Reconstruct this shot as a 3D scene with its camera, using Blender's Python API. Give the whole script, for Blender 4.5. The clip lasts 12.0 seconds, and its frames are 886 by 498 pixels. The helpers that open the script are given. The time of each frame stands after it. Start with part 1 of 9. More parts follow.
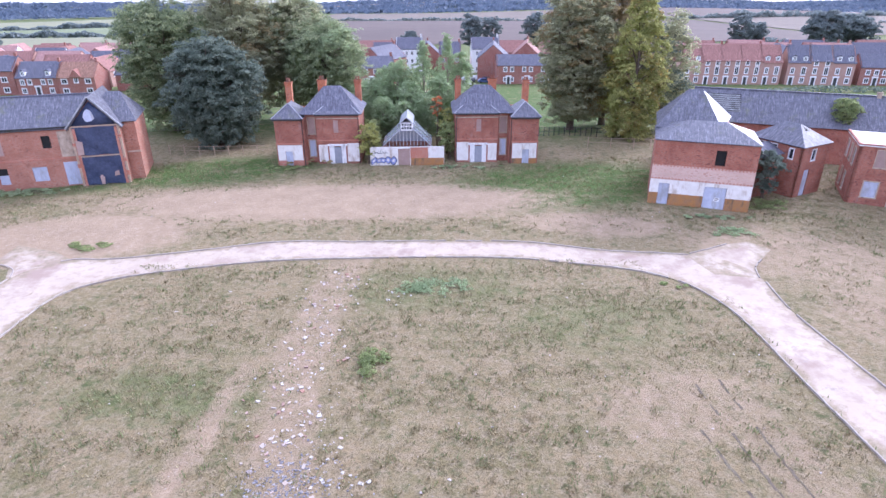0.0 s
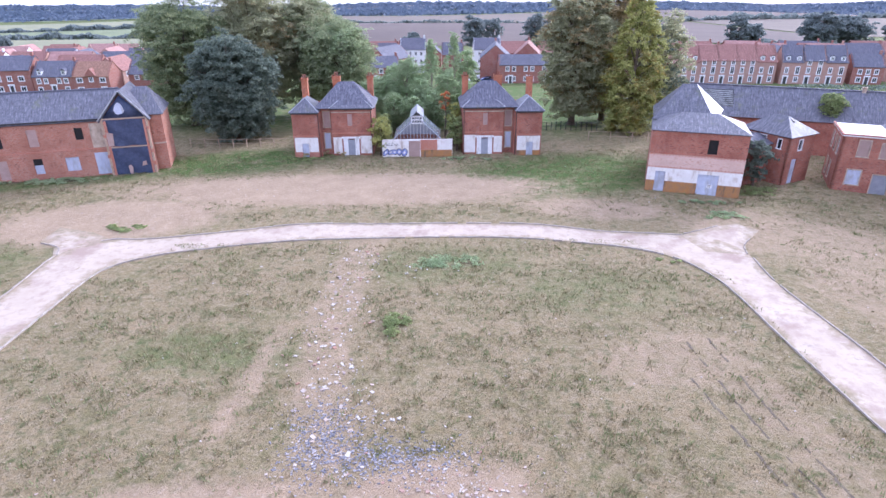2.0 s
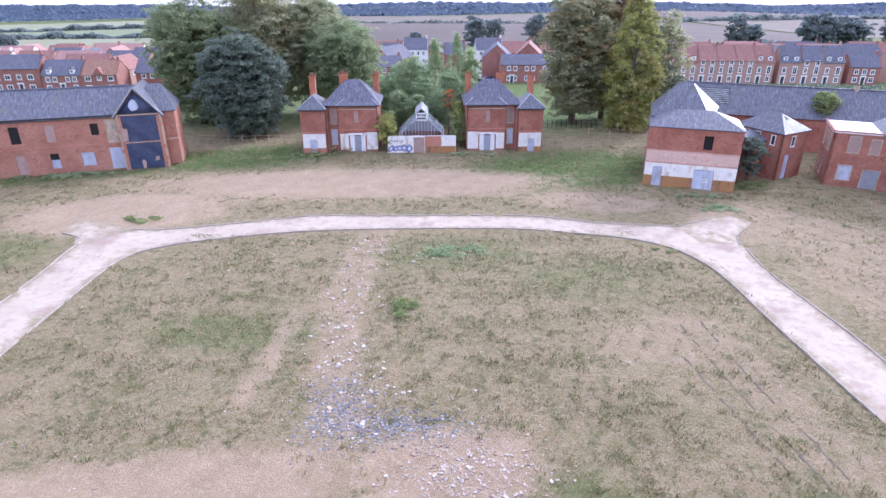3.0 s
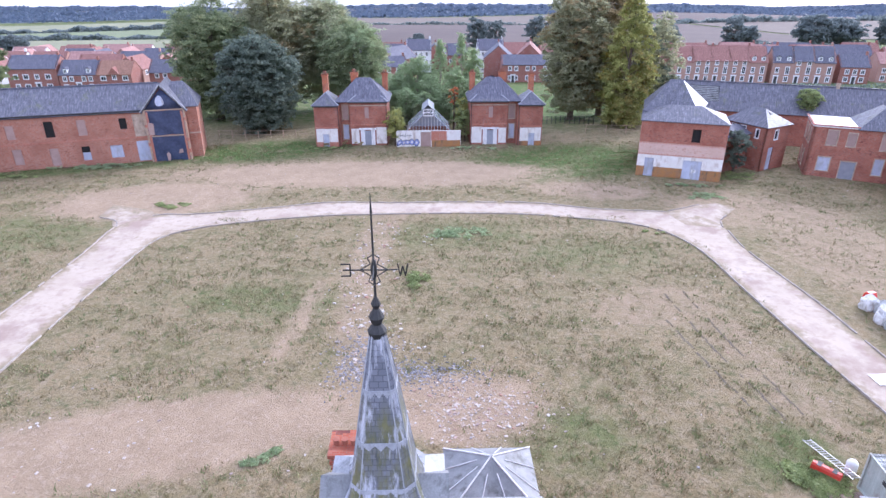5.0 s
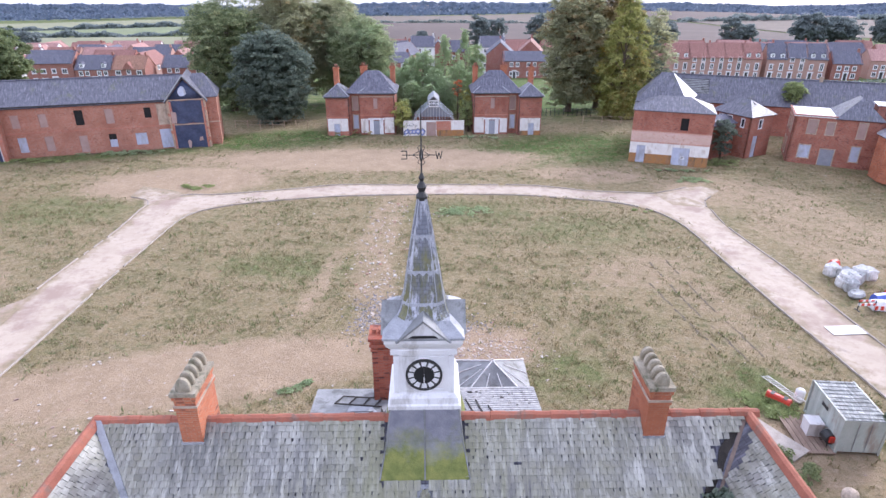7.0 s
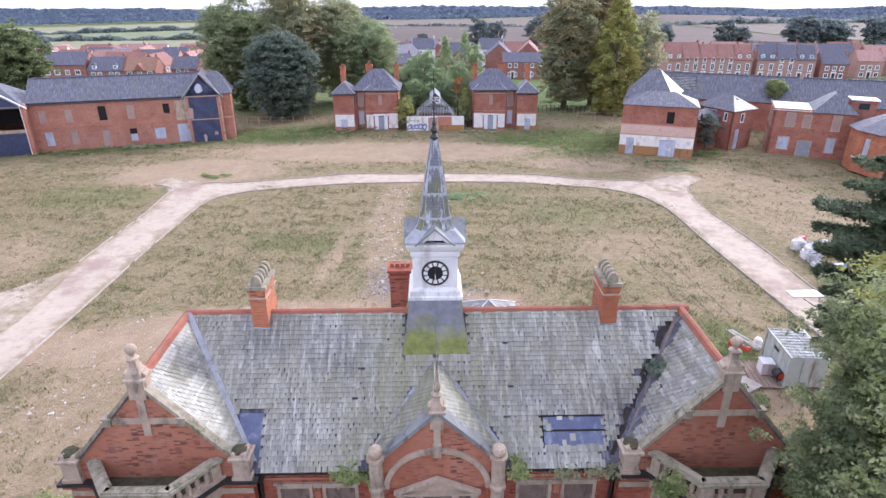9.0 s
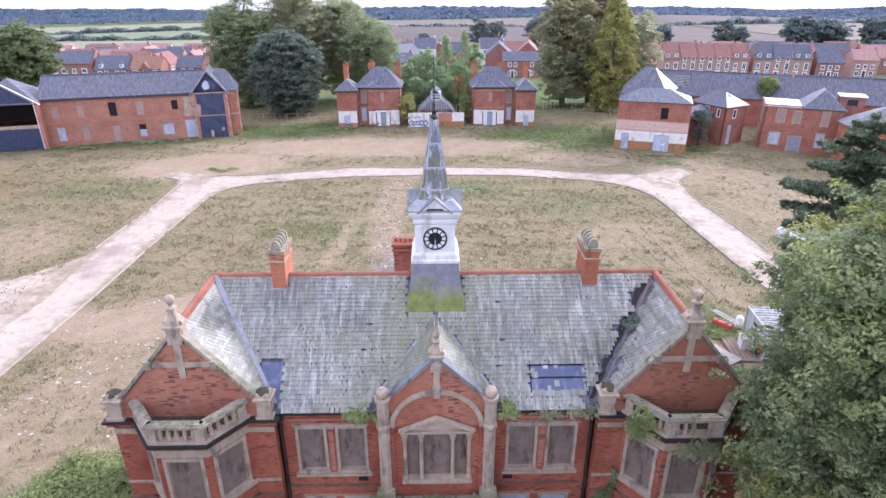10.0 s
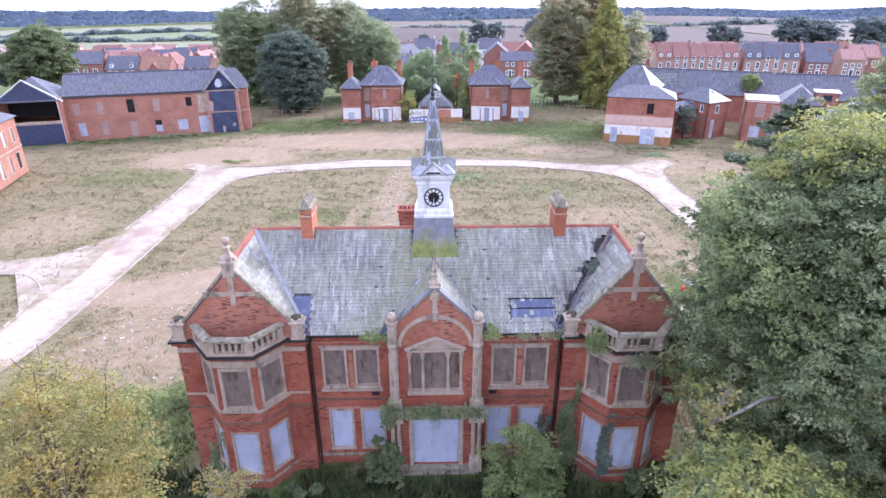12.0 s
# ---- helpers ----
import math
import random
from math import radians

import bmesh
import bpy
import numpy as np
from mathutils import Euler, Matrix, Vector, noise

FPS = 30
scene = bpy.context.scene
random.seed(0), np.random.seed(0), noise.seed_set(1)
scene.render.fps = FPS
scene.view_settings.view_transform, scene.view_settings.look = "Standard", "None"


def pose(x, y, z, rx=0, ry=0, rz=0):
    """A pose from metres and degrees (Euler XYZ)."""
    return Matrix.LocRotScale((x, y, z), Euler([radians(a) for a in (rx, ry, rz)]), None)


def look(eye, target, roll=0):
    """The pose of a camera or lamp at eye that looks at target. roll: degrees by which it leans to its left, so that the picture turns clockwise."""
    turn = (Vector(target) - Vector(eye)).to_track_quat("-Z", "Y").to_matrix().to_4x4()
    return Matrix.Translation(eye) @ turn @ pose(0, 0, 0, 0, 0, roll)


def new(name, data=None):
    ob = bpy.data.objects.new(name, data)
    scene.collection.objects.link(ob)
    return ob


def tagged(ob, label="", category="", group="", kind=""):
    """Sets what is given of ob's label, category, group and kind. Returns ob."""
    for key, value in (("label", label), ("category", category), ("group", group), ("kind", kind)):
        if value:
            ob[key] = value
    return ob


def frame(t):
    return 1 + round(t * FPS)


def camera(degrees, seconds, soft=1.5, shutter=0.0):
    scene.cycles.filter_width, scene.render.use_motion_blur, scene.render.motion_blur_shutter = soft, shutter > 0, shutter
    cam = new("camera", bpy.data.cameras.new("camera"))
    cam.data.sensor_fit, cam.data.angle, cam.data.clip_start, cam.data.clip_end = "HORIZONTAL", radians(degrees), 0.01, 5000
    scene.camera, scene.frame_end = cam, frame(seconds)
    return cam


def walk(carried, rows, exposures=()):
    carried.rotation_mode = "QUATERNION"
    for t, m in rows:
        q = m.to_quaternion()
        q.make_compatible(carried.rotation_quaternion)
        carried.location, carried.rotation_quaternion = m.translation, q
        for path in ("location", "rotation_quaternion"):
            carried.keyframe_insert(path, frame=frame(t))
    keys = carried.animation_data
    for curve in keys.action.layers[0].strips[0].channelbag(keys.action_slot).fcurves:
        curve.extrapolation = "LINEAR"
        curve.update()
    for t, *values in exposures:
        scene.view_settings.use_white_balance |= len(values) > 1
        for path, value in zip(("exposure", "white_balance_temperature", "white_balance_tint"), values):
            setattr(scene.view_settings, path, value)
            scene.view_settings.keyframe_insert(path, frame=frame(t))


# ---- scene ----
cam = camera(73.2, 12.0)
PATH = [
    (0, (3.848, 13.494, 25.121), (3.889, 15.313, 24.291), -0.2),
    (0.5, (3.448, 12.261, 25.13), (3.488, 14.081, 24.302), -0.2),
    (1, (3.056, 10.972, 25.078), (3.098, 12.793, 24.251), -0.2),
    (1.5, (2.656, 9.599, 24.944), (2.7, 11.421, 24.12), -0.1),
    (2, (2.375, 8.338, 24.967), (2.418, 10.16, 24.144), -0.2),
    (2.5, (2.076, 6.986, 24.974), (2.12, 8.809, 24.152), -0.1),
    (3, (1.799, 5.583, 25.044), (1.841, 7.406, 24.222), -0.1),
    (4.8, (0.987, 0.225, 25.367), (1.028, 2.051, 24.553), -0.2),
    (5, (0.876, -0.387, 25.386), (0.916, 1.438, 24.568), -0.1),
    (5.5, (0.669, -1.972, 25.326), (0.708, -0.147, 24.509), -0.1),
    (6, (0.498, -3.593, 25.35), (0.538, -1.767, 24.535), -0.0),
    (6.5, (0.318, -5.152, 25.289), (0.357, -3.326, 24.474), -0.1),
    (6.7, (0.309, -5.762, 25.328), (0.344, -3.94, 24.505), -0.0),
    (8.3, (-0.103, -10.91, 25.369), (-0.064, -9.081, 24.559), 0.0),
    (8.5, (-0.087, -11.506, 25.343), (-0.05, -9.679, 24.531), -0.1),
    (8.9, (-0.127, -12.763, 25.251), (-0.089, -10.936, 24.439), -0.0),
    (9, (-0.093, -13.074, 25.232), (-0.058, -11.247, 24.421), -0.1),
    (9.5, (-0.096, -14.634, 25.145), (-0.063, -12.807, 24.334), -0.1),
    (10, (-0.075, -16.176, 25.133), (-0.043, -14.348, 24.323), -0.1),
    (10.5, (-0.059, -17.716, 25.117), (-0.028, -15.888, 24.307), -0.2),
    (11, (-0.071, -19.249, 25.247), (-0.041, -17.42, 24.439), -0.2),
    (11.5, (-0.049, -20.831, 25.338), (-0.018, -19.002, 24.531), -0.2),
    (12, (-0.026, -22.572, 25.44), (0.005, -20.742, 24.633), -0.2),
]
# the film's exposure and its cool, slightly magenta white balance
GRADE = ((0, 1.07, 5200, 23), (3, 0.99, 5200, 21), (5.5, 0.93, 5250, 19), (6.5, 0.89, 5450, 18), (8.5, 0.84, 5700, 17), (9.5, 0.95, 5600, 18), (12, 1.22, 5300, 22))
walk(cam, [(t, look(eye, aim, roll)) for t, eye, aim, roll in PATH], exposures=GRADE)

# ---- light ----
SUN_EL, SUN_AZ = 27.0, 47.0          # degrees; azimuth clockwise from +y
world = bpy.data.worlds.new("sky")
scene.world = world
world.use_nodes = True
wn, wl = world.node_tree.nodes, world.node_tree.links
sky = wn.new("ShaderNodeTexSky")
sky.sky_type = "NISHITA"
sky.sun_disc = False
sky.sun_elevation, sky.sun_rotation = radians(SUN_EL), radians(SUN_AZ)
sky.air_density, sky.dust_density, sky.ozone_density = 1.0, 4.0, 1.0
haze = wn.new("ShaderNodeMix")
haze.data_type = "RGBA"
haze.inputs["Factor"].default_value = 0.62
haze.inputs["B"].default_value = (7.6, 7.4, 7.8, 1)
wl.new(sky.outputs["Color"], haze.inputs["A"])
wl.new(haze.outputs["Result"], wn["Background"].inputs["Color"])
wn["Background"].inputs["Strength"].default_value = 0.15
sun_data = bpy.data.lights.new("sun", "SUN")
sun_data.energy, sun_data.angle, sun_data.color = 1.5, radians(11), (1.0, 0.95, 0.88)
sun = new("sun", sun_data)
sv = Vector((math.sin(radians(SUN_AZ)) * math.cos(radians(SUN_EL)), math.cos(radians(SUN_AZ)) * math.cos(radians(SUN_EL)), math.sin(radians(SUN_EL))))
sun.matrix_world = look((40, 60, 60), Vector((40, 60, 60)) - sv)

# ---- materials ----
MATS = {}


def material(name, build):
    if name not in MATS:
        m = bpy.data.materials.new(name)
        m.use_nodes = True
        build(m.node_tree, m.node_tree.nodes["Principled BSDF"])
        MATS[name] = m
    return MATS[name]


def nd(tree, kind, **values):
    n = tree.nodes.new("ShaderNode" + kind)
    for key, value in values.items():
        if key in n.inputs:
            n.inputs[key].default_value = value
    return n


def ramp(tree, fac, stops):
    r = tree.nodes.new("ShaderNodeValToRGB")
    e = r.color_ramp.elements
    while len(e) < len(stops):
        e.new(0.5)
    for el, (p, c) in zip(e, stops):
        el.position, el.color = p, (*c, 1)
    tree.links.new(fac, r.inputs["Fac"])
    return r.outputs["Color"]


def mix(tree, fac, a, b, mode="MIX"):
    m = tree.nodes.new("ShaderNodeMix")
    m.data_type, m.blend_type = "RGBA", mode
    for socket, v in ((m.inputs["Factor"], fac), (m.inputs["A"], a), (m.inputs["B"], b)):
        if isinstance(v, bpy.types.NodeSocket):
            tree.links.new(v, socket)
        elif isinstance(v, tuple):
            socket.default_value = (*v, 1)
        else:
            socket.default_value = v
    return m.outputs["Result"]


def noise_fac(tree, coords, scale, detail=4.0, rough=0.6, lo=0.35, hi=0.65, stretch=None):
    if stretch:
        mp = tree.nodes.new("ShaderNodeMapping")
        mp.inputs["Scale"].default_value = stretch
        tree.links.new(coords, mp.inputs["Vector"])
        coords = mp.outputs["Vector"]
    n = nd(tree, "TexNoise", Scale=scale, Detail=detail, Roughness=rough)
    tree.links.new(coords, n.inputs["Vector"])
    mr = tree.nodes.new("ShaderNodeMapRange")
    mr.inputs["From Min"].default_value, mr.inputs["From Max"].default_value = lo, hi
    tree.links.new(n.outputs["Fac"], mr.inputs["Value"])
    return mr.outputs["Result"]


def bump(tree, bsdf, height, strength, distance):
    b = nd(tree, "Bump", Strength=strength, Distance=distance)
    tree.links.new(height, b.inputs["Height"])
    tree.links.new(b.outputs["Normal"], bsdf.inputs["Normal"])


def where(tree, kind="Object"):
    return tree.nodes.new("ShaderNodeTexCoord").outputs[kind]


def plain(name, a, b, scale=3.0, rough=0.75, bump_d=0.004, metal=0.0, fine=30.0, rand=0.0, spec=0.5, stain=None):
    """A surface that varies between two colours, with finer grain, relief and, with rand, a tone for each object."""
    def build(t, p):
        c = where(t)
        f1 = noise_fac(t, c, scale, 5, 0.62)
        f2 = noise_fac(t, c, fine, 3, 0.6, 0.3, 0.7)
        col = mix(t, f1, a, b)
        col = mix(t, 0.18, col, ramp(t, f2, [(0, (0.12, 0.12, 0.12)), (1, (0.9, 0.9, 0.9))]), "OVERLAY")
        if stain:
            col = mix(t, noise_fac(t, c, scale * 0.6, 6, 0.7, 0.52, 0.66, (1.6, 1.6, 0.5)), col, stain)
        if rand:
            info = t.nodes.new("ShaderNodeObjectInfo")
            hsv = nd(t, "HueSaturation")
            mr = t.nodes.new("ShaderNodeMapRange")
            mr.inputs["To Min"].default_value, mr.inputs["To Max"].default_value = 1 - rand, 1 + rand
            t.links.new(info.outputs["Random"], mr.inputs["Value"])
            t.links.new(mr.outputs["Result"], hsv.inputs["Value"])
            t.links.new(col, hsv.inputs["Color"])
            col = hsv.outputs["Color"]
        t.links.new(col, p.inputs["Base Color"])
        p.inputs["Roughness"].default_value, p.inputs["Metallic"].default_value = rough, metal
        p.inputs["Specular IOR Level"].default_value = spec
        bump(t, p, f2, 0.5, bump_d)
    return material(name, build)


def brickwork(name, a, b, mortar, dark, length=0.225, course=0.075, soot=0.35, burnt=0.14):
    def build(t, p):
        c, o = where(t, "UV"), where(t)
        br = nd(t, "TexBrick", Scale=1.0)
        br.inputs["Color1"].default_value, br.inputs["Color2"].default_value, br.inputs["Mortar"].default_value = (*a, 1), (*b, 1), (*mortar, 1)
        br.inputs["Mortar Size"].default_value = 0.007
        br.inputs["Brick Width"].default_value, br.inputs["Row Height"].default_value = length, course
        br.inputs["Bias"].default_value = -0.1
        t.links.new(c, br.inputs["Vector"])
        # odd burnt bricks, then weathering
        vo = nd(t, "TexWhiteNoise")
        snap = t.nodes.new("ShaderNodeVectorMath")
        snap.operation = "SNAP"
        snap.inputs[1].default_value = (length, course, 1)
        t.links.new(c, snap.inputs[0])
        t.links.new(snap.outputs["Vector"], vo.inputs["Vector"])
        odd = ramp(t, vo.outputs["Value"], [(0.0, (0, 0, 0)), (0.98 - burnt, (0, 0, 0)), (min(1.0, 1.02 - burnt), (1, 1, 1))])
        patch = noise_fac(t, o, 0.9, 3, 0.6, 0.4, 0.62)
        mul = t.nodes.new("ShaderNodeMath")
        mul.operation = "MULTIPLY"
        t.links.new(odd, mul.inputs[0])
        t.links.new(patch, mul.inputs[1])
        col = mix(t, mul.outputs["Value"], br.outputs["Color"], dark)
        col = mix(t, noise_fac(t, o, 0.35, 6, 0.65, 0.42, 0.75), col, tuple(v * (1 - soot) for v in a))
        col = mix(t, noise_fac(t, o, 1.3, 5, 0.7, 0.58, 0.80, (1, 1, 0.35)), col, tuple(0.62 * v + 0.13 for v in a))
        t.links.new(col, p.inputs["Base Color"])
        p.inputs["Roughness"].default_value = 0.88
        bump(t, p, br.outputs["Fac"], -0.35, 0.006)
    return material(name, build)


def slate(name, a, b, moss, amount=0.4, rough=0.34, coursed=True, island=False, course=0.25, length=0.38):
    """Roof slate: tone by piece or course, lichen and long rain streaks."""
    def build(t, p):
        o, uv = where(t), where(t, "UV")
        if island:
            geo = t.nodes.new("ShaderNodeNewGeometry")
            o = uv = geo.outputs["Position"]
            info = t.nodes.new("ShaderNodeObjectInfo")
            add = t.nodes.new("ShaderNodeMath")
            add.operation = "WRAP"
            add.inputs[1].default_value, add.inputs[2].default_value = 1.0, 0.0
            s = t.nodes.new("ShaderNodeMath")
            t.links.new(geo.outputs["Random Per Island"], s.inputs[0])
            t.links.new(info.outputs["Random"], s.inputs[1])
            t.links.new(s.outputs["Value"], add.inputs[0])
            col = ramp(t, add.outputs["Value"], [(0, a), (0.8, b), (0.93, tuple(v * 0.72 for v in a)), (1, tuple(v * 1.2 for v in b))])
        else:
            br = nd(t, "TexBrick", Scale=1.0)
            br.inputs["Color1"].default_value, br.inputs["Color2"].default_value = (*a, 1), (*b, 1)
            br.inputs["Mortar"].default_value = (*(v * 0.68 for v in a), 1)
            br.inputs["Mortar Size"].default_value, br.inputs["Brick Width"].default_value, br.inputs["Row Height"].default_value = 0.012, length, course
            t.links.new(uv, br.inputs["Vector"])
            col = br.outputs["Color"]
        streak = noise_fac(t, uv, 1.6, 6, 0.7, 0.47, 0.72, (3.0, 0.25, 0.25) if island else (3.0, 0.25, 1))
        col = mix(t, streak, col, tuple(v * 0.5 for v in a))
        pale = noise_fac(t, uv, 2.6, 5, 0.7, 0.51, 0.66, (2.2, 0.35, 0.35) if island else (2.2, 0.35, 1))
        col = mix(t, pale, col, tuple(min(1, v * 1.35 + 0.03) for v in b))
        m = noise_fac(t, o, 0.5, 7, 0.7, 0.62 - 0.25 * amount, 0.8)
        col = mix(t, m, col, moss)
        if island:
            # green run-off under the turret's mossy skirt
            sep = t.nodes.new("ShaderNodeSeparateXYZ")
            t.links.new(o, sep.inputs["Vector"])
            ab = t.nodes.new("ShaderNodeMath")
            ab.operation = "ABSOLUTE"
            t.links.new(sep.outputs["X"], ab.inputs[0])
            band = t.nodes.new("ShaderNodeMapRange")
            for k, v in (("From Min", 4.3), ("From Max", 1.3), ("To Min", 0.0), ("To Max", 0.8)):
                band.inputs[k].default_value = v
            t.links.new(ab.outputs["Value"], band.inputs["Value"])
            wet = t.nodes.new("ShaderNodeMath")
            wet.operation = "MULTIPLY"
            t.links.new(band.outputs["Result"], wet.inputs[0])
            t.links.new(noise_fac(t, o, 1.1, 5, 0.7, 0.35, 0.65, (2.5, 0.4, 0.4)), wet.inputs[1])
            col = mix(t, wet.outputs["Value"], col, (0.215, 0.215, 0.115))
            # brown run-off below the torn valley, and soot beside the west stack
            for at, size, tint, lo in (((6.6, 4.5, 10.7), 1.9, (0.085, 0.072, 0.072), 0.44), ((-6.6, 6.9, 12.9), 1.5, (0.12, 0.122, 0.118), 0.40), ((3.2, 5.6, 11.7), 2.2, (0.15, 0.145, 0.145), 0.46), ((-3.6, 6.2, 12.2), 1.7, (0.13, 0.13, 0.13), 0.46)):
                far = t.nodes.new("ShaderNodeVectorMath")
                far.operation = "DISTANCE"
                far.inputs[1].default_value = at
                t.links.new(o, far.inputs[0])
                fade = t.nodes.new("ShaderNodeMapRange")
                for k, v in (("From Min", size), ("From Max", size * 0.25), ("To Min", 0.0), ("To Max", 0.95)):
                    fade.inputs[k].default_value = v
                t.links.new(far.outputs["Value"], fade.inputs["Value"])
                run = t.nodes.new("ShaderNodeMath")
                run.operation = "MULTIPLY"
                t.links.new(fade.outputs["Result"], run.inputs[0])
                t.links.new(noise_fac(t, o, 2.4, 5, 0.75, lo, lo + 0.16, (2.6, 0.22, 0.22)), run.inputs[1])
                col = mix(t, run.outputs["Value"], col, tint)
        t.links.new(col, p.inputs["Base Color"])
        rr = ramp(t, noise_fac(t, o, 2.0, 4), [(0, (rough * 0.8,) * 3), (1, (rough * 1.35,) * 3)])
        t.links.new(rr, p.inputs["Roughness"])
        bump(t, p, noise_fac(t, o, 18, 3), 0.4, 0.006)
    return material(name, build)


def foliage(name, a, b, c, translucent=0.35, rough=0.6):
    """Leaves: three tones dealt out leaf by leaf, in larger drifts."""
    def build(t, p):
        geo = t.nodes.new("ShaderNodeNewGeometry")
        o = where(t)
        drift = noise_fac(t, o, 0.7, 5, 0.65, 0.36, 0.64)
        fac = mix(t, 0.6, ramp(t, geo.outputs["Random Per Island"], [(0, (0, 0, 0)), (1, (1, 1, 1))]), drift)
        col = ramp(t, fac, [(0.1, a), (0.55, b), (0.92, c)])
        t.links.new(col, p.inputs["Base Color"])
        p.inputs["Roughness"].default_value = rough
        p.inputs["Specular IOR Level"].default_value = 0.35
        tr = t.nodes.new("ShaderNodeBsdfTranslucent")
        t.links.new(col, tr.inputs["Color"])
        ms = t.nodes.new("ShaderNodeMixShader")
        ms.inputs["Fac"].default_value = translucent
        out = t.nodes["Material Output"]
        t.links.new(p.outputs["BSDF"], ms.inputs[1])
        t.links.new(tr.outputs["BSDF"], ms.inputs[2])
        t.links.new(ms.outputs["Shader"], out.inputs["Surface"])
    return material(name, build)


BRICK = brickwork("red brick", (0.37, 0.084, 0.044), (0.48, 0.142, 0.073), (0.30, 0.19, 0.14), (0.10, 0.042, 0.038), soot=0.48, burnt=0.18)
BRICK_GABLE = brickwork("orange-red brick flecked with burnt headers", (0.43, 0.15, 0.085), (0.51, 0.20, 0.12), (0.36, 0.25, 0.20), (0.13, 0.06, 0.05), soot=0.28, burnt=0.30)
BRICK_PALE = brickwork("faded red brick", (0.47, 0.17, 0.11), (0.52, 0.22, 0.15), (0.42, 0.32, 0.27), (0.28, 0.11, 0.09), soot=0.2)
BRICK_OUT = brickwork("weathered outbuilding brick", (0.345, 0.115, 0.075), (0.44, 0.168, 0.112), (0.34, 0.24, 0.19), (0.15, 0.06, 0.05), soot=0.38, burnt=0.2)
BRICK_WARD = brickwork("sun-faded ward brick", (0.40, 0.16, 0.105), (0.50, 0.225, 0.152), (0.42, 0.31, 0.25), (0.20, 0.08, 0.06), soot=0.25)
BRICK_NEW = brickwork("estate brick", (0.30, 0.115, 0.088), (0.36, 0.15, 0.115), (0.38, 0.28, 0.24), (0.24, 0.09, 0.07), soot=0.15)
BRICK_BUFF = brickwork("pinkish estate brick", (0.44, 0.25, 0.20), (0.49, 0.30, 0.24), (0.42, 0.34, 0.30), (0.32, 0.18, 0.15), soot=0.15)
ORANGE = brickwork("orange brick", (0.45, 0.135, 0.06), (0.53, 0.18, 0.085), (0.42, 0.28, 0.20), (0.20, 0.075, 0.05), soot=0.38, burnt=0.22)
STONE = plain("weathered limestone", (0.385, 0.295, 0.22), (0.51, 0.41, 0.325), 2.0, 0.85, 0.006, stain=(0.20, 0.17, 0.14))
GRIMY = plain("grimy brick ledge", (0.17, 0.085, 0.06), (0.26, 0.13, 0.09), 2.5, 0.9, 0.006, stain=(0.10, 0.09, 0.055))
STONE_MOSS = plain("lichened coping stone", (0.25, 0.215, 0.155), (0.40, 0.355, 0.275), 3.0, 0.9, 0.01, stain=(0.10, 0.11, 0.06))
TERRACOTTA = plain("ridge tile", (0.28, 0.095, 0.06), (0.37, 0.135, 0.085), 2.0, 0.8, 0.004, stain=(0.22, 0.13, 0.10))
LEAD_PALE = plain("whitened lead", (0.32, 0.33, 0.37), (0.44, 0.45, 0.50), 5.0, 0.5, 0.003, stain=(0.30, 0.31, 0.34))
LEAD = plain("grey lead", (0.30, 0.31, 0.34), (0.42, 0.43, 0.47), 2.0, 0.5, 0.003, stain=(0.17, 0.18, 0.19))
MOSS = plain("dark damp moss", (0.050, 0.046, 0.026), (0.095, 0.085, 0.042), 3.0, 0.95, 0.02, stain=(0.13, 0.10, 0.07))
LEAD_OLD = plain("stained old lead", (0.19, 0.195, 0.20), (0.29, 0.295, 0.30), 1.6, 0.6, 0.004, stain=(0.10, 0.10, 0.095))
WHITE = plain("peeling white paint", (0.74, 0.73, 0.75), (0.82, 0.81, 0.82), 1.5, 0.6, 0.003, stain=(0.50, 0.48, 0.47))
BLEACHED = plain("bleached broken slate", (0.27, 0.27, 0.28), (0.42, 0.41, 0.41), 4.0, 0.6, 0.02, fine=9.0, stain=(0.20, 0.19, 0.18))
RENDER = plain("dirty white render", (0.70, 0.66, 0.63), (0.80, 0.77, 0.75), 1.2, 0.85, 0.004, stain=(0.48, 0.40, 0.34))
OCHRE = plain("rust-stained render", (0.40, 0.19, 0.06), (0.30, 0.17, 0.09), 1.5, 0.9, 0.004, stain=(0.16, 0.11, 0.07))
PLY = plain("weathered plywood", (0.190, 0.140, 0.118), (0.265, 0.200, 0.165), 2.0, 0.85, 0.003, stain=(0.075, 0.055, 0.048))
SHEET = plain("pale steel sheet", (0.43, 0.46, 0.585), (0.52, 0.55, 0.67), 1.2, 0.6, 0.002, stain=(0.36, 0.36, 0.40), rand=0.08)
SHEET_DARK = plain("grey steel sheet", (0.27, 0.28, 0.33), (0.34, 0.35, 0.40), 1.2, 0.6, 0.002, rand=0.1)
SHEET_WARM = plain("weathered pinkish board", (0.36, 0.25, 0.22), (0.42, 0.30, 0.27), 1.2, 0.8, 0.002, rand=0.1)
DARK = plain("unlit interior", (0.012, 0.012, 0.014), (0.02, 0.018, 0.018), 2.0, 0.9, 0.002)
IRON = plain("black cast iron", (0.018, 0.018, 0.02), (0.035, 0.034, 0.034), 6.0, 0.55, 0.002)
TARP = plain("navy tarpaulin", (0.030, 0.042, 0.095), (0.055, 0.070, 0.135), 2.5, 0.42, 0.03, fine=7.0)
ROT = plain("rotten roof boarding", (0.028, 0.025, 0.022), (0.055, 0.046, 0.04), 3.0, 0.9, 0.01)
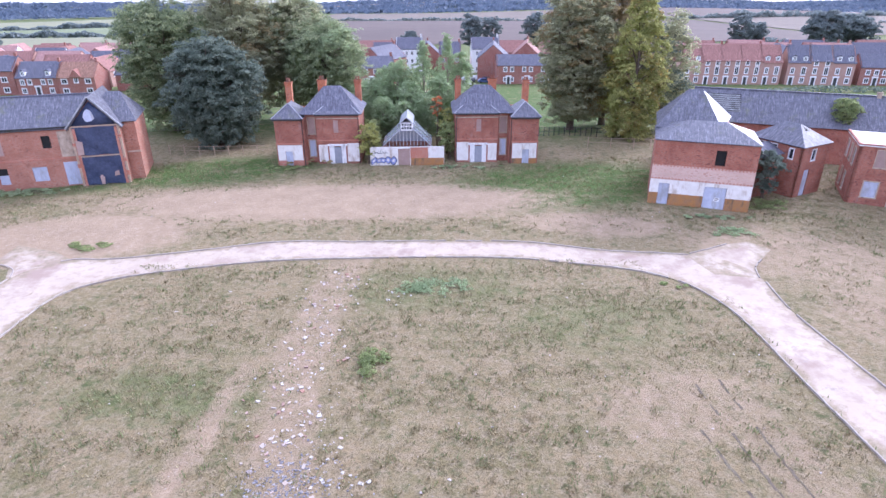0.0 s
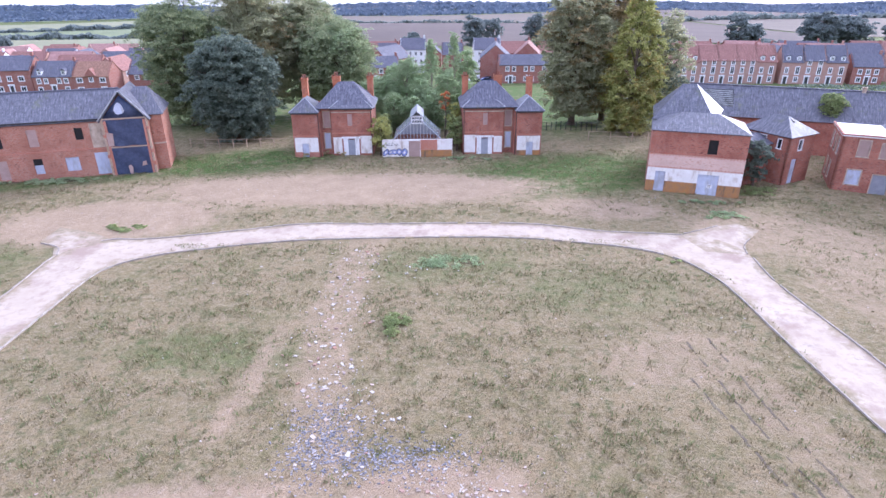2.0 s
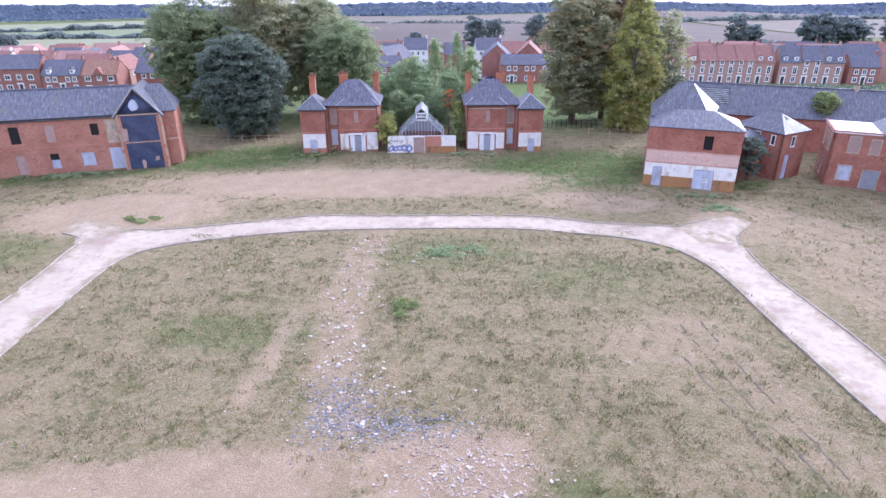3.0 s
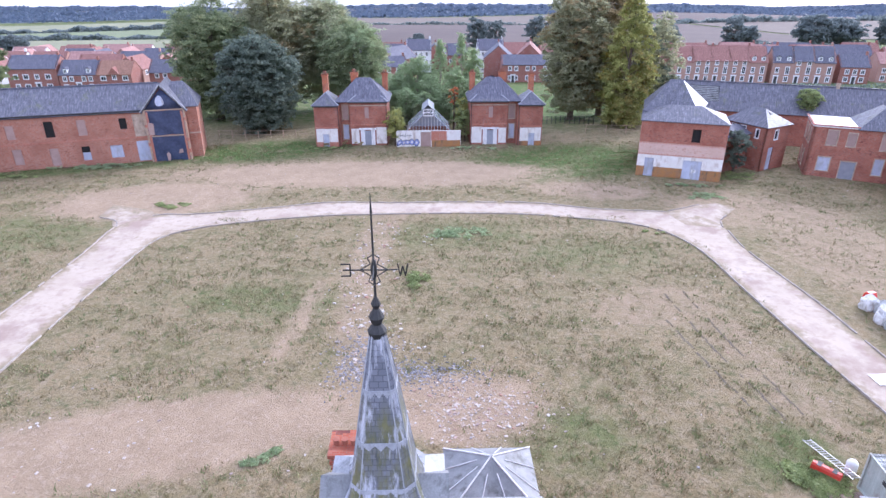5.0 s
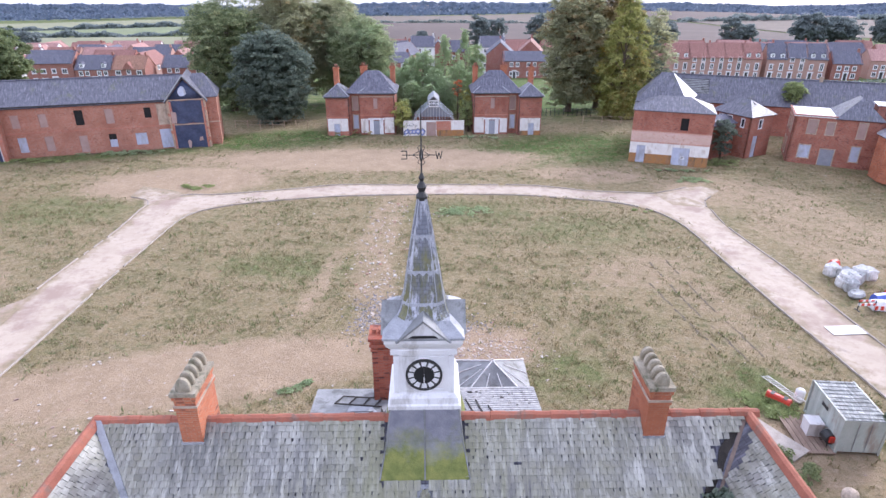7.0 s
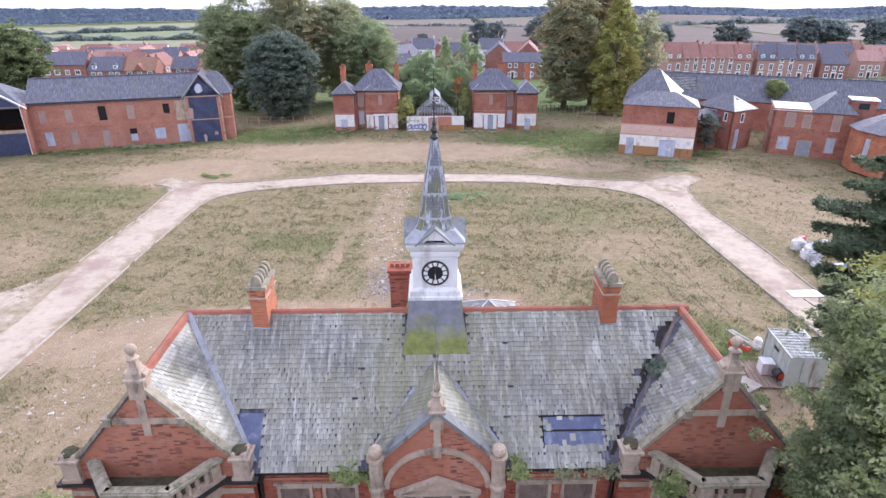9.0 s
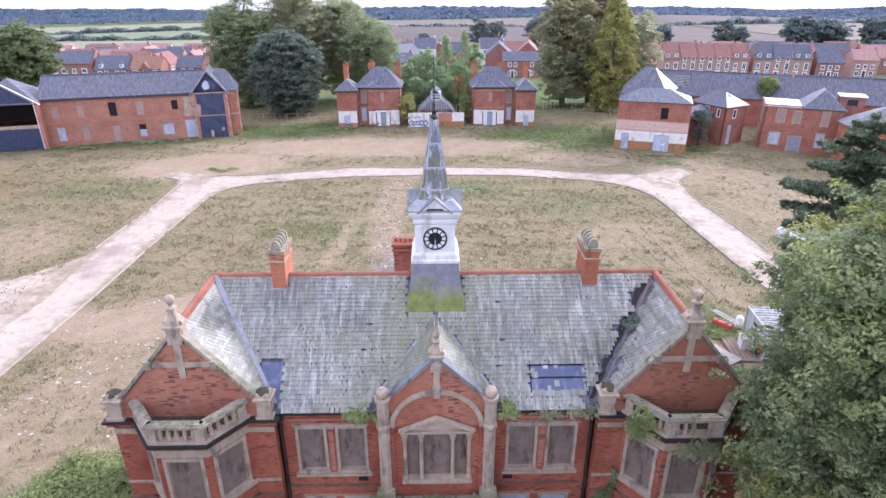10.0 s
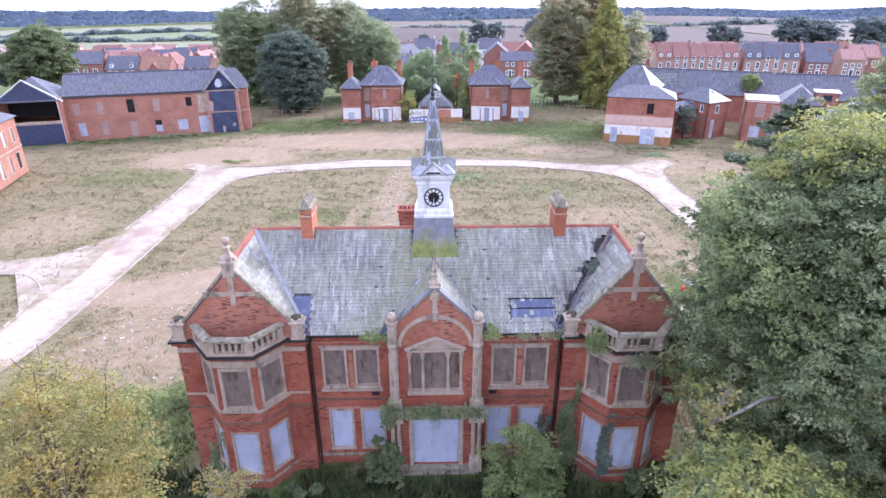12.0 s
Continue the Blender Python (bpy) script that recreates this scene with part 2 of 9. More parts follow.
TIMBER = plain("bare timber", (0.38, 0.27, 0.19), (0.48, 0.36, 0.27), 3.0, 0.8, 0.004)
SLATE = slate("blue-grey slate", (0.095, 0.095, 0.122), (0.145, 0.145, 0.18), (0.15, 0.16, 0.085), 0.25, 0.44)
SLATE_PIECE = slate("loose-laid slate", (0.25, 0.246, 0.226), (0.37, 0.363, 0.333), (0.25, 0.238, 0.145), 0.85, 0.36, island=True)
SLATE_PALE = slate("bleached slate", (0.30, 0.30, 0.32), (0.40, 0.40, 0.42), (0.26, 0.26, 0.22), 0.2, 0.45)
SLATE_DARK = slate("dark slate", (0.10, 0.10, 0.135), (0.15, 0.15, 0.19), (0.12, 0.12, 0.09), 0.1, 0.75)


def skirt_build(t, p):
    o = t.nodes.new("ShaderNodeNewGeometry").outputs["Position"]
    sep = t.nodes.new("ShaderNodeSeparateXYZ")
    t.links.new(o, sep.inputs["Vector"])
    lead = mix(t, noise_fac(t, o, 2.2, 5), (0.17, 0.17, 0.21), (0.26, 0.26, 0.30))
    moss = mix(t, noise_fac(t, o, 3.0, 5), (0.13, 0.16, 0.035), (0.26, 0.27, 0.07))
    wob = t.nodes.new("ShaderNodeMath")
    wob.operation = "MULTIPLY_ADD"
    wob.inputs[1].default_value = -0.7
    t.links.new(noise_fac(t, o, 1.6, 6, 0.7), wob.inputs[0])
    t.links.new(sep.outputs["Z"], wob.inputs[2])
    grown = t.nodes.new("ShaderNodeMapRange")
    grown.inputs["From Min"].default_value, grown.inputs["From Max"].default_value = 13.35, 12.55
    t.links.new(wob.outputs["Value"], grown.inputs["Value"])
    t.links.new(mix(t, grown.outputs["Result"], lead, moss), p.inputs["Base Color"])
    p.inputs["Roughness"].default_value = 0.6
    bump(t, p, noise_fac(t, o, 14, 4), 0.5, 0.012)


MOSSY = material("lead grown over with moss", skirt_build)


def spire_build(t, p):
    """Slate hung in three lifts: bluish above, mossy below, white lead runs down it."""
    uv, o = where(t, "UV"), t.nodes.new("ShaderNodeNewGeometry").outputs["Position"]
    br = nd(t, "TexBrick", Scale=1.0)
    br.inputs["Color1"].default_value, br.inputs["Color2"].default_value, br.inputs["Mortar"].default_value = (0.15, 0.16, 0.20, 1), (0.21, 0.22, 0.265, 1), (0.10, 0.105, 0.13, 1)
    br.inputs["Mortar Size"].default_value, br.inputs["Brick Width"].default_value, br.inputs["Row Height"].default_value = 0.008, 0.15, 0.11
    t.links.new(uv, br.inputs["Vector"])
    sep = t.nodes.new("ShaderNodeSeparateXYZ")
    t.links.new(o, sep.inputs["Vector"])
    low = t.nodes.new("ShaderNodeMapRange")
    low.inputs["From Min"].default_value, low.inputs["From Max"].default_value = 19.35, 18.7
    t.links.new(sep.outputs["Z"], low.inputs["Value"])
    grown = t.nodes.new("ShaderNodeMath")
    grown.operation = "MULTIPLY"
    t.links.new(low.outputs["Result"], grown.inputs[0])
    t.links.new(noise_fac(t, o, 3.2, 6, 0.7, 0.38, 0.58, (1, 1, 0.3)), grown.inputs[1])
    col = mix(t, grown.outputs["Value"], br.outputs["Color"], mix(t, noise_fac(t, o, 6, 4), (0.11, 0.115, 0.06), (0.19, 0.185, 0.085)))
    col = mix(t, noise_fac(t, o, 5.5, 6, 0.7, 0.52, 0.62, (1, 1, 0.12)), col, (0.52, 0.53, 0.60))
    col = mix(t, noise_fac(t, o, 8.0, 5, 0.7, 0.58, 0.70, (1, 1, 0.10)), col, (0.075, 0.08, 0.09))
    t.links.new(col, p.inputs["Base Color"])
    p.inputs["Roughness"].default_value = 0.45
    bump(t, p, br.outputs["Fac"], -0.4, 0.008)


SPIRE = material("streaked spire slate", spire_build)
TILE_RED = slate("clay roof tile", (0.265, 0.125, 0.105), (0.33, 0.165, 0.135), (0.21, 0.115, 0.095), 0.3, 0.75, course=0.3, length=0.3)
TILE_PINK = slate("faded clay roof tile", (0.37, 0.205, 0.18), (0.44, 0.25, 0.22), (0.29, 0.165, 0.14), 0.3, 0.75, course=0.3, length=0.3)
TILE_BROWN = slate("brown roof tile", (0.27, 0.14, 0.09), (0.33, 0.18, 0.12), (0.2, 0.12, 0.08), 0.3, 0.75, course=0.3, length=0.3)
UPVC = plain("white window plastic", (0.78, 0.78, 0.80), (0.82, 0.82, 0.83), 2.0, 0.4, 0.001)
BARK = plain("tree bark", (0.10, 0.075, 0.055), (0.17, 0.13, 0.10), 4.0, 0.95, 0.02)
BARK_PALE = plain("pale dead wood", (0.30, 0.25, 0.20), (0.40, 0.34, 0.28), 4.0, 0.9, 0.01)
BARK_GREY = plain("grey weathered dead wood", (0.15, 0.13, 0.11), (0.27, 0.24, 0.21), 5.0, 0.95, 0.015)


def glass_build(t, p):
    p.inputs["Base Color"].default_value = (0.03, 0.035, 0.045, 1)
    p.inputs["Roughness"].default_value = 0.08


PANE = material("dark window glass", glass_build)
LEAF_DARK = foliage("dark evergreen leaves", (0.10, 0.135, 0.105), (0.18, 0.225, 0.175), (0.31, 0.355, 0.275), 0.45)
LEAF_OLIVE = foliage("olive autumn leaves", (0.31, 0.325, 0.20), (0.47, 0.475, 0.30), (0.62, 0.60, 0.39), 0.65)
LEAF_MID = foliage("green leaves", (0.13, 0.175, 0.085), (0.235, 0.285, 0.135), (0.37, 0.40, 0.20), 0.5)
LEAF_FRESH = foliage("fresh green leaves", (0.21, 0.255, 0.10), (0.33, 0.39, 0.16), (0.47, 0.52, 0.24), 0.5)
LEAF_BIRCH = foliage("pale birch leaves", (0.30, 0.39, 0.21), (0.42, 0.51, 0.29), (0.56, 0.64, 0.40), 0.6)
LEAF_LIME = foliage("yellow-green leaves", (0.25, 0.28, 0.085), (0.44, 0.45, 0.15), (0.63, 0.59, 0.22), 0.5)
LEAF_YELLOW = foliage("yellowing leaves", (0.23, 0.22, 0.085), (0.38, 0.335, 0.125), (0.57, 0.40, 0.09), 0.45)
LEAF_RUST = foliage("brown autumn leaves", (0.30, 0.235, 0.12), (0.43, 0.345, 0.18), (0.54, 0.44, 0.24), 0.5)
LEAF_ORANGE = foliage("orange autumn leaves", (0.38, 0.11, 0.05), (0.56, 0.18, 0.07), (0.62, 0.33, 0.09), 0.4)
LEAF_CONIFER = foliage("blue-green needles", (0.075, 0.105, 0.06), (0.14, 0.18, 0.10), (0.23, 0.27, 0.155), 0.35)
# distance haze is put into this leaf colour as a blue-grey tint
LEAF_FAR = foliage("haze-blued far hedge leaves", (0.16, 0.20, 0.20), (0.23, 0.27, 0.265), (0.31, 0.345, 0.33), 0.5)
LEAF_WILLOW = foliage("grey-green willow leaves", (0.24, 0.29, 0.16), (0.37, 0.42, 0.24), (0.52, 0.55, 0.33), 0.6)
LEAF_BOUGH = foliage("mid-green leaves with pale undersides", (0.14, 0.185, 0.095), (0.30, 0.35, 0.18), (0.54, 0.55, 0.30), 0.55)
# bluer still: the haze over the far woods, mixed into the leaf colour
LEAF_WOOD = foliage("haze-blued far woodland leaves", (0.10, 0.135, 0.20), (0.14, 0.18, 0.25), (0.19, 0.23, 0.30), 0.4)

# ---- building helpers ----
class MB:
    """Gathers faces for one mesh."""

    def __init__(self):
        self.v, self.f = [], []

    def add(self, verts, faces):
        n = len(self.v)
        self.v += [tuple(p) for p in verts]
        self.f += [tuple(i + n for i in f) for f in faces]
        return self

    def box(self, x0, x1, y0, y1, z0, z1):
        return self.add([(x, y, z) for z in (z0, z1) for x, y in ((x0, y0), (x1, y0), (x1, y1), (x0, y1))],
                        [(3, 2, 1, 0), (4, 5, 6, 7), (0, 1, 5, 4), (1, 2, 6, 5), (2, 3, 7, 6), (3, 0, 4, 7)])

    def loft(self, rings, cap=True):
        """Joins rings of equally many points."""
        n, k = len(self.v), len(rings[0])
        for r in rings:
            self.v += [tuple(p) for p in r]
        for i in range(len(rings) - 1):
            for j in range(k):
                self.f.append((n + i * k + j, n + i * k + (j + 1) % k, n + (i + 1) * k + (j + 1) % k, n + (i + 1) * k + j))
        if cap:
            self.f += [tuple(n + j for j in range(k))[::-1], tuple(n + (len(rings) - 1) * k + j for j in range(k))]
        return self

    def lathe(self, x, y, profile, sides=12, turn=0.0):
        return self.loft([[(x + r * math.cos(a), y + r * math.sin(a), z) for a in (turn + 2 * math.pi * i / sides for i in range(sides))] for r, z in profile])

    def ball(self, x, y, z, r, sides=12):
        return self.lathe(x, y, [(max(r * math.sin(a), 0.002), z - r * math.cos(a)) for a in (math.pi * i / 7 for i in range(8))], sides)

    def tube(self, p, q, r0, r1=None, sides=6):
        p, q = Vector(p), Vector(q)
        d = (q - p).normalized()
        a = d.orthogonal().normalized()
        b = d.cross(a)
        ring = lambda c, r: [c + (a * math.cos(2 * math.pi * i / sides) + b * math.sin(2 * math.pi * i / sides)) * r for i in range(sides)]
        return self.loft([ring(p, r0), ring(q, r0 if r1 is None else r1)])

    def slab(self, pts, thick):
        """A flat polygon with thickness below it."""
        pts = [Vector(p) for p in pts]
        n = (pts[1] - pts[0]).cross(pts[2] - pts[0]).normalized()
        if n.z < 0:
            n = -n
        return self.loft([[p - n * thick for p in pts], pts])

    def push(self, pts, way):
        """A polygon drawn out along a vector."""
        return self.loft([pts, [Vector(p) + Vector(way) for p in pts]])

    def mesh(self, name, mat, smooth=False):
        me = bpy.data.meshes.new(name)
        me.from_pydata(self.v, [], self.f)
        finish(me, mat, smooth)
        return me


def finish(me, mat, smooth=False):
    """Metre-scaled UVs that follow each face, and the material."""
    me.materials.append(mat)
    nf = len(me.polygons)
    nor, start, total = np.empty(nf * 3), np.empty(nf, int), np.empty(nf, int)
    me.polygons.foreach_get("normal", nor)
    me.polygons.foreach_get("loop_start", start)
    me.polygons.foreach_get("loop_total", total)
    nor = nor.reshape(-1, 3)
    vi = np.empty(len(me.loops), int)
    me.loops.foreach_get("vertex_index", vi)
    co = np.empty(len(me.vertices) * 3)
    me.vertices.foreach_get("co", co)
    p = co.reshape(-1, 3)[vi]
    n = np.repeat(nor, total, axis=0)
    t = np.stack([-n[:, 1], n[:, 0], np.zeros(len(n))], 1)
    size = np.linalg.norm(t, axis=1)
    t = np.where((size < 0.05)[:, None], np.array([[1.0, 0, 0]]), t / np.maximum(size, 1e-9)[:, None])
    b = np.cross(n, t)
    uv = np.stack([(p * t).sum(1), (p * b).sum(1)], 1)
    layer = me.uv_layers.new(name="metres")
    layer.data.foreach_set("uv", uv.astype(np.float32).ravel())
    if smooth:
        me.polygons.foreach_set("use_smooth", np.ones(nf, bool))
    me.update()


def thing(name, label, category, at=(0, 0, 0), yaw=0.0, group="", kind=""):
    ob = new(name)
    ob.empty_display_size = 0.3
    ob.matrix_basis = pose(*at, 0, 0, yaw)
    return tagged(ob, label, category, group, kind)


def part(name, mb, mat, parent=None, label="", smooth=False, off=None):
    """One mesh object under a thing or part; off: the thing's own place, where the mesh is drawn in the world's axes."""
    me = mb if isinstance(mb, bpy.types.Mesh) else mb.mesh(name, mat, smooth)
    ob = new(name, me)
    ob.parent = parent
    if off:
        ob.matrix_parent_inverse = Matrix.Translation(Vector(off)).inverted()
    if label:
        ob["label"] = label
    return ob


class Face:
    """A wall's plane: u along it from a to b, d inwards, z up."""

    def __init__(self, a, b):
        self.a, self.w = Vector((*a, 0)), math.dist(a, b)
        self.t = (Vector((*b, 0)) - self.a).normalized()
        self.n = Vector((-self.t.y, self.t.x, 0))

    def at(self, u, d, z):
        return self.a + self.t * u + self.n * d + Vector((0, 0, z))

    def box(self, mb, u0, u1, d0, d1, z0, z1):
        return mb.add([self.at(u, d, z) for z in (z0, z1) for u, d in ((u0, d0), (u1, d0), (u1, d1), (u0, d1))],
                      [(3, 2, 1, 0), (4, 5, 6, 7), (0, 1, 5, 4), (1, 2, 6, 5), (2, 3, 7, 6), (3, 0, 4, 7)])

    def wall(self, mb, z0, z1, thick=0.35, holes=(), u0=0.0, u1=None):
        """A wall with openings through it: (u0, u1, z0, z1) each."""
        u1 = self.w if u1 is None else u1
        us = sorted({u0, u1, *(u for h in holes for u in h[:2])})
        zs = sorted({z0, z1, *(z for h in holes for z in h[2:4])})
        full = {}
        for i in range(len(us) - 1):
            for j in range(len(zs) - 1):
                u, z = (us[i] + us[i + 1]) / 2, (zs[j] + zs[j + 1]) / 2
                full[i, j] = not any(h[0] < u < h[1] and h[2] < z < h[3] for h in holes)
        n, k = len(mb.v), len(zs)
        at = lambda i, j, side: n + (i * k + j) * 2 + side
        mb.v += [tuple(self.at(u, d, z)) for u in us for z in zs for d in (0, thick)]
        for (i, j), solid in full.items():
            if not solid:
                continue
            mb.f.append((at(i, j, 0), at(i + 1, j, 0), at(i + 1, j + 1, 0), at(i, j + 1, 0)))
            mb.f.append((at(i, j, 1), at(i, j + 1, 1), at(i + 1, j + 1, 1), at(i + 1, j, 1)))
            for di, dj, p, q in ((-1, 0, (i, j), (i, j + 1)), (1, 0, (i + 1, j + 1), (i + 1, j)), (0, -1, (i + 1, j), (i, j)), (0, 1, (i, j + 1), (i + 1, j + 1))):
                if not full.get((i + di, j + dj), False):
                    mb.f.append((at(*p, 0), at(*q, 0), at(*q, 1), at(*p, 1)))
        return mb

    def surround(self, mb, u0, u1, z0, z1, wide=0.14, proud=0.04, deep=0.16, sill=True):
        """A surround round an opening."""
        e = 0.014
        self.box(mb, u0 - wide, u0 + e, -proud, deep, z0, z1)
        self.box(mb, u1 - e, u1 + wide, -proud, deep, z0, z1)
        self.box(mb, u0 - wide, u1 + wide, -proud - 0.004, deep, z1 - e, z1 + wide * 1.3)
        if sill:
            self.box(mb, u0 - wide * 1.3, u1 + wide * 1.3, -proud - 0.05, deep, z0 - wide, z0 + e)
        return mb


def hip(mb, x0, x1, y0, y1, ze, zr, over=0.3, run=None, along="x", thick=0.12):
    """Four slopes over a rectangle; run: how far the ridge's ends stand in."""
    x0, x1, y0, y1 = x0 - over, x1 + over, y0 - over, y1 + over
    a, b, c, d = (x0, y0, ze), (x1, y0, ze), (x1, y1, ze), (x0, y1, ze)
    if along == "x":
        r = (y1 - y0) / 2 if run is None else run
        m = (y0 + y1) / 2
        p, q = (x0 + r, m, zr), (x1 - r, m, zr)
        faces = [(a, b, q, p), (c, d, p, q), (d, a, p), (b, c, q)]
    else:
        r = (x1 - x0) / 2 if run is None else run
        m = (x0 + x1) / 2
        p, q = (m, y0 + r, zr), (m, y1 - r, zr)
        faces = [(a, b, p), (b, c, q, p), (c, d, q), (d, a, p, q)]
    for f in faces:
        mb.slab(f, thick)
    return mb


def gable(mb, x0, x1, y0, y1, ze, zr, over=0.3, side=0.15, along="x", thick=0.14):
    if along == "x":
        m, s = (y0 + y1) / 2, (zr - ze) / ((y1 - y0) / 2)
        for y, o in ((y0, -over), (y1, over)):
            mb.slab([(x0 - side, y + o, ze - over * s), (x1 + side, y + o, ze - over * s), (x1 + side, m, zr), (x0 - side, m, zr)], thick)
    else:
        m, s = (x0 + x1) / 2, (zr - ze) / ((x1 - x0) / 2)
        for x, o in ((x0, -over), (x1, over)):
            mb.slab([(x + o, y0 - side, ze - over * s), (x + o, y1 + side, ze - over * s), (m, y1 + side, zr), (m, y0 - side, zr)], thick)
    return mb


def smooth01(a, b, v):
    s = np.clip((v - a) / (b - a), 0, 1)
    return s * s * (3 - 2 * s)


def land(x, y):
    """Height of the ground."""
    x, y = np.asarray(x, float), np.asarray(y, float)
    z = 1.0 * (1 - smooth01(4, 20, y)) + 0.4 * smooth01(66, 80, y)
    z = z - 0.058 * np.clip(y - 115, 0, 285)
    z = z - 0.028 * np.clip(y - 400, 0, 500) - 0.0205 * np.clip(y - 900, 0, 1400) - 0.05 * np.clip(y - 2300, 0, None)
    far = smooth01(150, 500, y)
    z = z + far * (5 * np.sin(x / 310 + 0.6) + 3 * np.sin(x / 140 + y / 260)) * smooth01(300, 900, y)
    near = 1 - smooth01(70, 110, y)
    return z + 0.05 * near * (np.sin(x * 0.45 + 1) * np.sin(y * 0.38) + np.sin(x * 0.19 - y * 0.27))


def lz(x, y):
    return float(land(x, y))

# ---- ground, road ----
def spaced(a, b, fine_a, fine_b, step, coarse):
    mid = np.arange(fine_a, fine_b + step / 2, step)
    lo, hi, d = [], [], step
    v = fine_a
    while v > a:
        d = min(d * 1.22, coarse)
        v -= d
        lo.append(v)
    v, d = fine_b, step
    while v < b:
        d = min(d * 1.22, coarse)
        v += d
        hi.append(v)
    return np.array(lo[::-1] + list(mid) + hi)


def blob(x, y, cx, cy, rx, ry, turn=0.0):
    c, s = math.cos(radians(turn)), math.sin(radians(turn))
    u, v = (x - cx) * c + (y - cy) * s, -(x - cx) * s + (y - cy) * c
    return np.clip(1.25 - np.sqrt((u / rx) ** 2 + (v / ry) ** 2), 0, 0.6) / 0.6


def bare(x, y):
    """Where the soil shows: 0 grass, 1 bare."""
    d = blob(x, y, -8, 82, 30, 7, 0)
    d = np.maximum(d, blob(x, y, -34, 72, 14, 7, 10))
    d = np.maximum(d, 0.62 * blob(x, y, 40, 66, 13, 7, -20))
    d = np.maximum(d, 0.58 * blob(x, y, 44, 53, 9, 14, 0))
    d = np.maximum(d, 0.75 * blob(x, y, 22, 74, 10, 3.5, -8))
    d = np.maximum(d, 0.62 * blob(x, y, -4.2 - 1.5 * np.sin((y - 36) / 9), y, 2.3, 4, 0) * (y > 33) * (y < 67))
    d = np.maximum(d, blob(x, y, -18, 28, 18, 4.2, 12))
    d = np.maximum(d, 0.6 * blob(x, y, -22, 17, 8, 10, 0))
    d = np.maximum(d, 0.9 * blob(x, y, 2.5, 31, 6.5, 4, 0))
    d = np.maximum(d, 0.7 * blob(x, y, -10, 43, 1.1, 9, -6))
    d = np.maximum(d, 0.5 * blob(x, y, 24.5, 37, 2.6, 14, 8))
    d = np.maximum(d, 0.7 * blob(x, y, 22, 20, 5, 4, 0))
    d = np.maximum(d, 0.6 * blob(x, y, -44, 42, 6, 7, 0))
    d = np.maximum(d, 0.55 * blob(x, y, 20, 44, 7, 4, 20))
    return d


def lush(x, y):
    """Where it grows greener."""
    g = 1.5 * blob(x, y, 22, 88, 15, 9, 10)
    g = np.maximum(g, 1.5 * blob(x, y, -26, 95, 14, 6, 15))
    g = np.maximum(g, 2.0 * blob(x, y, 26, 150, 26, 36, 0))
    g = np.maximum(g, 0.8 * blob(x, y, 5, 140, 26, 25, 0))
    g = np.maximum(g, blob(x, y, -52, 87, 28, 4.5, 15))
    g = np.maximum(g, 0.42 * blob(x, y, 4, 60, 9, 4, 0))
    g = np.maximum(g, 0.4 * blob(x, y, 17, 54, 7, 4, 0))
    g = np.maximum(g, 0.55 * blob(x, y, -14, 46, 7, 3, 0))
    g = np.maximum(g, 0.55 * blob(x, y, 9, 28, 4, 3, 0))
    g = np.maximum(g, 0.7 * blob(x, y, 22, 26, 3, 3, 0))
    g = np.maximum(g, blob(x, y, -17, 6.5, 5, 4, 0))
    g = np.maximum(g, 1.6 * blob(x, y, 0, -4, 26, 9, 0))
    g = np.maximum(g, 0.5 * blob(x, y, -44, 62, 9, 6, 0))
    return np.maximum(g, 1.2 * smooth01(108, 124, y))


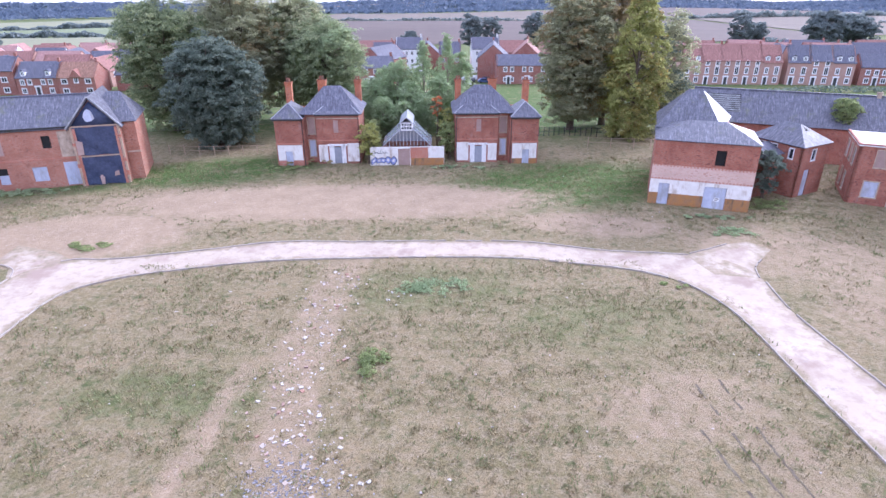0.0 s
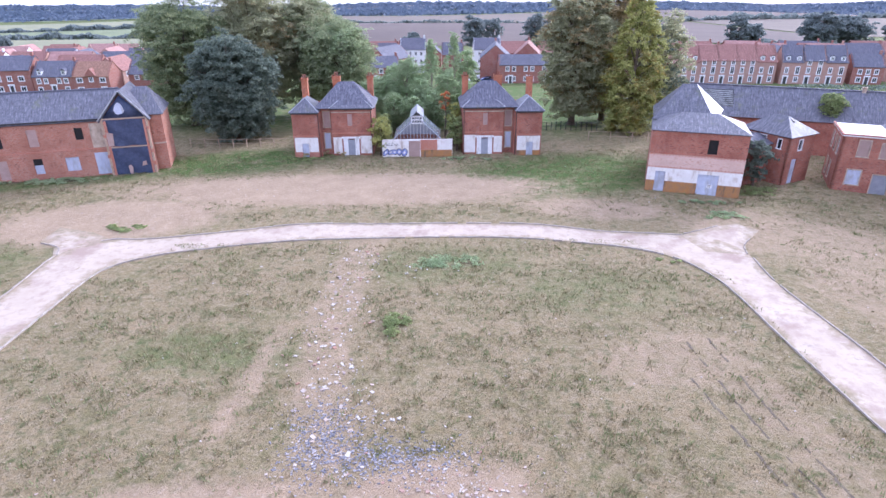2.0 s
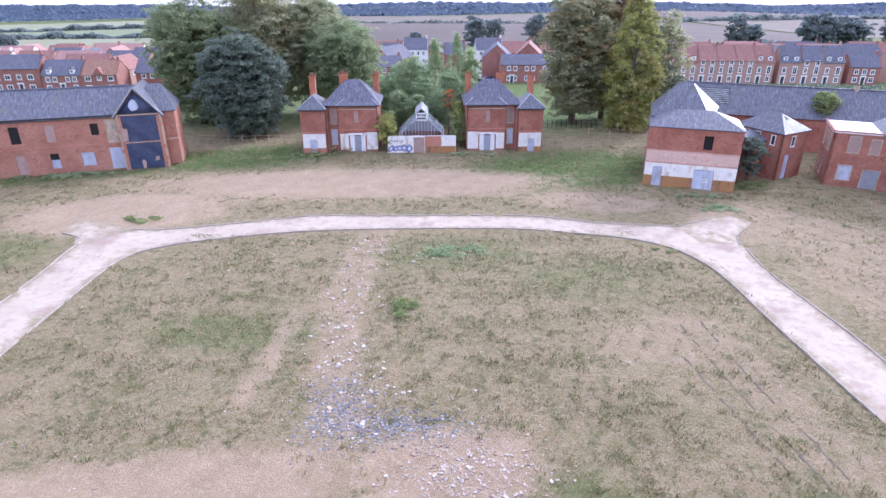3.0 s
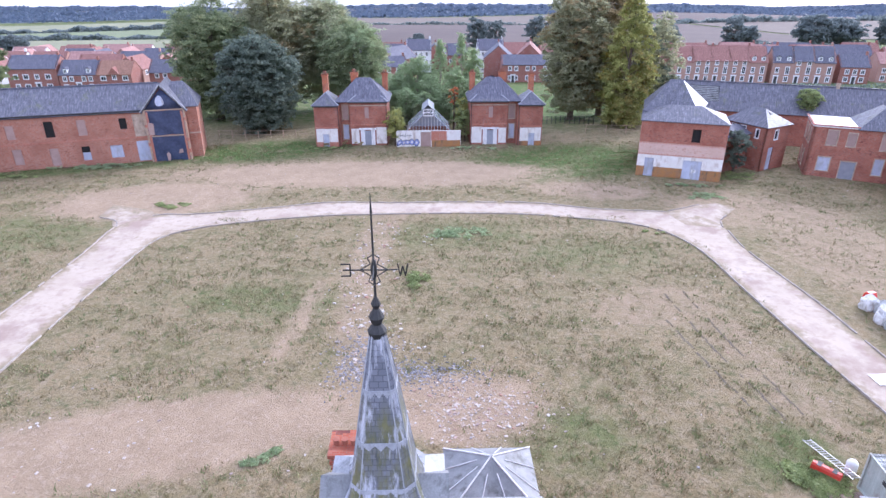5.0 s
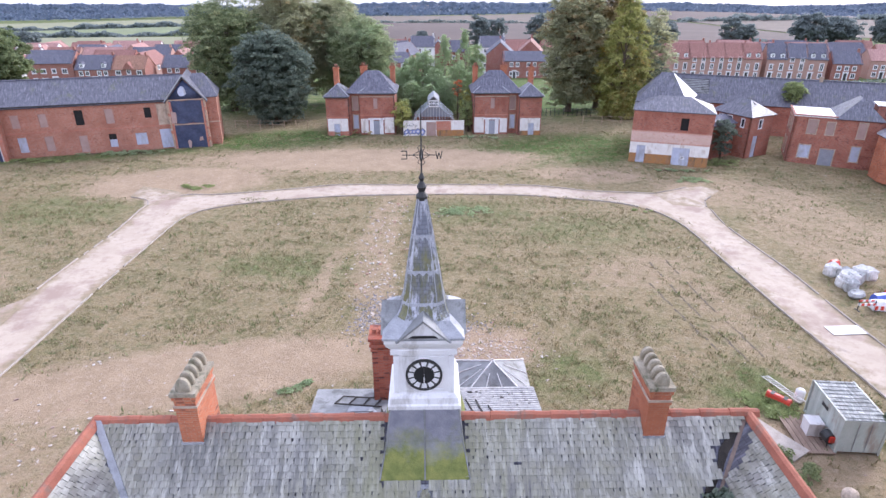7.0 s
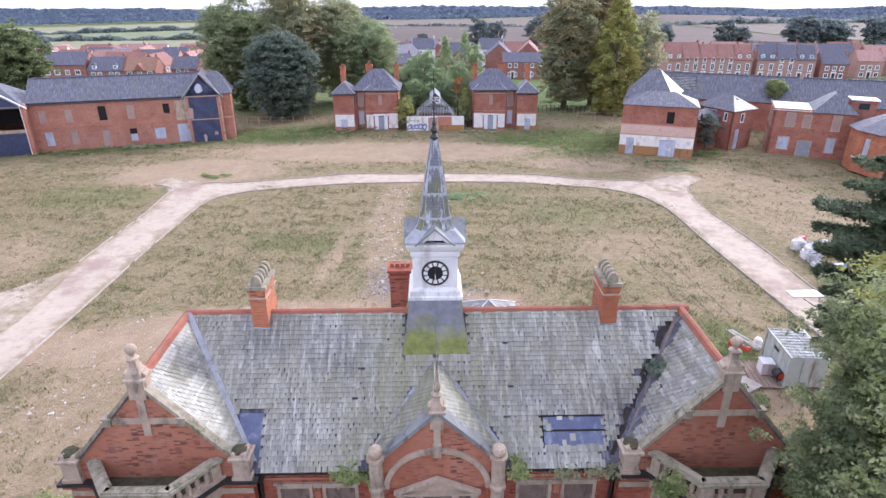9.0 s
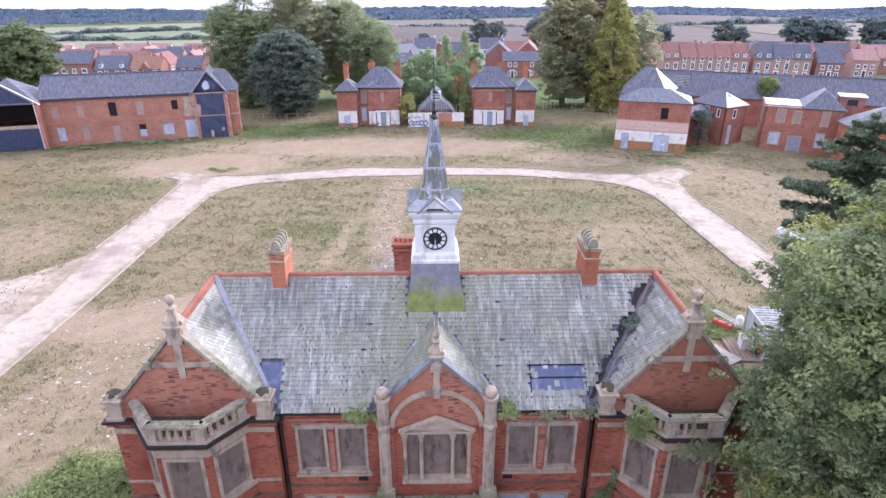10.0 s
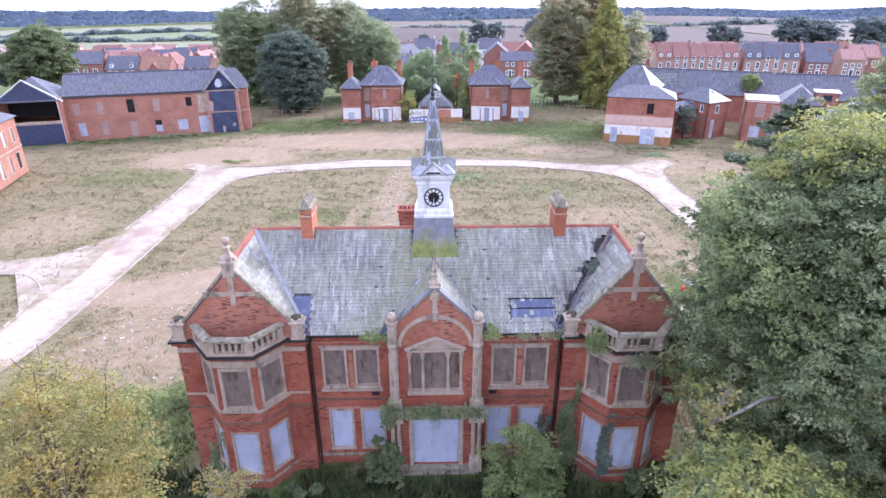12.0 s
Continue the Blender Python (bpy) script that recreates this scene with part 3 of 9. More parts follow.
def soil(t, p):
    o = where(t)
    dirt = t.nodes.new("ShaderNodeAttribute")
    dirt.attribute_name = "dirt"
    green = t.nodes.new("ShaderNodeAttribute")
    green.attribute_name = "green"
    dry = mix(t, noise_fac(t, o, 0.22, 6, 0.65, 0.38, 0.62), (0.295, 0.225, 0.128), (0.21, 0.178, 0.086))
    dry = mix(t, noise_fac(t, o, 1.7, 5, 0.7, 0.42, 0.68), dry, (0.345, 0.28, 0.185))
    dry = mix(t, noise_fac(t, o, 0.9, 6, 0.75, 0.53, 0.66), dry, (0.105, 0.115, 0.046))
    dry = mix(t, noise_fac(t, o, 6.0, 4, 0.7, 0.5, 0.7), dry, (0.12, 0.105, 0.055))
    gm = t.nodes.new("ShaderNodeMath")
    gm.operation = "MULTIPLY"
    t.links.new(green.outputs["Fac"], gm.inputs[0])
    t.links.new(noise_fac(t, o, 0.5, 6, 0.7, 0.32, 0.58), gm.inputs[1])
    col = mix(t, gm.outputs["Value"], dry, mix(t, noise_fac(t, o, 2.2, 4), (0.062, 0.105, 0.026), (0.115, 0.165, 0.045)))
    earth = mix(t, noise_fac(t, o, 0.4, 6, 0.7, 0.35, 0.65), (0.40, 0.30, 0.20), (0.31, 0.23, 0.15))
    earth = mix(t, noise_fac(t, o, 2.5, 5, 0.75, 0.5, 0.75), earth, (0.47, 0.37, 0.285))
    # ragged edge between soil and grass
    am = t.nodes.new("ShaderNodeMath")
    am.operation = "ADD"
    t.links.new(dirt.outputs["Fac"], am.inputs[0])
    ragged = t.nodes.new("ShaderNodeMapRange")
    ragged.inputs["To Min"].default_value, ragged.inputs["To Max"].default_value = -0.45, 0.45
    t.links.new(noise_fac(t, o, 0.7, 7, 0.75, 0.25, 0.75), ragged.inputs["Value"])
    t.links.new(ragged.outputs["Result"], am.inputs[1])
    edge = t.nodes.new("ShaderNodeMapRange")
    edge.inputs["From Min"].default_value, edge.inputs["From Max"].default_value = 0.30, 0.85
    t.links.new(am.outputs["Value"], edge.inputs["Value"])
    col = mix(t, edge.outputs["Result"], col, earth)
    # pale stones in the soil
    vor = nd(t, "TexVoronoi", Scale=2.6)
    t.links.new(o, vor.inputs["Vector"])
    stone = ramp(t, vor.outputs["Distance"], [(0.0, (1, 1, 1)), (0.07, (1, 1, 1)), (0.11, (0, 0, 0))])
    sm = t.nodes.new("ShaderNodeMath")
    sm.operation = "MULTIPLY"
    t.links.new(stone, sm.inputs[0])
    t.links.new(noise_fac(t, o, 0.35, 5, 0.7, 0.45, 0.65), sm.inputs[1])
    col = mix(t, sm.outputs["Value"], col, (0.52, 0.47, 0.42))
    t.links.new(col, p.inputs["Base Color"])
    p.inputs["Roughness"].default_value = 0.95
    p.inputs["Specular IOR Level"].default_value = 0.2
    bump(t, p, noise_fac(t, o, 5, 6, 0.75, 0.2, 0.8), 0.8, 0.12)


SOIL = material("rough grass and bare soil", soil)
gx, gy = spaced(-3600, 3600, -80, 84, 0.8, 120), spaced(-400, 4300, -14, 122, 0.8, 120)
X, Y = np.meshgrid(gx, gy)
nx, ny = len(gx), len(gy)
quads = [(j * nx + i, j * nx + i + 1, (j + 1) * nx + i + 1, (j + 1) * nx + i) for j in range(ny - 1) for i in range(nx - 1)]
me = bpy.data.meshes.new("ground")
me.from_pydata(np.stack([X.ravel(), Y.ravel(), land(X, Y).ravel()], 1).tolist(), [], quads)
me.materials.append(SOIL)
me.polygons.foreach_set("use_smooth", np.ones(len(quads), bool))
for key, fn in (("dirt", bare), ("green", lush)):
    at = me.attributes.new(key, "FLOAT", "POINT")
    at.data.foreach_set("value", fn(X, Y).ravel().astype(np.float32))
tagged(new("ground", me), "rough dry grass with bare pinkish soil and weeds", "ground", kind="structure")


def curve_through(pts, step=1.0):
    """Even points on a smooth line through the given ones."""
    pts = [Vector((*p, 0)) for p in pts]
    ext = [2 * pts[0] - pts[1]] + pts + [2 * pts[-1] - pts[-2]]
    out = []
    for i in range(1, len(ext) - 2):
        a, b, c, d = ext[i - 1:i + 3]
        n = max(2, int((c - b).length / step))
        for k in range(n):
            s = k / n
            out.append(0.5 * (2 * b + (c - a) * s + (2 * a - 5 * b + 4 * c - d) * s * s + (3 * b - a - 3 * c + d) * s ** 3))
    out.append(pts[-1])
    return out


def tarmac(t, p):
    o = where(t)
    col = mix(t, noise_fac(t, o, 0.25, 6, 0.65, 0.35, 0.65), (0.425, 0.345, 0.272), (0.505, 0.425, 0.345))
    col = mix(t, noise_fac(t, o, 1.1, 6, 0.7, 0.5, 0.68), col, (0.38, 0.295, 0.23))
    col = mix(t, noise_fac(t, o, 0.16, 7, 0.7, 0.5, 0.62), col, (0.33, 0.245, 0.20))
    col = mix(t, noise_fac(t, o, 0.5, 6, 0.75, 0.6, 0.68), col, (0.33, 0.275, 0.24))
    # soil and dead grass creep in from both sides
    side = t.nodes.new("ShaderNodeAttribute")
    side.attribute_name = "verge"
    creep = t.nodes.new("ShaderNodeMath")
    creep.operation = "ADD"
    t.links.new(side.outputs["Fac"], creep.inputs[0])
    spread = t.nodes.new("ShaderNodeMapRange")
    spread.inputs["To Min"].default_value, spread.inputs["To Max"].default_value = -0.5, 0.42
    t.links.new(noise_fac(t, o, 0.55, 7, 0.75, 0.25, 0.75), spread.inputs["Value"])
    t.links.new(spread.outputs["Result"], creep.inputs[1])
    hem = t.nodes.new("ShaderNodeMapRange")
    hem.inputs["From Min"].default_value, hem.inputs["From Max"].default_value = 0.60, 0.98
    t.links.new(creep.outputs["Value"], hem.inputs["Value"])
    col = mix(t, hem.outputs["Result"], col, mix(t, noise_fac(t, o, 1.4, 5, 0.7), (0.33, 0.25, 0.17), (0.22, 0.185, 0.105)))
    t.links.new(col, p.inputs["Base Color"])
    p.inputs["Roughness"].default_value = 0.9
    bump(t, p, noise_fac(t, o, 12, 4), 0.4, 0.02)


ROAD = material("dusty pale road surface", tarmac)
INNER = [(-31.6, -14), (-31.2, 5), (-30.4, 22), (-29.8, 40), (-29.4, 52), (-28.7, 59.7), (-25.3, 62.8), (-20.7, 64.3), (-11.7, 66.3), (0.4, 66.5),
         (11.5, 66.2), (16.8, 65.1), (21.9, 63.5), (26.0, 61.0), (28.1, 57.4), (28.9, 52.5), (29.2, 44), (29.4, 37), (30.2, 28), (31.0, 10), (31.5, -14)]
OUTER = [(-36.5, -14), (-36.2, 5), (-35.5, 22), (-35.2, 40), (-34.8, 56), (-34.6, 63.5), (-31.2, 67.0), (-26.8, 66.9), (-11.7, 70.5), (0.2, 70.2),
         (12.0, 69.9), (20.9, 67.8), (29.1, 66.3), (32.6, 64.6), (33.9, 61.4), (33.5, 56), (33.8, 50), (34.2, 42), (34.5, 30), (36.0, 10), (36.5, -14)]
inner, outer = curve_through(INNER, 1.2), curve_through(OUTER, 1.2)


def resample(line, n):
    d = np.r_[0, np.cumsum([(b - a).length for a, b in zip(line, line[1:])])]
    s = np.linspace(0, d[-1], n)
    return [Vector((np.interp(v, d, [p.x for p in line]), np.interp(v, d, [p.y for p in line]), 0)) for v in s]


inner, outer = resample(inner, 190), resample(outer, 190)
mb = MB()
across = 8
for a, b in zip(inner, outer):
    for k in range(across + 1):
        q = a.lerp(b, k / across)
        mb.v.append((q.x, q.y, lz(q.x, q.y) + 0.05))
for i in range(len(inner) - 1):
    for k in range(across):
        n = i * (across + 1) + k
        mb.f.append((n, n + 1, n + across + 2, n + across + 1))


apron_hubs = []


def apron(pts):
    """A flared mouth of the road."""
    c = sum((Vector((*p, 0)) for p in pts), Vector()) / len(pts)
    apron_hubs.append(len(mb.v))
    mb.add([(c.x, c.y, lz(c.x, c.y) + 0.055)] + [(x, y, lz(x, y) + 0.055) for x, y in pts], [(0, i + 1, (i + 1) % len(pts) + 1) for i in range(len(pts))])


apron([(-34.8, 56), (-35.0, 62.8), (-36.2, 65.2), (-38.5, 66.6), (-38.5, 70.5), (-34.0, 69.0), (-31.2, 66.9), (-31, 60)])
apron([(29.0, 66.2), (32, 67.6), (34, 68.6), (36.5, 69.2), (38, 67.2), (36.2, 65.2), (34.6, 63.4), (33.7, 61.0), (30, 62)])
apron([(-34.8, 40), (-35.8, 37.5), (-38.5, 34.2), (-45, 32.9), (-56, 32.3), (-56, 29.3), (-45, 29.7), (-39.3, 29.9), (-36.3, 27.3), (-35.2, 22), (-34, 30)])
road_verge = np.ones(len(mb.v), np.float32) * 0.95
for centre_, soiled in zip(apron_hubs, (0.6, 0.3, 0.3)):
    road_verge[centre_] = soiled
for i in range(len(inner)):
    for k in range(across + 1):
        road_verge[i * (across + 1) + k] = abs(2 * k / across - 1)
road_mesh = mb.mesh("road", ROAD)
road_mesh.attributes.new("verge", "FLOAT", "POINT").data.foreach_set("value", road_verge)
tagged(part("road", road_mesh, ROAD), "pale dusty estate road looping round the grass", "road", kind="structure")
KERB = plain("concrete kerb", (0.34, 0.29, 0.25), (0.45, 0.40, 0.36), 1.5, 0.9, 0.004, rand=0.12)

# ---- the hospital's main building ----
HB = (0, 7.5, 1.0)
main_building = thing("main_building", "derelict red brick Victorian hospital block with stone dressings and slate roof", "building", HB)
EAVE, RIDGE, FRONT, BACK = 9.45, 13.48, 3.5, 11.8
WX, WH = 9.75, 3.25                   # centre and half width of the end wings
WEAVE = 9.65
MSLOPE = (RIDGE - EAVE) / (7.5 - 3.15)
WSLOPE = (RIDGE - 0.04 - WEAVE) / WH


def hp(name, mb, mat, parent=None, label="", smooth=False):
    return part(name, mb, mat, parent or main_building, label, smooth, off=None if parent else HB)


# walls between the wings
front_l, front_r = Face((-6.5, FRONT), (-2.2, FRONT)), Face((2.2, FRONT), (6.5, FRONT))
UP, LOW = (6.1, 8.35), (1.95, 4.5)
PAIR_L = [(0.72, 1.80), (2.38, 3.48)]
LOW_L = [(0.82, 1.95), (2.52, 3.68)]
for fc, pair, lows in ((front_l, PAIR_L, LOW_L), (front_r, [(4.3 - b, 4.3 - a) for a, b in PAIR_L[::-1]], [(4.3 - b, 4.3 - a) for a, b in LOW_L[::-1]])):
    holes = [(a, b, *UP) for a, b in pair] + [(a, b, *LOW) for a, b in lows]
    w = hp("front_wall", fc.wall(MB(), 0.6, EAVE - 0.1, 0.4, holes), BRICK)
    for a, b in pair:
        hp("window_surround", fc.surround(MB(), a, b, *UP, wide=0.11), STONE, w)
        hp("window_board", fc.box(MB(), a, b, 0.16, 0.2, *UP), PLY, w, "brown weathered plywood over the window")
    for a, b in lows:
        hp("window_surround", fc.surround(MB(), a, b, *LOW, wide=0.10), STONE, w)
        hp("window_board", fc.box(MB(), a, b, 0.10, 0.14, *LOW), SHEET, w, "pale blue-grey steel sheet over the window")
    (a0, a1), (b0, b1) = pair
    hp("lintel", fc.box(fc.box(MB(), a1 + 0.14, b0 - 0.14, -0.042, 0.0, UP[1] - 0.01, UP[1] + 0.18), a0 - 0.2, b1 + 0.2, -0.10, 0.0, UP[1] + 0.184, UP[1] + 0.26), STONE, w)
    hp("window_sill", fc.box(MB(), a0 - 0.24, b1 + 0.24, -0.13, 0.0, UP[0] - 0.28, UP[0] - 0.145), STONE, w)
    hp("mullion_pier", fc.box(MB(), (a1 + b0) / 2 - 0.11, (a1 + b0) / 2 + 0.11, -0.05, 0.0, UP[0], UP[1] - 0.02), BRICK_GABLE, w)
    hp("string_course", fc.box(MB(), 0, 4.3, -0.10, 0.0, 5.02, 5.25), BRICK, w)
    hp("string_course", fc.box(MB(), 0, 4.3, -0.15, 0.0, 5.255, 5.31), GRIMY, w)
    hp("lower_lintel", fc.box(MB(), lows[0][0] - 0.16, lows[1][1] + 0.16, -0.05, 0.0, LOW[1] + 0.14, LOW[1] + 0.24), BRICK_PALE, w)
    hp("plinth", fc.box(MB(), 0, 4.3, -0.09, -0.001, 0.6, 1.45), BRICK, w)
    hp("plinth_cap", fc.box(MB(), 0, 4.3, -0.11, -0.001, 1.455, 1.55), STONE_MOSS, w)
    hp("frieze", fc.box(MB(), 0, 4.3, -0.06, 0.0, 8.78, 8.86), BRICK_PALE, w)
    g = MB()
    fc.box(g, 0, 4.3, -0.34, -0.02, EAVE - 0.17, EAVE - 0.05)
    hp("gutter", g, IRON, w)
    v = MB()
    u = 3.3 if fc is front_l else 0.85
    fc.box(v, u - 0.2, u + 0.2, -0.01, 0.02, 5.45, 5.68)
    hp("air_vent", v, DARK, w, "dark rusted air brick grille")
for x in (-6.38, 6.38):
    pipe = MB().tube((x, 3.36, 0.8), (x, 3.36, 9.2), 0.055, sides=8)
    for z in (2.2, 4.4, 6.6, 8.6):
        pipe.lathe(x, 3.36, [(0.075, z), (0.075, z + 0.08)], 8)
    pipe.box(x - 0.15, x + 0.15, 3.2, 3.48, 9.0, 9.3)
    hp("downpipe", pipe, IRON, None, "black cast iron rainwater pipe")
back = MB().box(-13, 13, BACK - 0.35, BACK, 0.2, EAVE)
hp("back_wall", back, BRICK)

# main roof: two slopes under the loose slates
deck = MB()
deck.slab([(-9.9, 3.12, EAVE - 0.03), (9.9, 3.12, EAVE - 0.03), (9.9, 7.5, RIDGE - 0.03), (-9.9, 7.5, RIDGE - 0.03)], 0.12)
deck.slab([(-9.8, 7.5, RIDGE - 0.03), (9.8, 7.5, RIDGE - 0.03), (13.1, 11.95, EAVE), (-13.1, 11.95, EAVE)], 0.12)
roof = hp("roof", deck, SLATE_DARK)
for s in (-1, 1):
    w = MB()
    w.slab([(s * WX, 3.0, RIDGE - 0.05), (s * WX, 7.5, RIDGE - 0.05), (s * (WX - WH), 7.5, WEAVE - 0.03), (s * (WX - WH), 3.0, WEAVE - 0.03)], 0.1)
    w.slab([(s * WX, 3.0, RIDGE - 0.05), (s * WX, 7.5, RIDGE - 0.05), (s * (WX + WH + 0.1), 11.95, EAVE), (s * (WX + WH + 0.1), 3.0, WEAVE - 0.15)], 0.1)
    hp("wing_roof", w, SLATE, None)
rt = MB()
x = -9.75
while x < 9.7:
    j = 0.012 * math.sin(x * 7)
    rt.loft([[(x, 7.5 + dy, RIDGE + 0.05 + dz + j) for dy, dz in ((-0.17, -0.12), (-0.09, 0.02), (0.0, 0.055), (0.09, 0.02), (0.17, -0.12))],
             [(x + 0.446, 7.5 + dy, RIDGE + 0.05 + dz + j) for dy, dz in ((-0.17, -0.12), (-0.09, 0.02), (0.0, 0.055), (0.09, 0.02), (0.17, -0.12))]])
    x += 0.45
hp("ridge_tiles", rt, TERRACOTTA, roof, "orange terracotta ridge tiles")
for s in (-1, 1):
    rt = MB()
    y = 3.6
    while y < 7.3:
        rt.loft([[(s * WX + dx, yy, RIDGE + 0.02 + dz) for dx, dz in ((-0.17, -0.15), (-0.09, 0.02), (0, 0.055), (0.09, 0.02), (0.17, -0.15))] for yy in (y, y + 0.446)])
        y += 0.45
    hp("ridge_tiles", rt, TERRACOTTA, roof, "orange terracotta ridge tiles")
    val = MB()
    a, b = Vector((s * (WX - 0.1), 7.4, RIDGE - 0.06)), Vector((s * (WX - WH + 0.05), 3.35, WEAVE - 0.0))
    val.slab([a + Vector((-0.12, 0, 0.12)), a + Vector((0.12, 0, 0.12)), b + Vector((0.15, 0, 0.12)), b + Vector((-0.15, 0, 0.12))], 0.03)
    if s < 0:
        hp("valley_gutter", val, LEAD, roof, "pale lead valley lining")
    else:
        for k in range(9):
            p, q = a.lerp(b, 0.08 + 0.1 * k), a.lerp(b, 0.08 + 0.1 * (k + 1))
            l0, l1, r0, r1 = (0.30 + 0.22 * abs(math.sin(k * 2.3 + c)) for c in (0, 0.9, 2.0, 2.9))
            hp("rotten_board", MB().slab([p + Vector((-l0, 0, 0.035)), p + Vector((0, 0, -0.10)), q + Vector((0, 0, -0.10)), q + Vector((-l1, 0, 0.035))], 0.02), ROT, roof, "dark rotten board of the torn valley")
            hp("rotten_board", MB().slab([p + Vector((r0, 0.2, 0.16)), p + Vector((0, 0, -0.10)), q + Vector((0, 0, -0.10)), q + Vector((r1, 0.2, 0.16))], 0.02), ROT, roof, "dark rotten board of the torn valley")
        hp("valley_board", MB().slab([a + Vector((-0.07, 0, -0.02)), a + Vector((0.05, 0, -0.02)), b + Vector((0.08, 0, 0.0)), b + Vector((-0.06, 0, 0.0))], 0.03), PLY, roof, "weathered board along the torn valley")

# end wings with canted bays
def coping(fc, mb, pts, wide=0.34, thick=0.12, d0=-0.1):
    """Stone coping laid along a line of (u, z) on a wall."""
    for (u0, z0), (u1, z1) in zip(pts, pts[1:]):
        ln = math.hypot(u1 - u0, z1 - z0)
        nu, nz = -(z1 - z0) / ln * thick, (u1 - u0) / ln * thick
        if nz < 0:
            nu, nz = -nu, -nz
        mb.loft([[fc.at(u, d, z) for u, z in ((u0, z0), (u1, z1), (u1 + nu, z1 + nz), (u0 + nu, z0 + nz))] for d in (d0, d0 + wide)])
    return mb


def baluster(x, y, z0, z1):
    h = z1 - z0
    return [(0.09, z0), (0.09, z0 + 0.10 * h), (0.06, z0 + 0.16 * h), (0.105, z0 + 0.38 * h), (0.055, z0 + 0.74 * h), (0.085, z0 + 0.86 * h), (0.085, z1)]


def finial(mb, x, y, z, s=1.0, knob=True):
    """A stone apex ornament: block, shouldered waist and ball."""
    sq = lambda r, zz: [(x - r, y + 0.1 - r, zz), (x + r, y + 0.1 - r, zz), (x + r, y + 0.1 + r, zz), (x - r, y + 0.1 + r, zz)]
    mb.loft([sq(0.275 * s, z - 0.42), sq(0.275 * s, z + 0.22 * s), sq(0.34 * s, z + 0.27 * s), sq(0.34 * s, z + 0.36 * s), sq(0.26 * s, z + 0.40 * s)])
    mb.loft([sq(0.27 * s, z + 0.40 * s), sq(0.24 * s, z + 0.56 * s), sq(0.13 * s, z + 0.74 * s), sq(0.11 * s, z + 0.92 * s), sq(0.15 * s, z + 0.96 * s), sq(0.15 * s, z + 1.02 * s)])
    # scrolls at the shoulders
    for q in (-1, 1):
        mb.loft([[(x + q * (0.27 + 0.10 * math.cos(a)) * s, yy, z + (0.46 + 0.10 * math.sin(a)) * s) for a in (2 * math.pi * i / 9 for i in range(9))] for yy in (y - 0.06, y + 0.26)])
    if knob:
        mb.lathe(x, y + 0.1, [(0.12 * s, z + 1.0 * s), (0.20 * s, z + 1.06 * s), (0.08 * s, z + 1.12 * s), (0.09 * s, z + 1.2 * s)], 10)
        mb.ball(x, y + 0.1, z + 1.37 * s, 0.19 * s)
    return mb


def corner_pier(mb, x, y, z0, z1, r=0.28):
    mb.box(x - r, x + r, y - r, y + r, z0, z1)
    mb.box(x - r - 0.07, x + r + 0.07, y - r - 0.07, y + r + 0.07, z0, z0 + 0.12)
    sq = lambda q, z: [(x - q, y - q, z), (x + q, y - q, z), (x + q, y + q, z), (x - q, y + q, z)]
    mb.loft([sq(r, z1 - 0.06), sq(r + 0.10, z1), sq(r + 0.10, z1 + 0.09), sq(r + 0.02, z1 + 0.12), sq(r - 0.02, z1 + 0.24), sq(r - 0.14, z1 + 0.30)])
    return mb


def moss_cap(mb, x, y, z, r, seed):
    """A low uneven cushion of moss."""
    rng = random.Random(seed)
    wob = [rng.uniform(0.75, 1.1) for _ in range(11)]
    ring = lambda f, h: [(x + r * f * wob[i] * math.cos(i * 0.571), y + r * f * wob[i] * math.sin(i * 0.571), z + h * wob[(i * 3) % 11]) for i in range(11)]
    return mb.loft([ring(1.0, -0.03), ring(0.95, 0.03), ring(0.6, 0.07), ring(0.15, 0.08)])


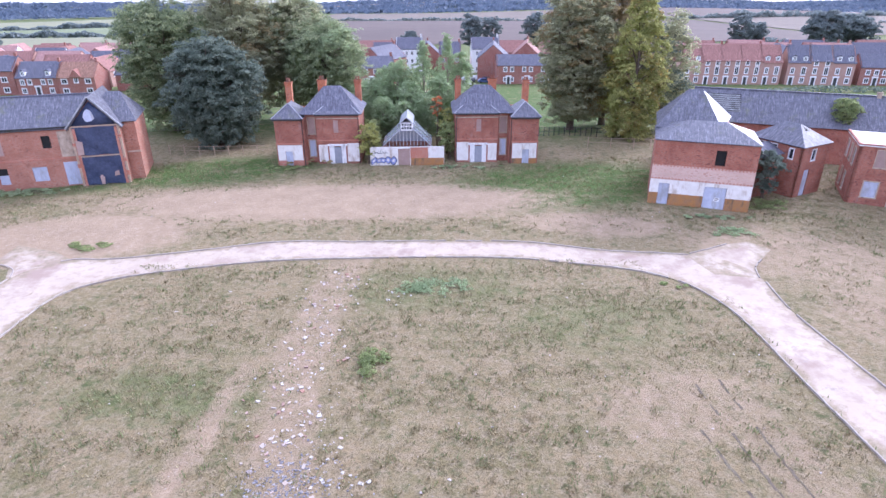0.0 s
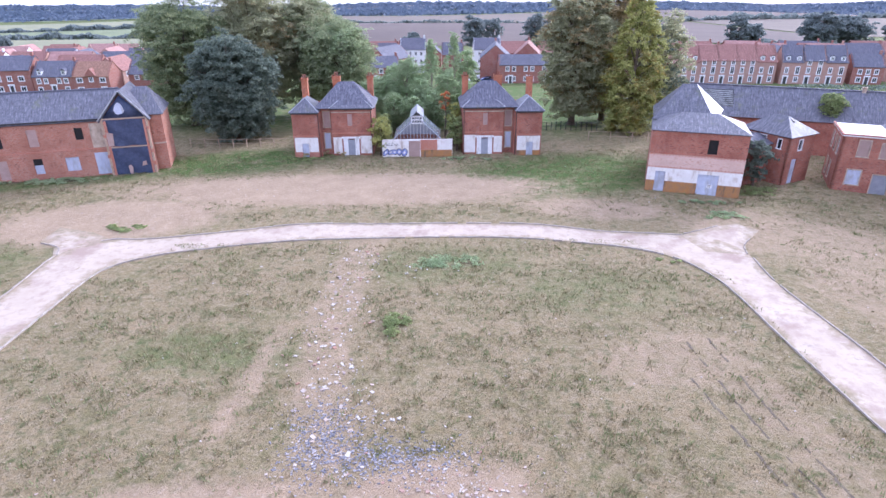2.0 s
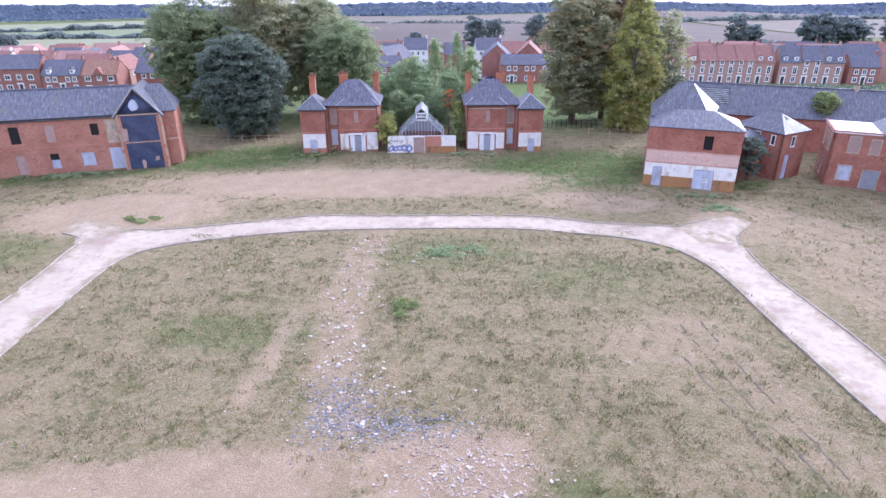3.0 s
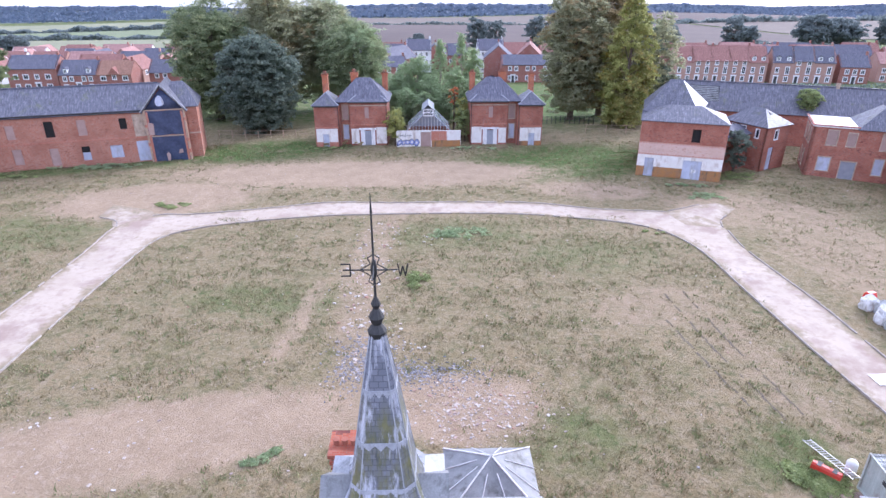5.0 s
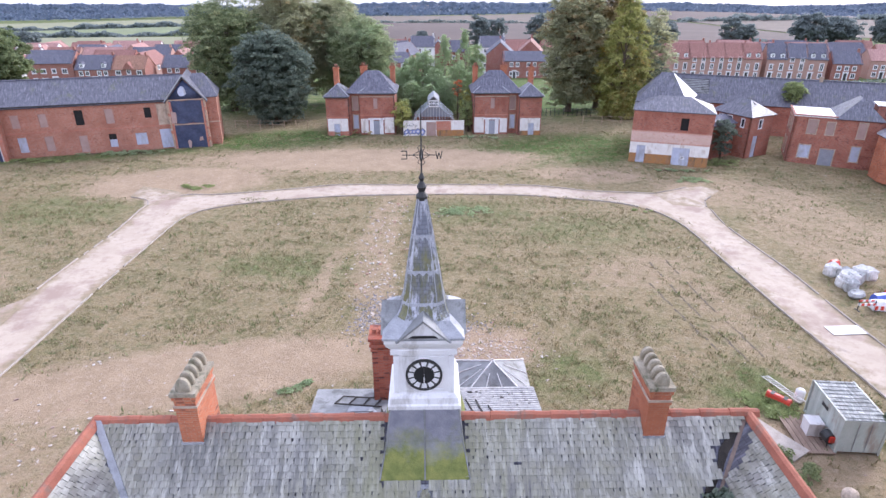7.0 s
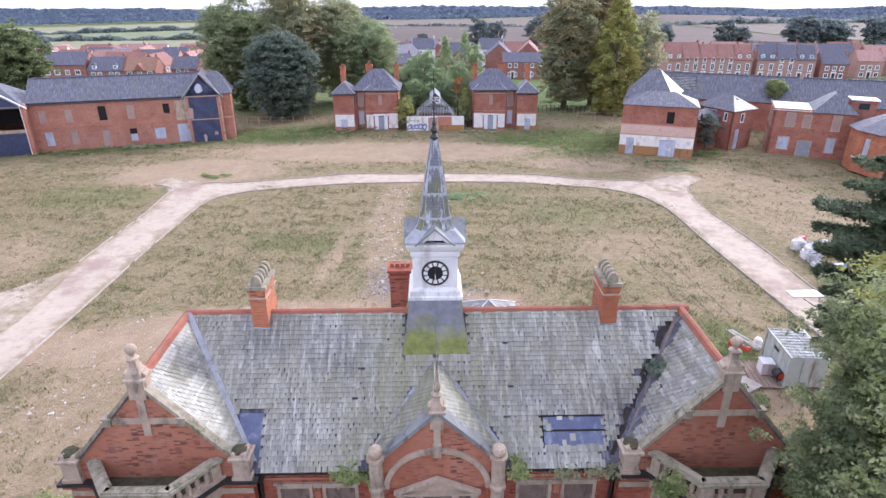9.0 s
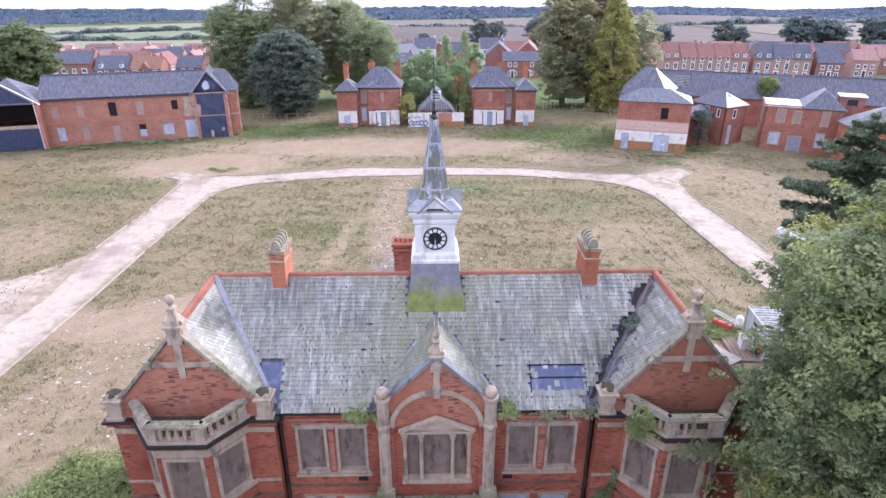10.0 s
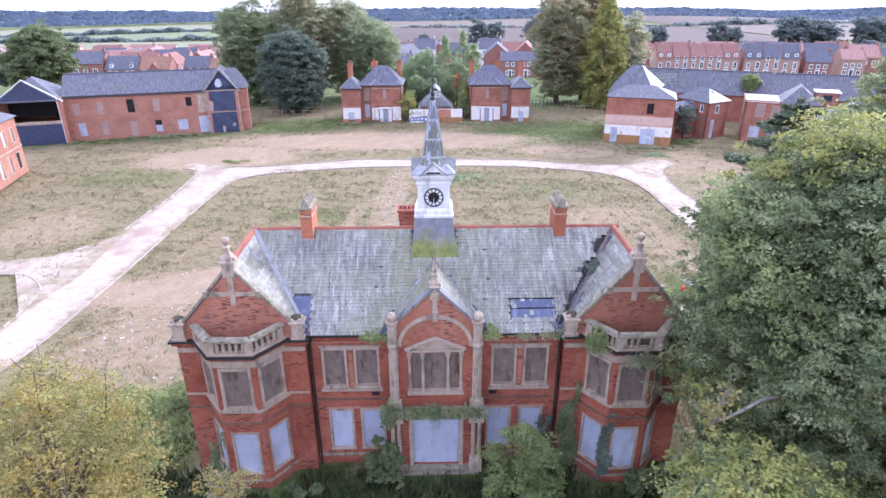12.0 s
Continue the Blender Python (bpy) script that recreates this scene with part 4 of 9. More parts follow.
WY = 3.05
BAYF, BAYS, BAYY = 0.98, 2.1, 1.65      # half widths of the bay's front and back, and its front's y
for s in (-1, 1):
    cx = s * WX
    wall = Face((cx - 3.2, WY), (cx + 3.2, WY))
    m = MB()
    wall.wall(m, 0.6, 9.25, 0.4, [(3.2 - BAYS + 0.1, 3.2 + BAYS - 0.1, 0.6, 9.0)])
    w = hp("wing_wall", m, BRICK, None, "red brick wing wall")
    m = MB().loft([[(cx + u, y, z) for u, z in ((-3.2, 9.25), (3.2, 9.25), (2.95, 9.85), (0, 13.3), (-2.95, 9.85))] for y in (WY, WY + 0.4)])
    hp("gable_wall", m, BRICK_GABLE, w, "red brick gable flecked with dark bricks")
    c = MB()
    coping(wall, c, [(0.12, 9.75), (3.2, 13.35)], 0.36, 0.12)
    coping(wall, c, [(3.2, 13.35), (6.28, 9.75)], 0.36, 0.12)
    hp("coping", c, STONE_MOSS, w, "lichened stone gable coping")
    hp("gable_band", wall.box(wall.box(MB(), 1.95, 4.45, -0.05, 0.0, 11.78, 12.0), 3.07, 3.33, -0.06, -0.002, 11.3, 13.2), STONE, w)
    for u in (1.97, 4.43):
        hp("kneeler", wall.box(wall.box(MB(), u - 0.12, u + 0.12, -0.15, -0.051, 11.74, 12.03), u - 0.16, u + 0.16, -0.19, 0.1, 12.03, 12.10), STONE_MOSS, w)
    hp("finial", finial(MB(), cx, WY + 0.05, 13.25), STONE, w, "stone ball finial on the gable")
    hp("cornice", wall.box(MB(), -0.26, 6.66, -0.3, 0.02, 9.27, 9.38), IRON, w, "sooty black cornice")
    hp("cornice_course", wall.box(MB(), -0.16, 6.56, -0.2, 0.02, 9.08, 9.265), BRICK, w)
    for u in (0.27, 6.13):
        hp("corner_pier", corner_pier(MB(), cx - 3.2 + u, WY + 0.12, 9.38, 10.25), STONE, w, "stone corner pier with a mossy flat cap")
        hp("moss_cushion", moss_cap(MB(), cx - 3.2 + u, WY + 0.12, 10.5, 0.3, int(cx * 10 + u)), MOSS, w, "dark moss on the cap")
    for za, zb, dd, mt in ((8.62, 8.86, -0.05, STONE), (6.02, 6.12, -0.06, STONE), (5.02, 5.25, -0.1, BRICK), (5.255, 5.31, -0.15, GRIMY), (0.6, 1.5, -0.1, BRICK)):
        hp("band_course", wall.box(MB(), 0, 3.2 - BAYS, dd, -0.001, za, zb), mt, w)
        hp("band_course", wall.box(MB(), 3.2 + BAYS, 6.4, dd, -0.001, za, zb), mt, w)
    side = MB().box(cx + s * 2.8, cx + s * 3.2, WY + 0.4, BACK - 0.35, 0.4, 9.5) if s > 0 else MB().box(cx - 3.2, cx - 2.8, WY + 0.4, BACK - 0.35, 0.4, 9.5)
    hp("side_wall", side, BRICK)
    inner_side = MB().box(cx - s * 2.8, cx - s * 3.2, WY + 0.4, 6.5, 9.0, 9.6)
    hp("inner_side_wall", inner_side, BRICK, w)
    # the bay: three faces, boarded windows on two floors
    plan = [(cx - BAYS, WY), (cx - BAYF, BAYY), (cx + BAYF, BAYY), (cx + BAYS, WY)]
    bay = hp("bay_window", MB().loft([[(px, py, z) for px, py in plan] for z in (8.98, 9.1)]), STONE, None, "two-storey canted brick bay with boarded windows")
    for i in range(3):
        fc = Face(plan[i], plan[i + 1])
        h = fc.w / 2
        half = 0.66 if i == 1 else 0.60
        hole = [(h - half, h + half, 6.2, 8.42), (h - half * 0.93, h + half * 0.93, 1.95, 4.55)]
        m = MB()
        fc.wall(m, 0.6, 8.98, 0.3, hole)
        f = hp("bay_wall", m, BRICK, bay)
        hp("window_surround", fc.surround(MB(), *hole[0], wide=0.13, proud=0.05), STONE, bay)
        hp("window_board", fc.box(MB(), hole[0][0], hole[0][1], 0.14, 0.18, 6.2, 8.42), PLY, bay, "brown weathered plywood over the window")
        hp("window_surround", fc.surround(MB(), *hole[1], wide=0.08, proud=0.03), STONE, bay)
        hp("window_board", fc.box(MB(), hole[1][0], hole[1][1], 0.09, 0.13, 1.95, 4.55), SHEET, bay, "pale steel sheet over the window")
        for za, zb, out, mt in ((8.62, 8.98, 0.05, STONE), (5.92, 6.06, 0.09, STONE), (5.02, 5.25, 0.1, BRICK), (5.255, 5.31, 0.15, GRIMY), (9.1, 9.25, 0.16, BRICK), (9.254, 9.37, 0.30, IRON), (0.6, 1.45, 0.1, BRICK), (1.454, 1.52, 0.12, STONE_MOSS)):
            k = out * 0.45
            hp("band_course", fc.box(MB(), -k, fc.w + k, -out, -0.002, za, zb), mt, bay)
        k = 0.14
        hp("parapet_base", fc.box(MB(), -0.1, fc.w + 0.1, -0.2, 0.12, 9.374, 9.52), STONE, bay)
        hp("parapet_rail", fc.box(fc.box(MB(), -0.11, fc.w + 0.11, -0.25, 0.17, 10.12, 10.24), -0.06, fc.w + 0.06, -0.17, 0.09, 10.24, 10.28), STONE_MOSS, bay, "lichened balustrade rail")
        for u in ((0.08, fc.w - 0.08) if i == 1 else ((0.2,) if i == 0 else (fc.w - 0.2,))):
            hp("parapet_pier", fc.box(MB(), u - 0.17, u + 0.17, -0.2, 0.12, 9.52, 10.12), STONE, bay)
        n = 5 if i == 1 else 4
        for q in range(n):
            if s > 0 and (i, q) in ((2, 1), (1, 3)):
                continue
            lo, hi = (0.36, fc.w - 0.36) if i == 1 else ((0.5, fc.w - 0.28) if i == 0 else (0.28, fc.w - 0.5))
            p = fc.at(lo + (hi - lo) * q / (n - 1), -0.04, 0)
            hp("baluster", MB().lathe(p.x, p.y, baluster(p.x, p.y, 9.52, 10.12), 8), STONE, bay, smooth=True)
    floor = MB().loft([[(px, py, z) for px, py in ((cx - BAYS, WY + 0.02), (cx - BAYF, BAYY + 0.05), (cx + BAYF, BAYY + 0.05), (cx + BAYS, WY + 0.02))] for z in (9.3, 9.42)])
    hp("balcony_floor", floor, MOSS, bay, "balcony floor black with moss and silt")

# the centre bay: doorway, triple window under an arch, gable
CY = 2.85
cf = Face((-2.35, CY), (2.35, CY))
trip = [(2.35 + a, 2.35 + b, 6.2, 8.5) for a, b in ((-1.2, -0.72), (-0.56, 0.56), (0.72, 1.2))]
m = MB()
cf.wall(m, 0.6, 9.6, 0.6, trip + [(1.10, 3.60, 1.25, 4.55)])
centre = hp("centre_bay", m, BRICK, None, "gabled red brick entrance bay")
hp("gable_wall", MB().loft([[(u, y, z) for u, z in ((-2.35, 9.6), (2.35, 9.6), (2.2, 10.0), (0, 12.1), (-2.2, 10.0))] for y in (CY, CY + 0.4)]), BRICK_GABLE, centre)
for x in (-2.35, 2.0):
    hp("return_wall", MB().box(x, x + 0.35, CY + 0.6, 4.2, 0.6, 9.6), BRICK, centre)
c = MB()
coping(cf, c, [(0.1, 9.95), (2.35, 12.15)], 0.5, 0.13)
coping(cf, c, [(2.35, 12.15), (4.6, 9.95)], 0.5, 0.13)
hp("coping", c, LEAD_OLD, centre, "lead-dressed gable coping")
cap = finial(MB(), 0, CY + 0.1, 11.95, 0.85, knob=False)
cap.lathe(0, CY + 0.2, [(0.11, 12.75), (0.2, 12.85), (0.1, 12.95), (0.14, 13.1), (0.07, 13.35), (0.035, 13.8), (0.01, 14.45)], 10)
hp("finial", cap, STONE, centre, "carved stone finial ending in a spike")
hp("gable_band", cf.box(MB(), 2.23, 2.47, -0.06, -0.001, 10.5, 11.9), STONE, centre)
arch = MB()
arch.loft([[(r * math.cos(a), y, 8.95 + r * math.sin(a) * 0.93) for r, y in ((1.70, CY - 0.1), (1.90, CY - 0.1), (1.90, CY + 0.02), (1.70, CY + 0.02))] for a in (math.pi * k / 20 for k in range(21))])
hp("arch", arch, STONE, centre, "round stone arch over the triple window")
hp("arch_infill", MB().loft([[(x_, y_, z_) for x_, z_ in [(1.69 * math.cos(math.pi * k / 20), 8.96 + 1.57 * math.sin(math.pi * k / 20)) for k in range(21)]] for y_ in (CY - 0.03, CY - 0.002)]), BRICK_GABLE, centre, "orange-red brick filling the arch")
hp("keystone", MB().loft([[(a * w_, y_, z_) for a, z_ in ((-1, 10.42), (1, 10.42), (1.25, 10.9), (-1.25, 10.9))] for w_, y_ in ((0.13, CY - 0.18), (0.13, CY - 0.002))]), STONE, centre)
hp("arch_rim", cf.box(cf.box(MB(), 0.36, 0.64, -0.09, -0.001, 5.5, 8.95), 4.06, 4.34, -0.09, -0.001, 5.5, 8.95), BRICK, centre)
hp("entablature", cf.box(cf.box(MB(), 0.98, 3.72, -0.12, -0.003, 8.6, 8.74), 0.88, 3.82, -0.26, -0.003, 8.744, 8.82), STONE, centre)
pedi = hp("pediment", MB().loft([[(u, y, z) for u, z in ((-1.40, 8.823), (1.40, 8.823), (0, 9.42))] for y in (CY - 0.08, CY - 0.034)]), STONE, centre, "small triangular stone pediment")
for s in (-1, 1):
    hp("raking_moulding", MB().loft([[(s * u, y, z) for u, z in ((1.54, 8.823), (1.54, 8.88), (0, 9.55), (0, 9.43), (1.38, 8.823))] for y in (CY - 0.28, CY - 0.084)]), STONE, pedi)
for u0, u1, z0, z1 in trip:
    hp("window_board", cf.box(MB(), u0, u1, 0.22, 0.26, z0, z1), PLY, centre, "brown weathered plywood over the window")
for x in (-1.31, -0.64, 0.64, 1.31):
    col = MB().lathe(x, CY - 0.02, [(0.12, 6.2), (0.12, 6.35), (0.085, 6.4), (0.075, 8.2), (0.12, 8.3), (0.12, 8.5)], 10)
    col.box(x - 0.13, x + 0.13, CY - 0.14, CY + 0.16, 8.5, 8.6)
    hp("column", col, STONE, centre, smooth=False)
hp("window_sill", cf.box(MB(), 0.9, 3.8, -0.16, 0.215, 6.02, 6.215), STONE, centre)
for x in (-2.12, 2.12):
    pr = MB().lathe(x, CY - 0.1, [(0.3, 5.3), (0.3, 5.7), (0.25, 5.8), (0.25, 8.9), (0.31, 9.0), (0.31, 9.12), (0.25, 9.2), (0.25, 10.25), (0.33, 10.35), (0.33, 10.47)], 8, math.pi / 8)
    pr.ball(x, CY - 0.1, 10.66, 0.26)
    hp("pilaster", pr, STONE, centre, "pale stone shaft topped by a ball")
    pd = MB().box(x - 0.34, x + 0.34, CY - 0.46, CY, 0.8, 1.9)
    pd.lathe(x - 0.14 * (1 if x > 0 else -1), CY - 0.24, [(0.16, 1.9), (0.12, 2.0), (0.11, 4.3), (0.17, 4.45)], 10)
    pd.lathe(x + 0.18 * (1 if x > 0 else -1), CY - 0.24, [(0.16, 1.9), (0.12, 2.0), (0.11, 4.3), (0.17, 4.45)], 10)
    pd.box(x - 0.4, x + 0.4, CY - 0.5, CY, 4.45, 4.75)
    hp("porch_column", pd, STONE, centre, "ochre-stained stone porch column")
    hp("porch_block", MB().box(x - 0.36, x + 0.36, CY - 0.45, CY, 5.2, 5.75), STONE_MOSS, centre)
hp("porch_ledge", MB().box(-2.6, 2.6, CY - 0.55, CY, 4.75, 4.95).box(-2.68, 2.68, CY - 0.65, CY, 4.95, 5.2), STONE_MOSS, centre, "overgrown stone ledge over the doorway")
door = MB()
r = 0.35
door.loft([[(x, y, z) for x, z in ((-1.25, 1.25), (1.25, 1.25), (1.25, 4.2), (1.15, 4.45), (0.9, 4.55), (-0.9, 4.55), (-1.15, 4.45), (-1.25, 4.2))] for y in (CY + 0.14, CY + 0.2)])
hp("door_board", door, SHEET, centre, "pale blue-grey sheet closing the doorway")
hp("doorway_surround", cf.surround(MB(), 1.10, 3.60, 1.25, 4.55, wide=0.2, proud=0.1, sill=False), STONE, centre)
hp("step", MB().box(-2.2, 2.2, 2.25, CY - 0.02, 0.7, 1.05), STONE_MOSS, centre)
hp("step", MB().box(-1.8, 1.8, 2.45, CY - 0.01, 1.05, 1.25), STONE_MOSS, centre)
gr = MB()
for s in (-1, 1):
    gr.slab([(0, CY + 0.35, 12.14), (0, 6.1, 12.14), (s * 2.5, 3.9, 9.72), (s * 2.5, CY + 0.35, 9.72)], 0.1)
hp("gable_roof", gr, SLATE, centre, "small slate roof behind the gable")
for s in (-1, 1):
    p, q = Vector((s * 0.03, 6.08, 12.2)), Vector((s * 2.42, 3.52, 9.88))
    w = Vector((0.09, 0, 0))
    hp("valley_gutter", MB().slab([p - w, p + w, q + w, q - w], 0.03), LEAD, centre, "pale lead valley lining")

# clock tower
TY = 7.82
sq = lambda r, z, dy=0.0: [(-r, TY - r + dy, z), (r, TY - r + dy, z), (r, TY + r, z), (-r, TY + r, z)]
clock_tower = hp("clock_tower", MB().loft([sq(1.03, 14.28), sq(1.03, 14.40), sq(0.98, 14.44), sq(0.96, 14.62), sq(0.86, 14.74), sq(0.84, 14.78), sq(0.84, 16.0), sq(0.91, 16.05), sq(0.91, 16.24), sq(1.0, 16.36), sq(1.06, 16.5), sq(1.06, 16.62)]), WHITE, None, "white painted timber clock turret with a spire")
sk = MB().loft([[(-1.30, 6.15, 12.28), (1.30, 6.15, 12.28), (1.30, 9.4, 12.28), (-1.30, 9.4, 12.28)], [(-1.10, 6.58, 13.3), (1.10, 6.58, 13.3), (1.10, 9.1, 13.3), (-1.10, 9.1, 13.3)], [(-0.98, 6.80, 14.3), (0.98, 6.80, 14.3), (0.98, 8.9, 14.3), (-0.98, 8.9, 14.3)]])
hp("skirt_roof", sk, MOSSY, None, "mossy green skirt below the turret")
for x in (-1, 0, 1):
    rb_ = MB().tube((x * 1.29, 6.15, 12.31), (x * 1.09, 6.58, 13.32), 0.022, sides=5).tube((x * 1.09, 6.58, 13.32), (x * 0.97, 6.80, 14.3), 0.022, sides=5)
    hp("lead_roll", rb_, LEAD_OLD, clock_tower)
FY = TY - 0.84
cl = MB()
for x in (-0.76, 0.76):
    cl.box(x - 0.075, x + 0.075, FY - 0.05, FY, 14.76, 16.0)
cl.box(-0.56, 0.56, FY - 0.03, FY, 15.88, 15.96).box(-0.56, 0.56, FY - 0.03, FY, 14.8, 14.87)
for x in (-0.56, 0.51):
    cl.box(x, x + 0.05, FY - 0.03, FY, 14.87, 15.88)
for x0, x1 in ((-0.8, -0.15), (0.15, 0.8)):
    cl.box(x0 * 0.92, x1 * 0.92, TY - 0.935, TY - 0.91, 16.08, 16.2)
hp("turret_mouldings", cl, WHITE, clock_tower)


def disc(mb, r0, r1, y0, y1, cx, cz, a0=0.0, a1=2 * math.pi, n=32):
    k = max(2, int(n * (a1 - a0) / (2 * math.pi)))
    for i in range(k):
        p, q = a0 + (a1 - a0) * i / k, a0 + (a1 - a0) * (i + 1) / k
        mb.loft([[(cx + r * math.sin(a), y, cz + r * math.cos(a)) for r, a in ((r0, p), (r1, p), (r1, q), (r0, q))] for y in (y0, y1)])
    return mb


CZ = 15.36
clock = hp("clock_face", disc(MB(), 0.001, 0.28, FY - 0.035, FY - 0.01, 0, CZ), DARK, clock_tower, "skeleton clock face with a dark centre")
hp("dial_rim", disc(MB(), 0.45, 0.51, FY - 0.07, FY, 0, CZ), IRON, clock)
dial = MB()
for k in range(12):
    a = 2 * math.pi * k / 12
    disc(dial, 0.29, 0.445, FY - 0.04, FY - 0.01, 0, CZ, a - 0.19, a + 0.19, 48)
hp("dial_panes", dial, WHITE, clock, "white glass dial segments")
disc_back = disc(MB(), 0.28, 0.45, FY - 0.03, FY - 0.012, 0, CZ)
hp("dial_back", disc_back, IRON, clock)
hp("clock_hand", MB().box(-0.014, 0.014, FY - 0.075, FY - 0.06, CZ - 0.26, CZ + 0.04), WHITE, clock)
hp("clock_hand", MB().box(-0.012, 0.012, FY - 0.09, FY - 0.078, CZ - 0.04, CZ + 0.27), IRON, clock)
sp = MB().loft([sq(1.10, 16.62), sq(1.10, 16.68), sq(0.9, 16.86), sq(0.72, 17.0)])
hp("spire_skirt", sp, LEAD, clock_tower, "grey lead flared spire base")
for ang in (0, 90, 180, 270):
    pm = MB().loft([[(u, y, z) for u, z in ((-0.62, 16.64), (0.62, 16.64), (0, 17.2))] for y in (-1.1, -0.45)])
    rf = MB()
    for q in (-1, 1):
        rf.slab([(q * 0.74, -1.16, 16.60), (0, -1.16, 17.26), (0, -0.42, 17.26), (q * 0.74, -0.42, 16.60)], 0.05)
    dk = MB().loft([[(u, y, z) for u, z in ((-0.40, 16.70), (0.40, 16.70), (0.29, 16.78), (-0.29, 16.78))] for y in (-1.115, -1.105)])
    rot = pose(0, TY, 0, 0, 0, ang)
    for mbx in (pm, rf, dk):
        mbx.v = [tuple(rot @ Vector(p)) for p in mbx.v]
    d = hp("turret_pediment", pm, WHITE, clock_tower)
    hp("pediment_roof", rf, LEAD_OLD, d)
    hp("louvre_gap", dk, DARK, d)
oct_ = lambda r, z: [(r * c, TY + r * s_, z) for c, s_ in ((0.68, -1), (1, -0.68), (1, 0.68), (0.68, 1), (-0.68, 1), (-1, 0.68), (-1, -0.68), (-0.68, -1))]
lev = [(0.76, 16.9), (0.63, 17.15), (0.56, 17.4), (0.42, 18.35), (0.275, 19.3), (0.115, 20.25)]
hp("spire", MB().loft([oct_(r, z) for r, z in lev]), SPIRE, clock_tower, "slate spire streaked with moss and lead stains")
for za, zb in ((18.30, 18.35), (19.27, 19.31), (17.40, 17.45)):
    rr = lambda z: np.interp(z, [l[1] for l in lev], [l[0] for l in lev]) + 0.008
    bnd = MB().loft([oct_(rr(za), za), oct_(rr(zb), zb)])
    ring = oct_(rr(za), za)
    for i in range(8):
        a, b = Vector(ring[i]), Vector(ring[(i + 1) % 8])
        for k in range(3):
            p, q = a.lerp(b, k / 3), a.lerp(b, (k + 1) / 3)
            mid = (p + q) / 2
            out = Vector((mid.x, mid.y - TY, 0)).normalized() * 0.02
            bnd.add([p, q, mid + out * 0.5 + Vector((0, 0, -0.10)), p + out * 0.3], [(0, 1, 2)])
    hp("lead_band", bnd, LEAD_PALE, clock_tower, "scalloped pale lead band")
for i in range(8):
    hp_m = MB()
    for (r0, z0), (r1, z1) in zip(lev, lev[1:]):
        hp_m.tube(oct_(r0, z0)[i], oct_(r1, z1)[i], 0.012, sides=5)
    hp("hip_roll", hp_m, LEAD, clock_tower)
hp("spire_cap", MB().lathe(0, TY, [(0.14, 20.2), (0.16, 20.3), (0.08, 20.42), (0.13, 20.55), (0.05, 20.7), (0.08, 20.78), (0.03, 20.9)], 10), IRON, clock_tower)
vane = MB().tube((0, TY, 20.8), (0, TY, 22.3), 0.022, 0.014, 8)
vane.tube((0, TY, 22.3), (0, TY, 22.62), 0.02, 0.003, 6)
for a in range(4):
    c, s_ = math.cos(a * math.pi / 2), math.sin(a * math.pi / 2)
    vane.tube((0, TY, 21.37), (0.36 * c, TY + 0.36 * s_, 21.37), 0.012, sides=6)
    for up in (-1, 1):
        pts = [(0.0, 0.26), (0.09, 0.2), (0.05, 0.1), (0.16, 0.03), (0.22, 0.0)]
        for (u0, w0), (u1, w1) in zip(pts, pts[1:]):
            vane.tube((u0 * c, TY + u0 * s_, 21.37 + up * w0), (u1 * c, TY + u1 * s_, 21.37 + up * w1), 0.009, sides=5)
vane.lathe(0, TY, [(0.02, 21.2), (0.05, 21.3), (0.055, 21.37), (0.05, 21.44), (0.02, 21.54)], 8)
hp("weather_vane", vane, IRON, clock_tower, "black wrought iron weather vane")


def letter(strokes, x, y, z, h, flip=1):
    mb = MB()
    for (a, b), (c, d) in strokes:
        mb.tube((x + flip * (a - 0.5) * h * 0.8, y, z + (b - 0.5) * h), (x + flip * (c - 0.5) * h * 0.8, y, z + (d - 0.5) * h), 0.012, sides=5)
    return mb


E_ = [((0, 0), (0, 1)), ((0, 0), (0.9, 0)), ((0, 0.5), (0.7, 0.5)), ((0, 1), (0.9, 1))]
W_ = [((0, 1), (0.25, 0)), ((0.25, 0), (0.5, 0.8)), ((0.5, 0.8), (0.75, 0)), ((0.75, 0), (1, 1))]
hp("vane_letter", letter(E_, -0.44, TY, 21.37, 0.2, -1), IRON, clock_tower)
hp("vane_letter", letter(W_, 0.44, TY, 21.37, 0.2), IRON, clock_tower)

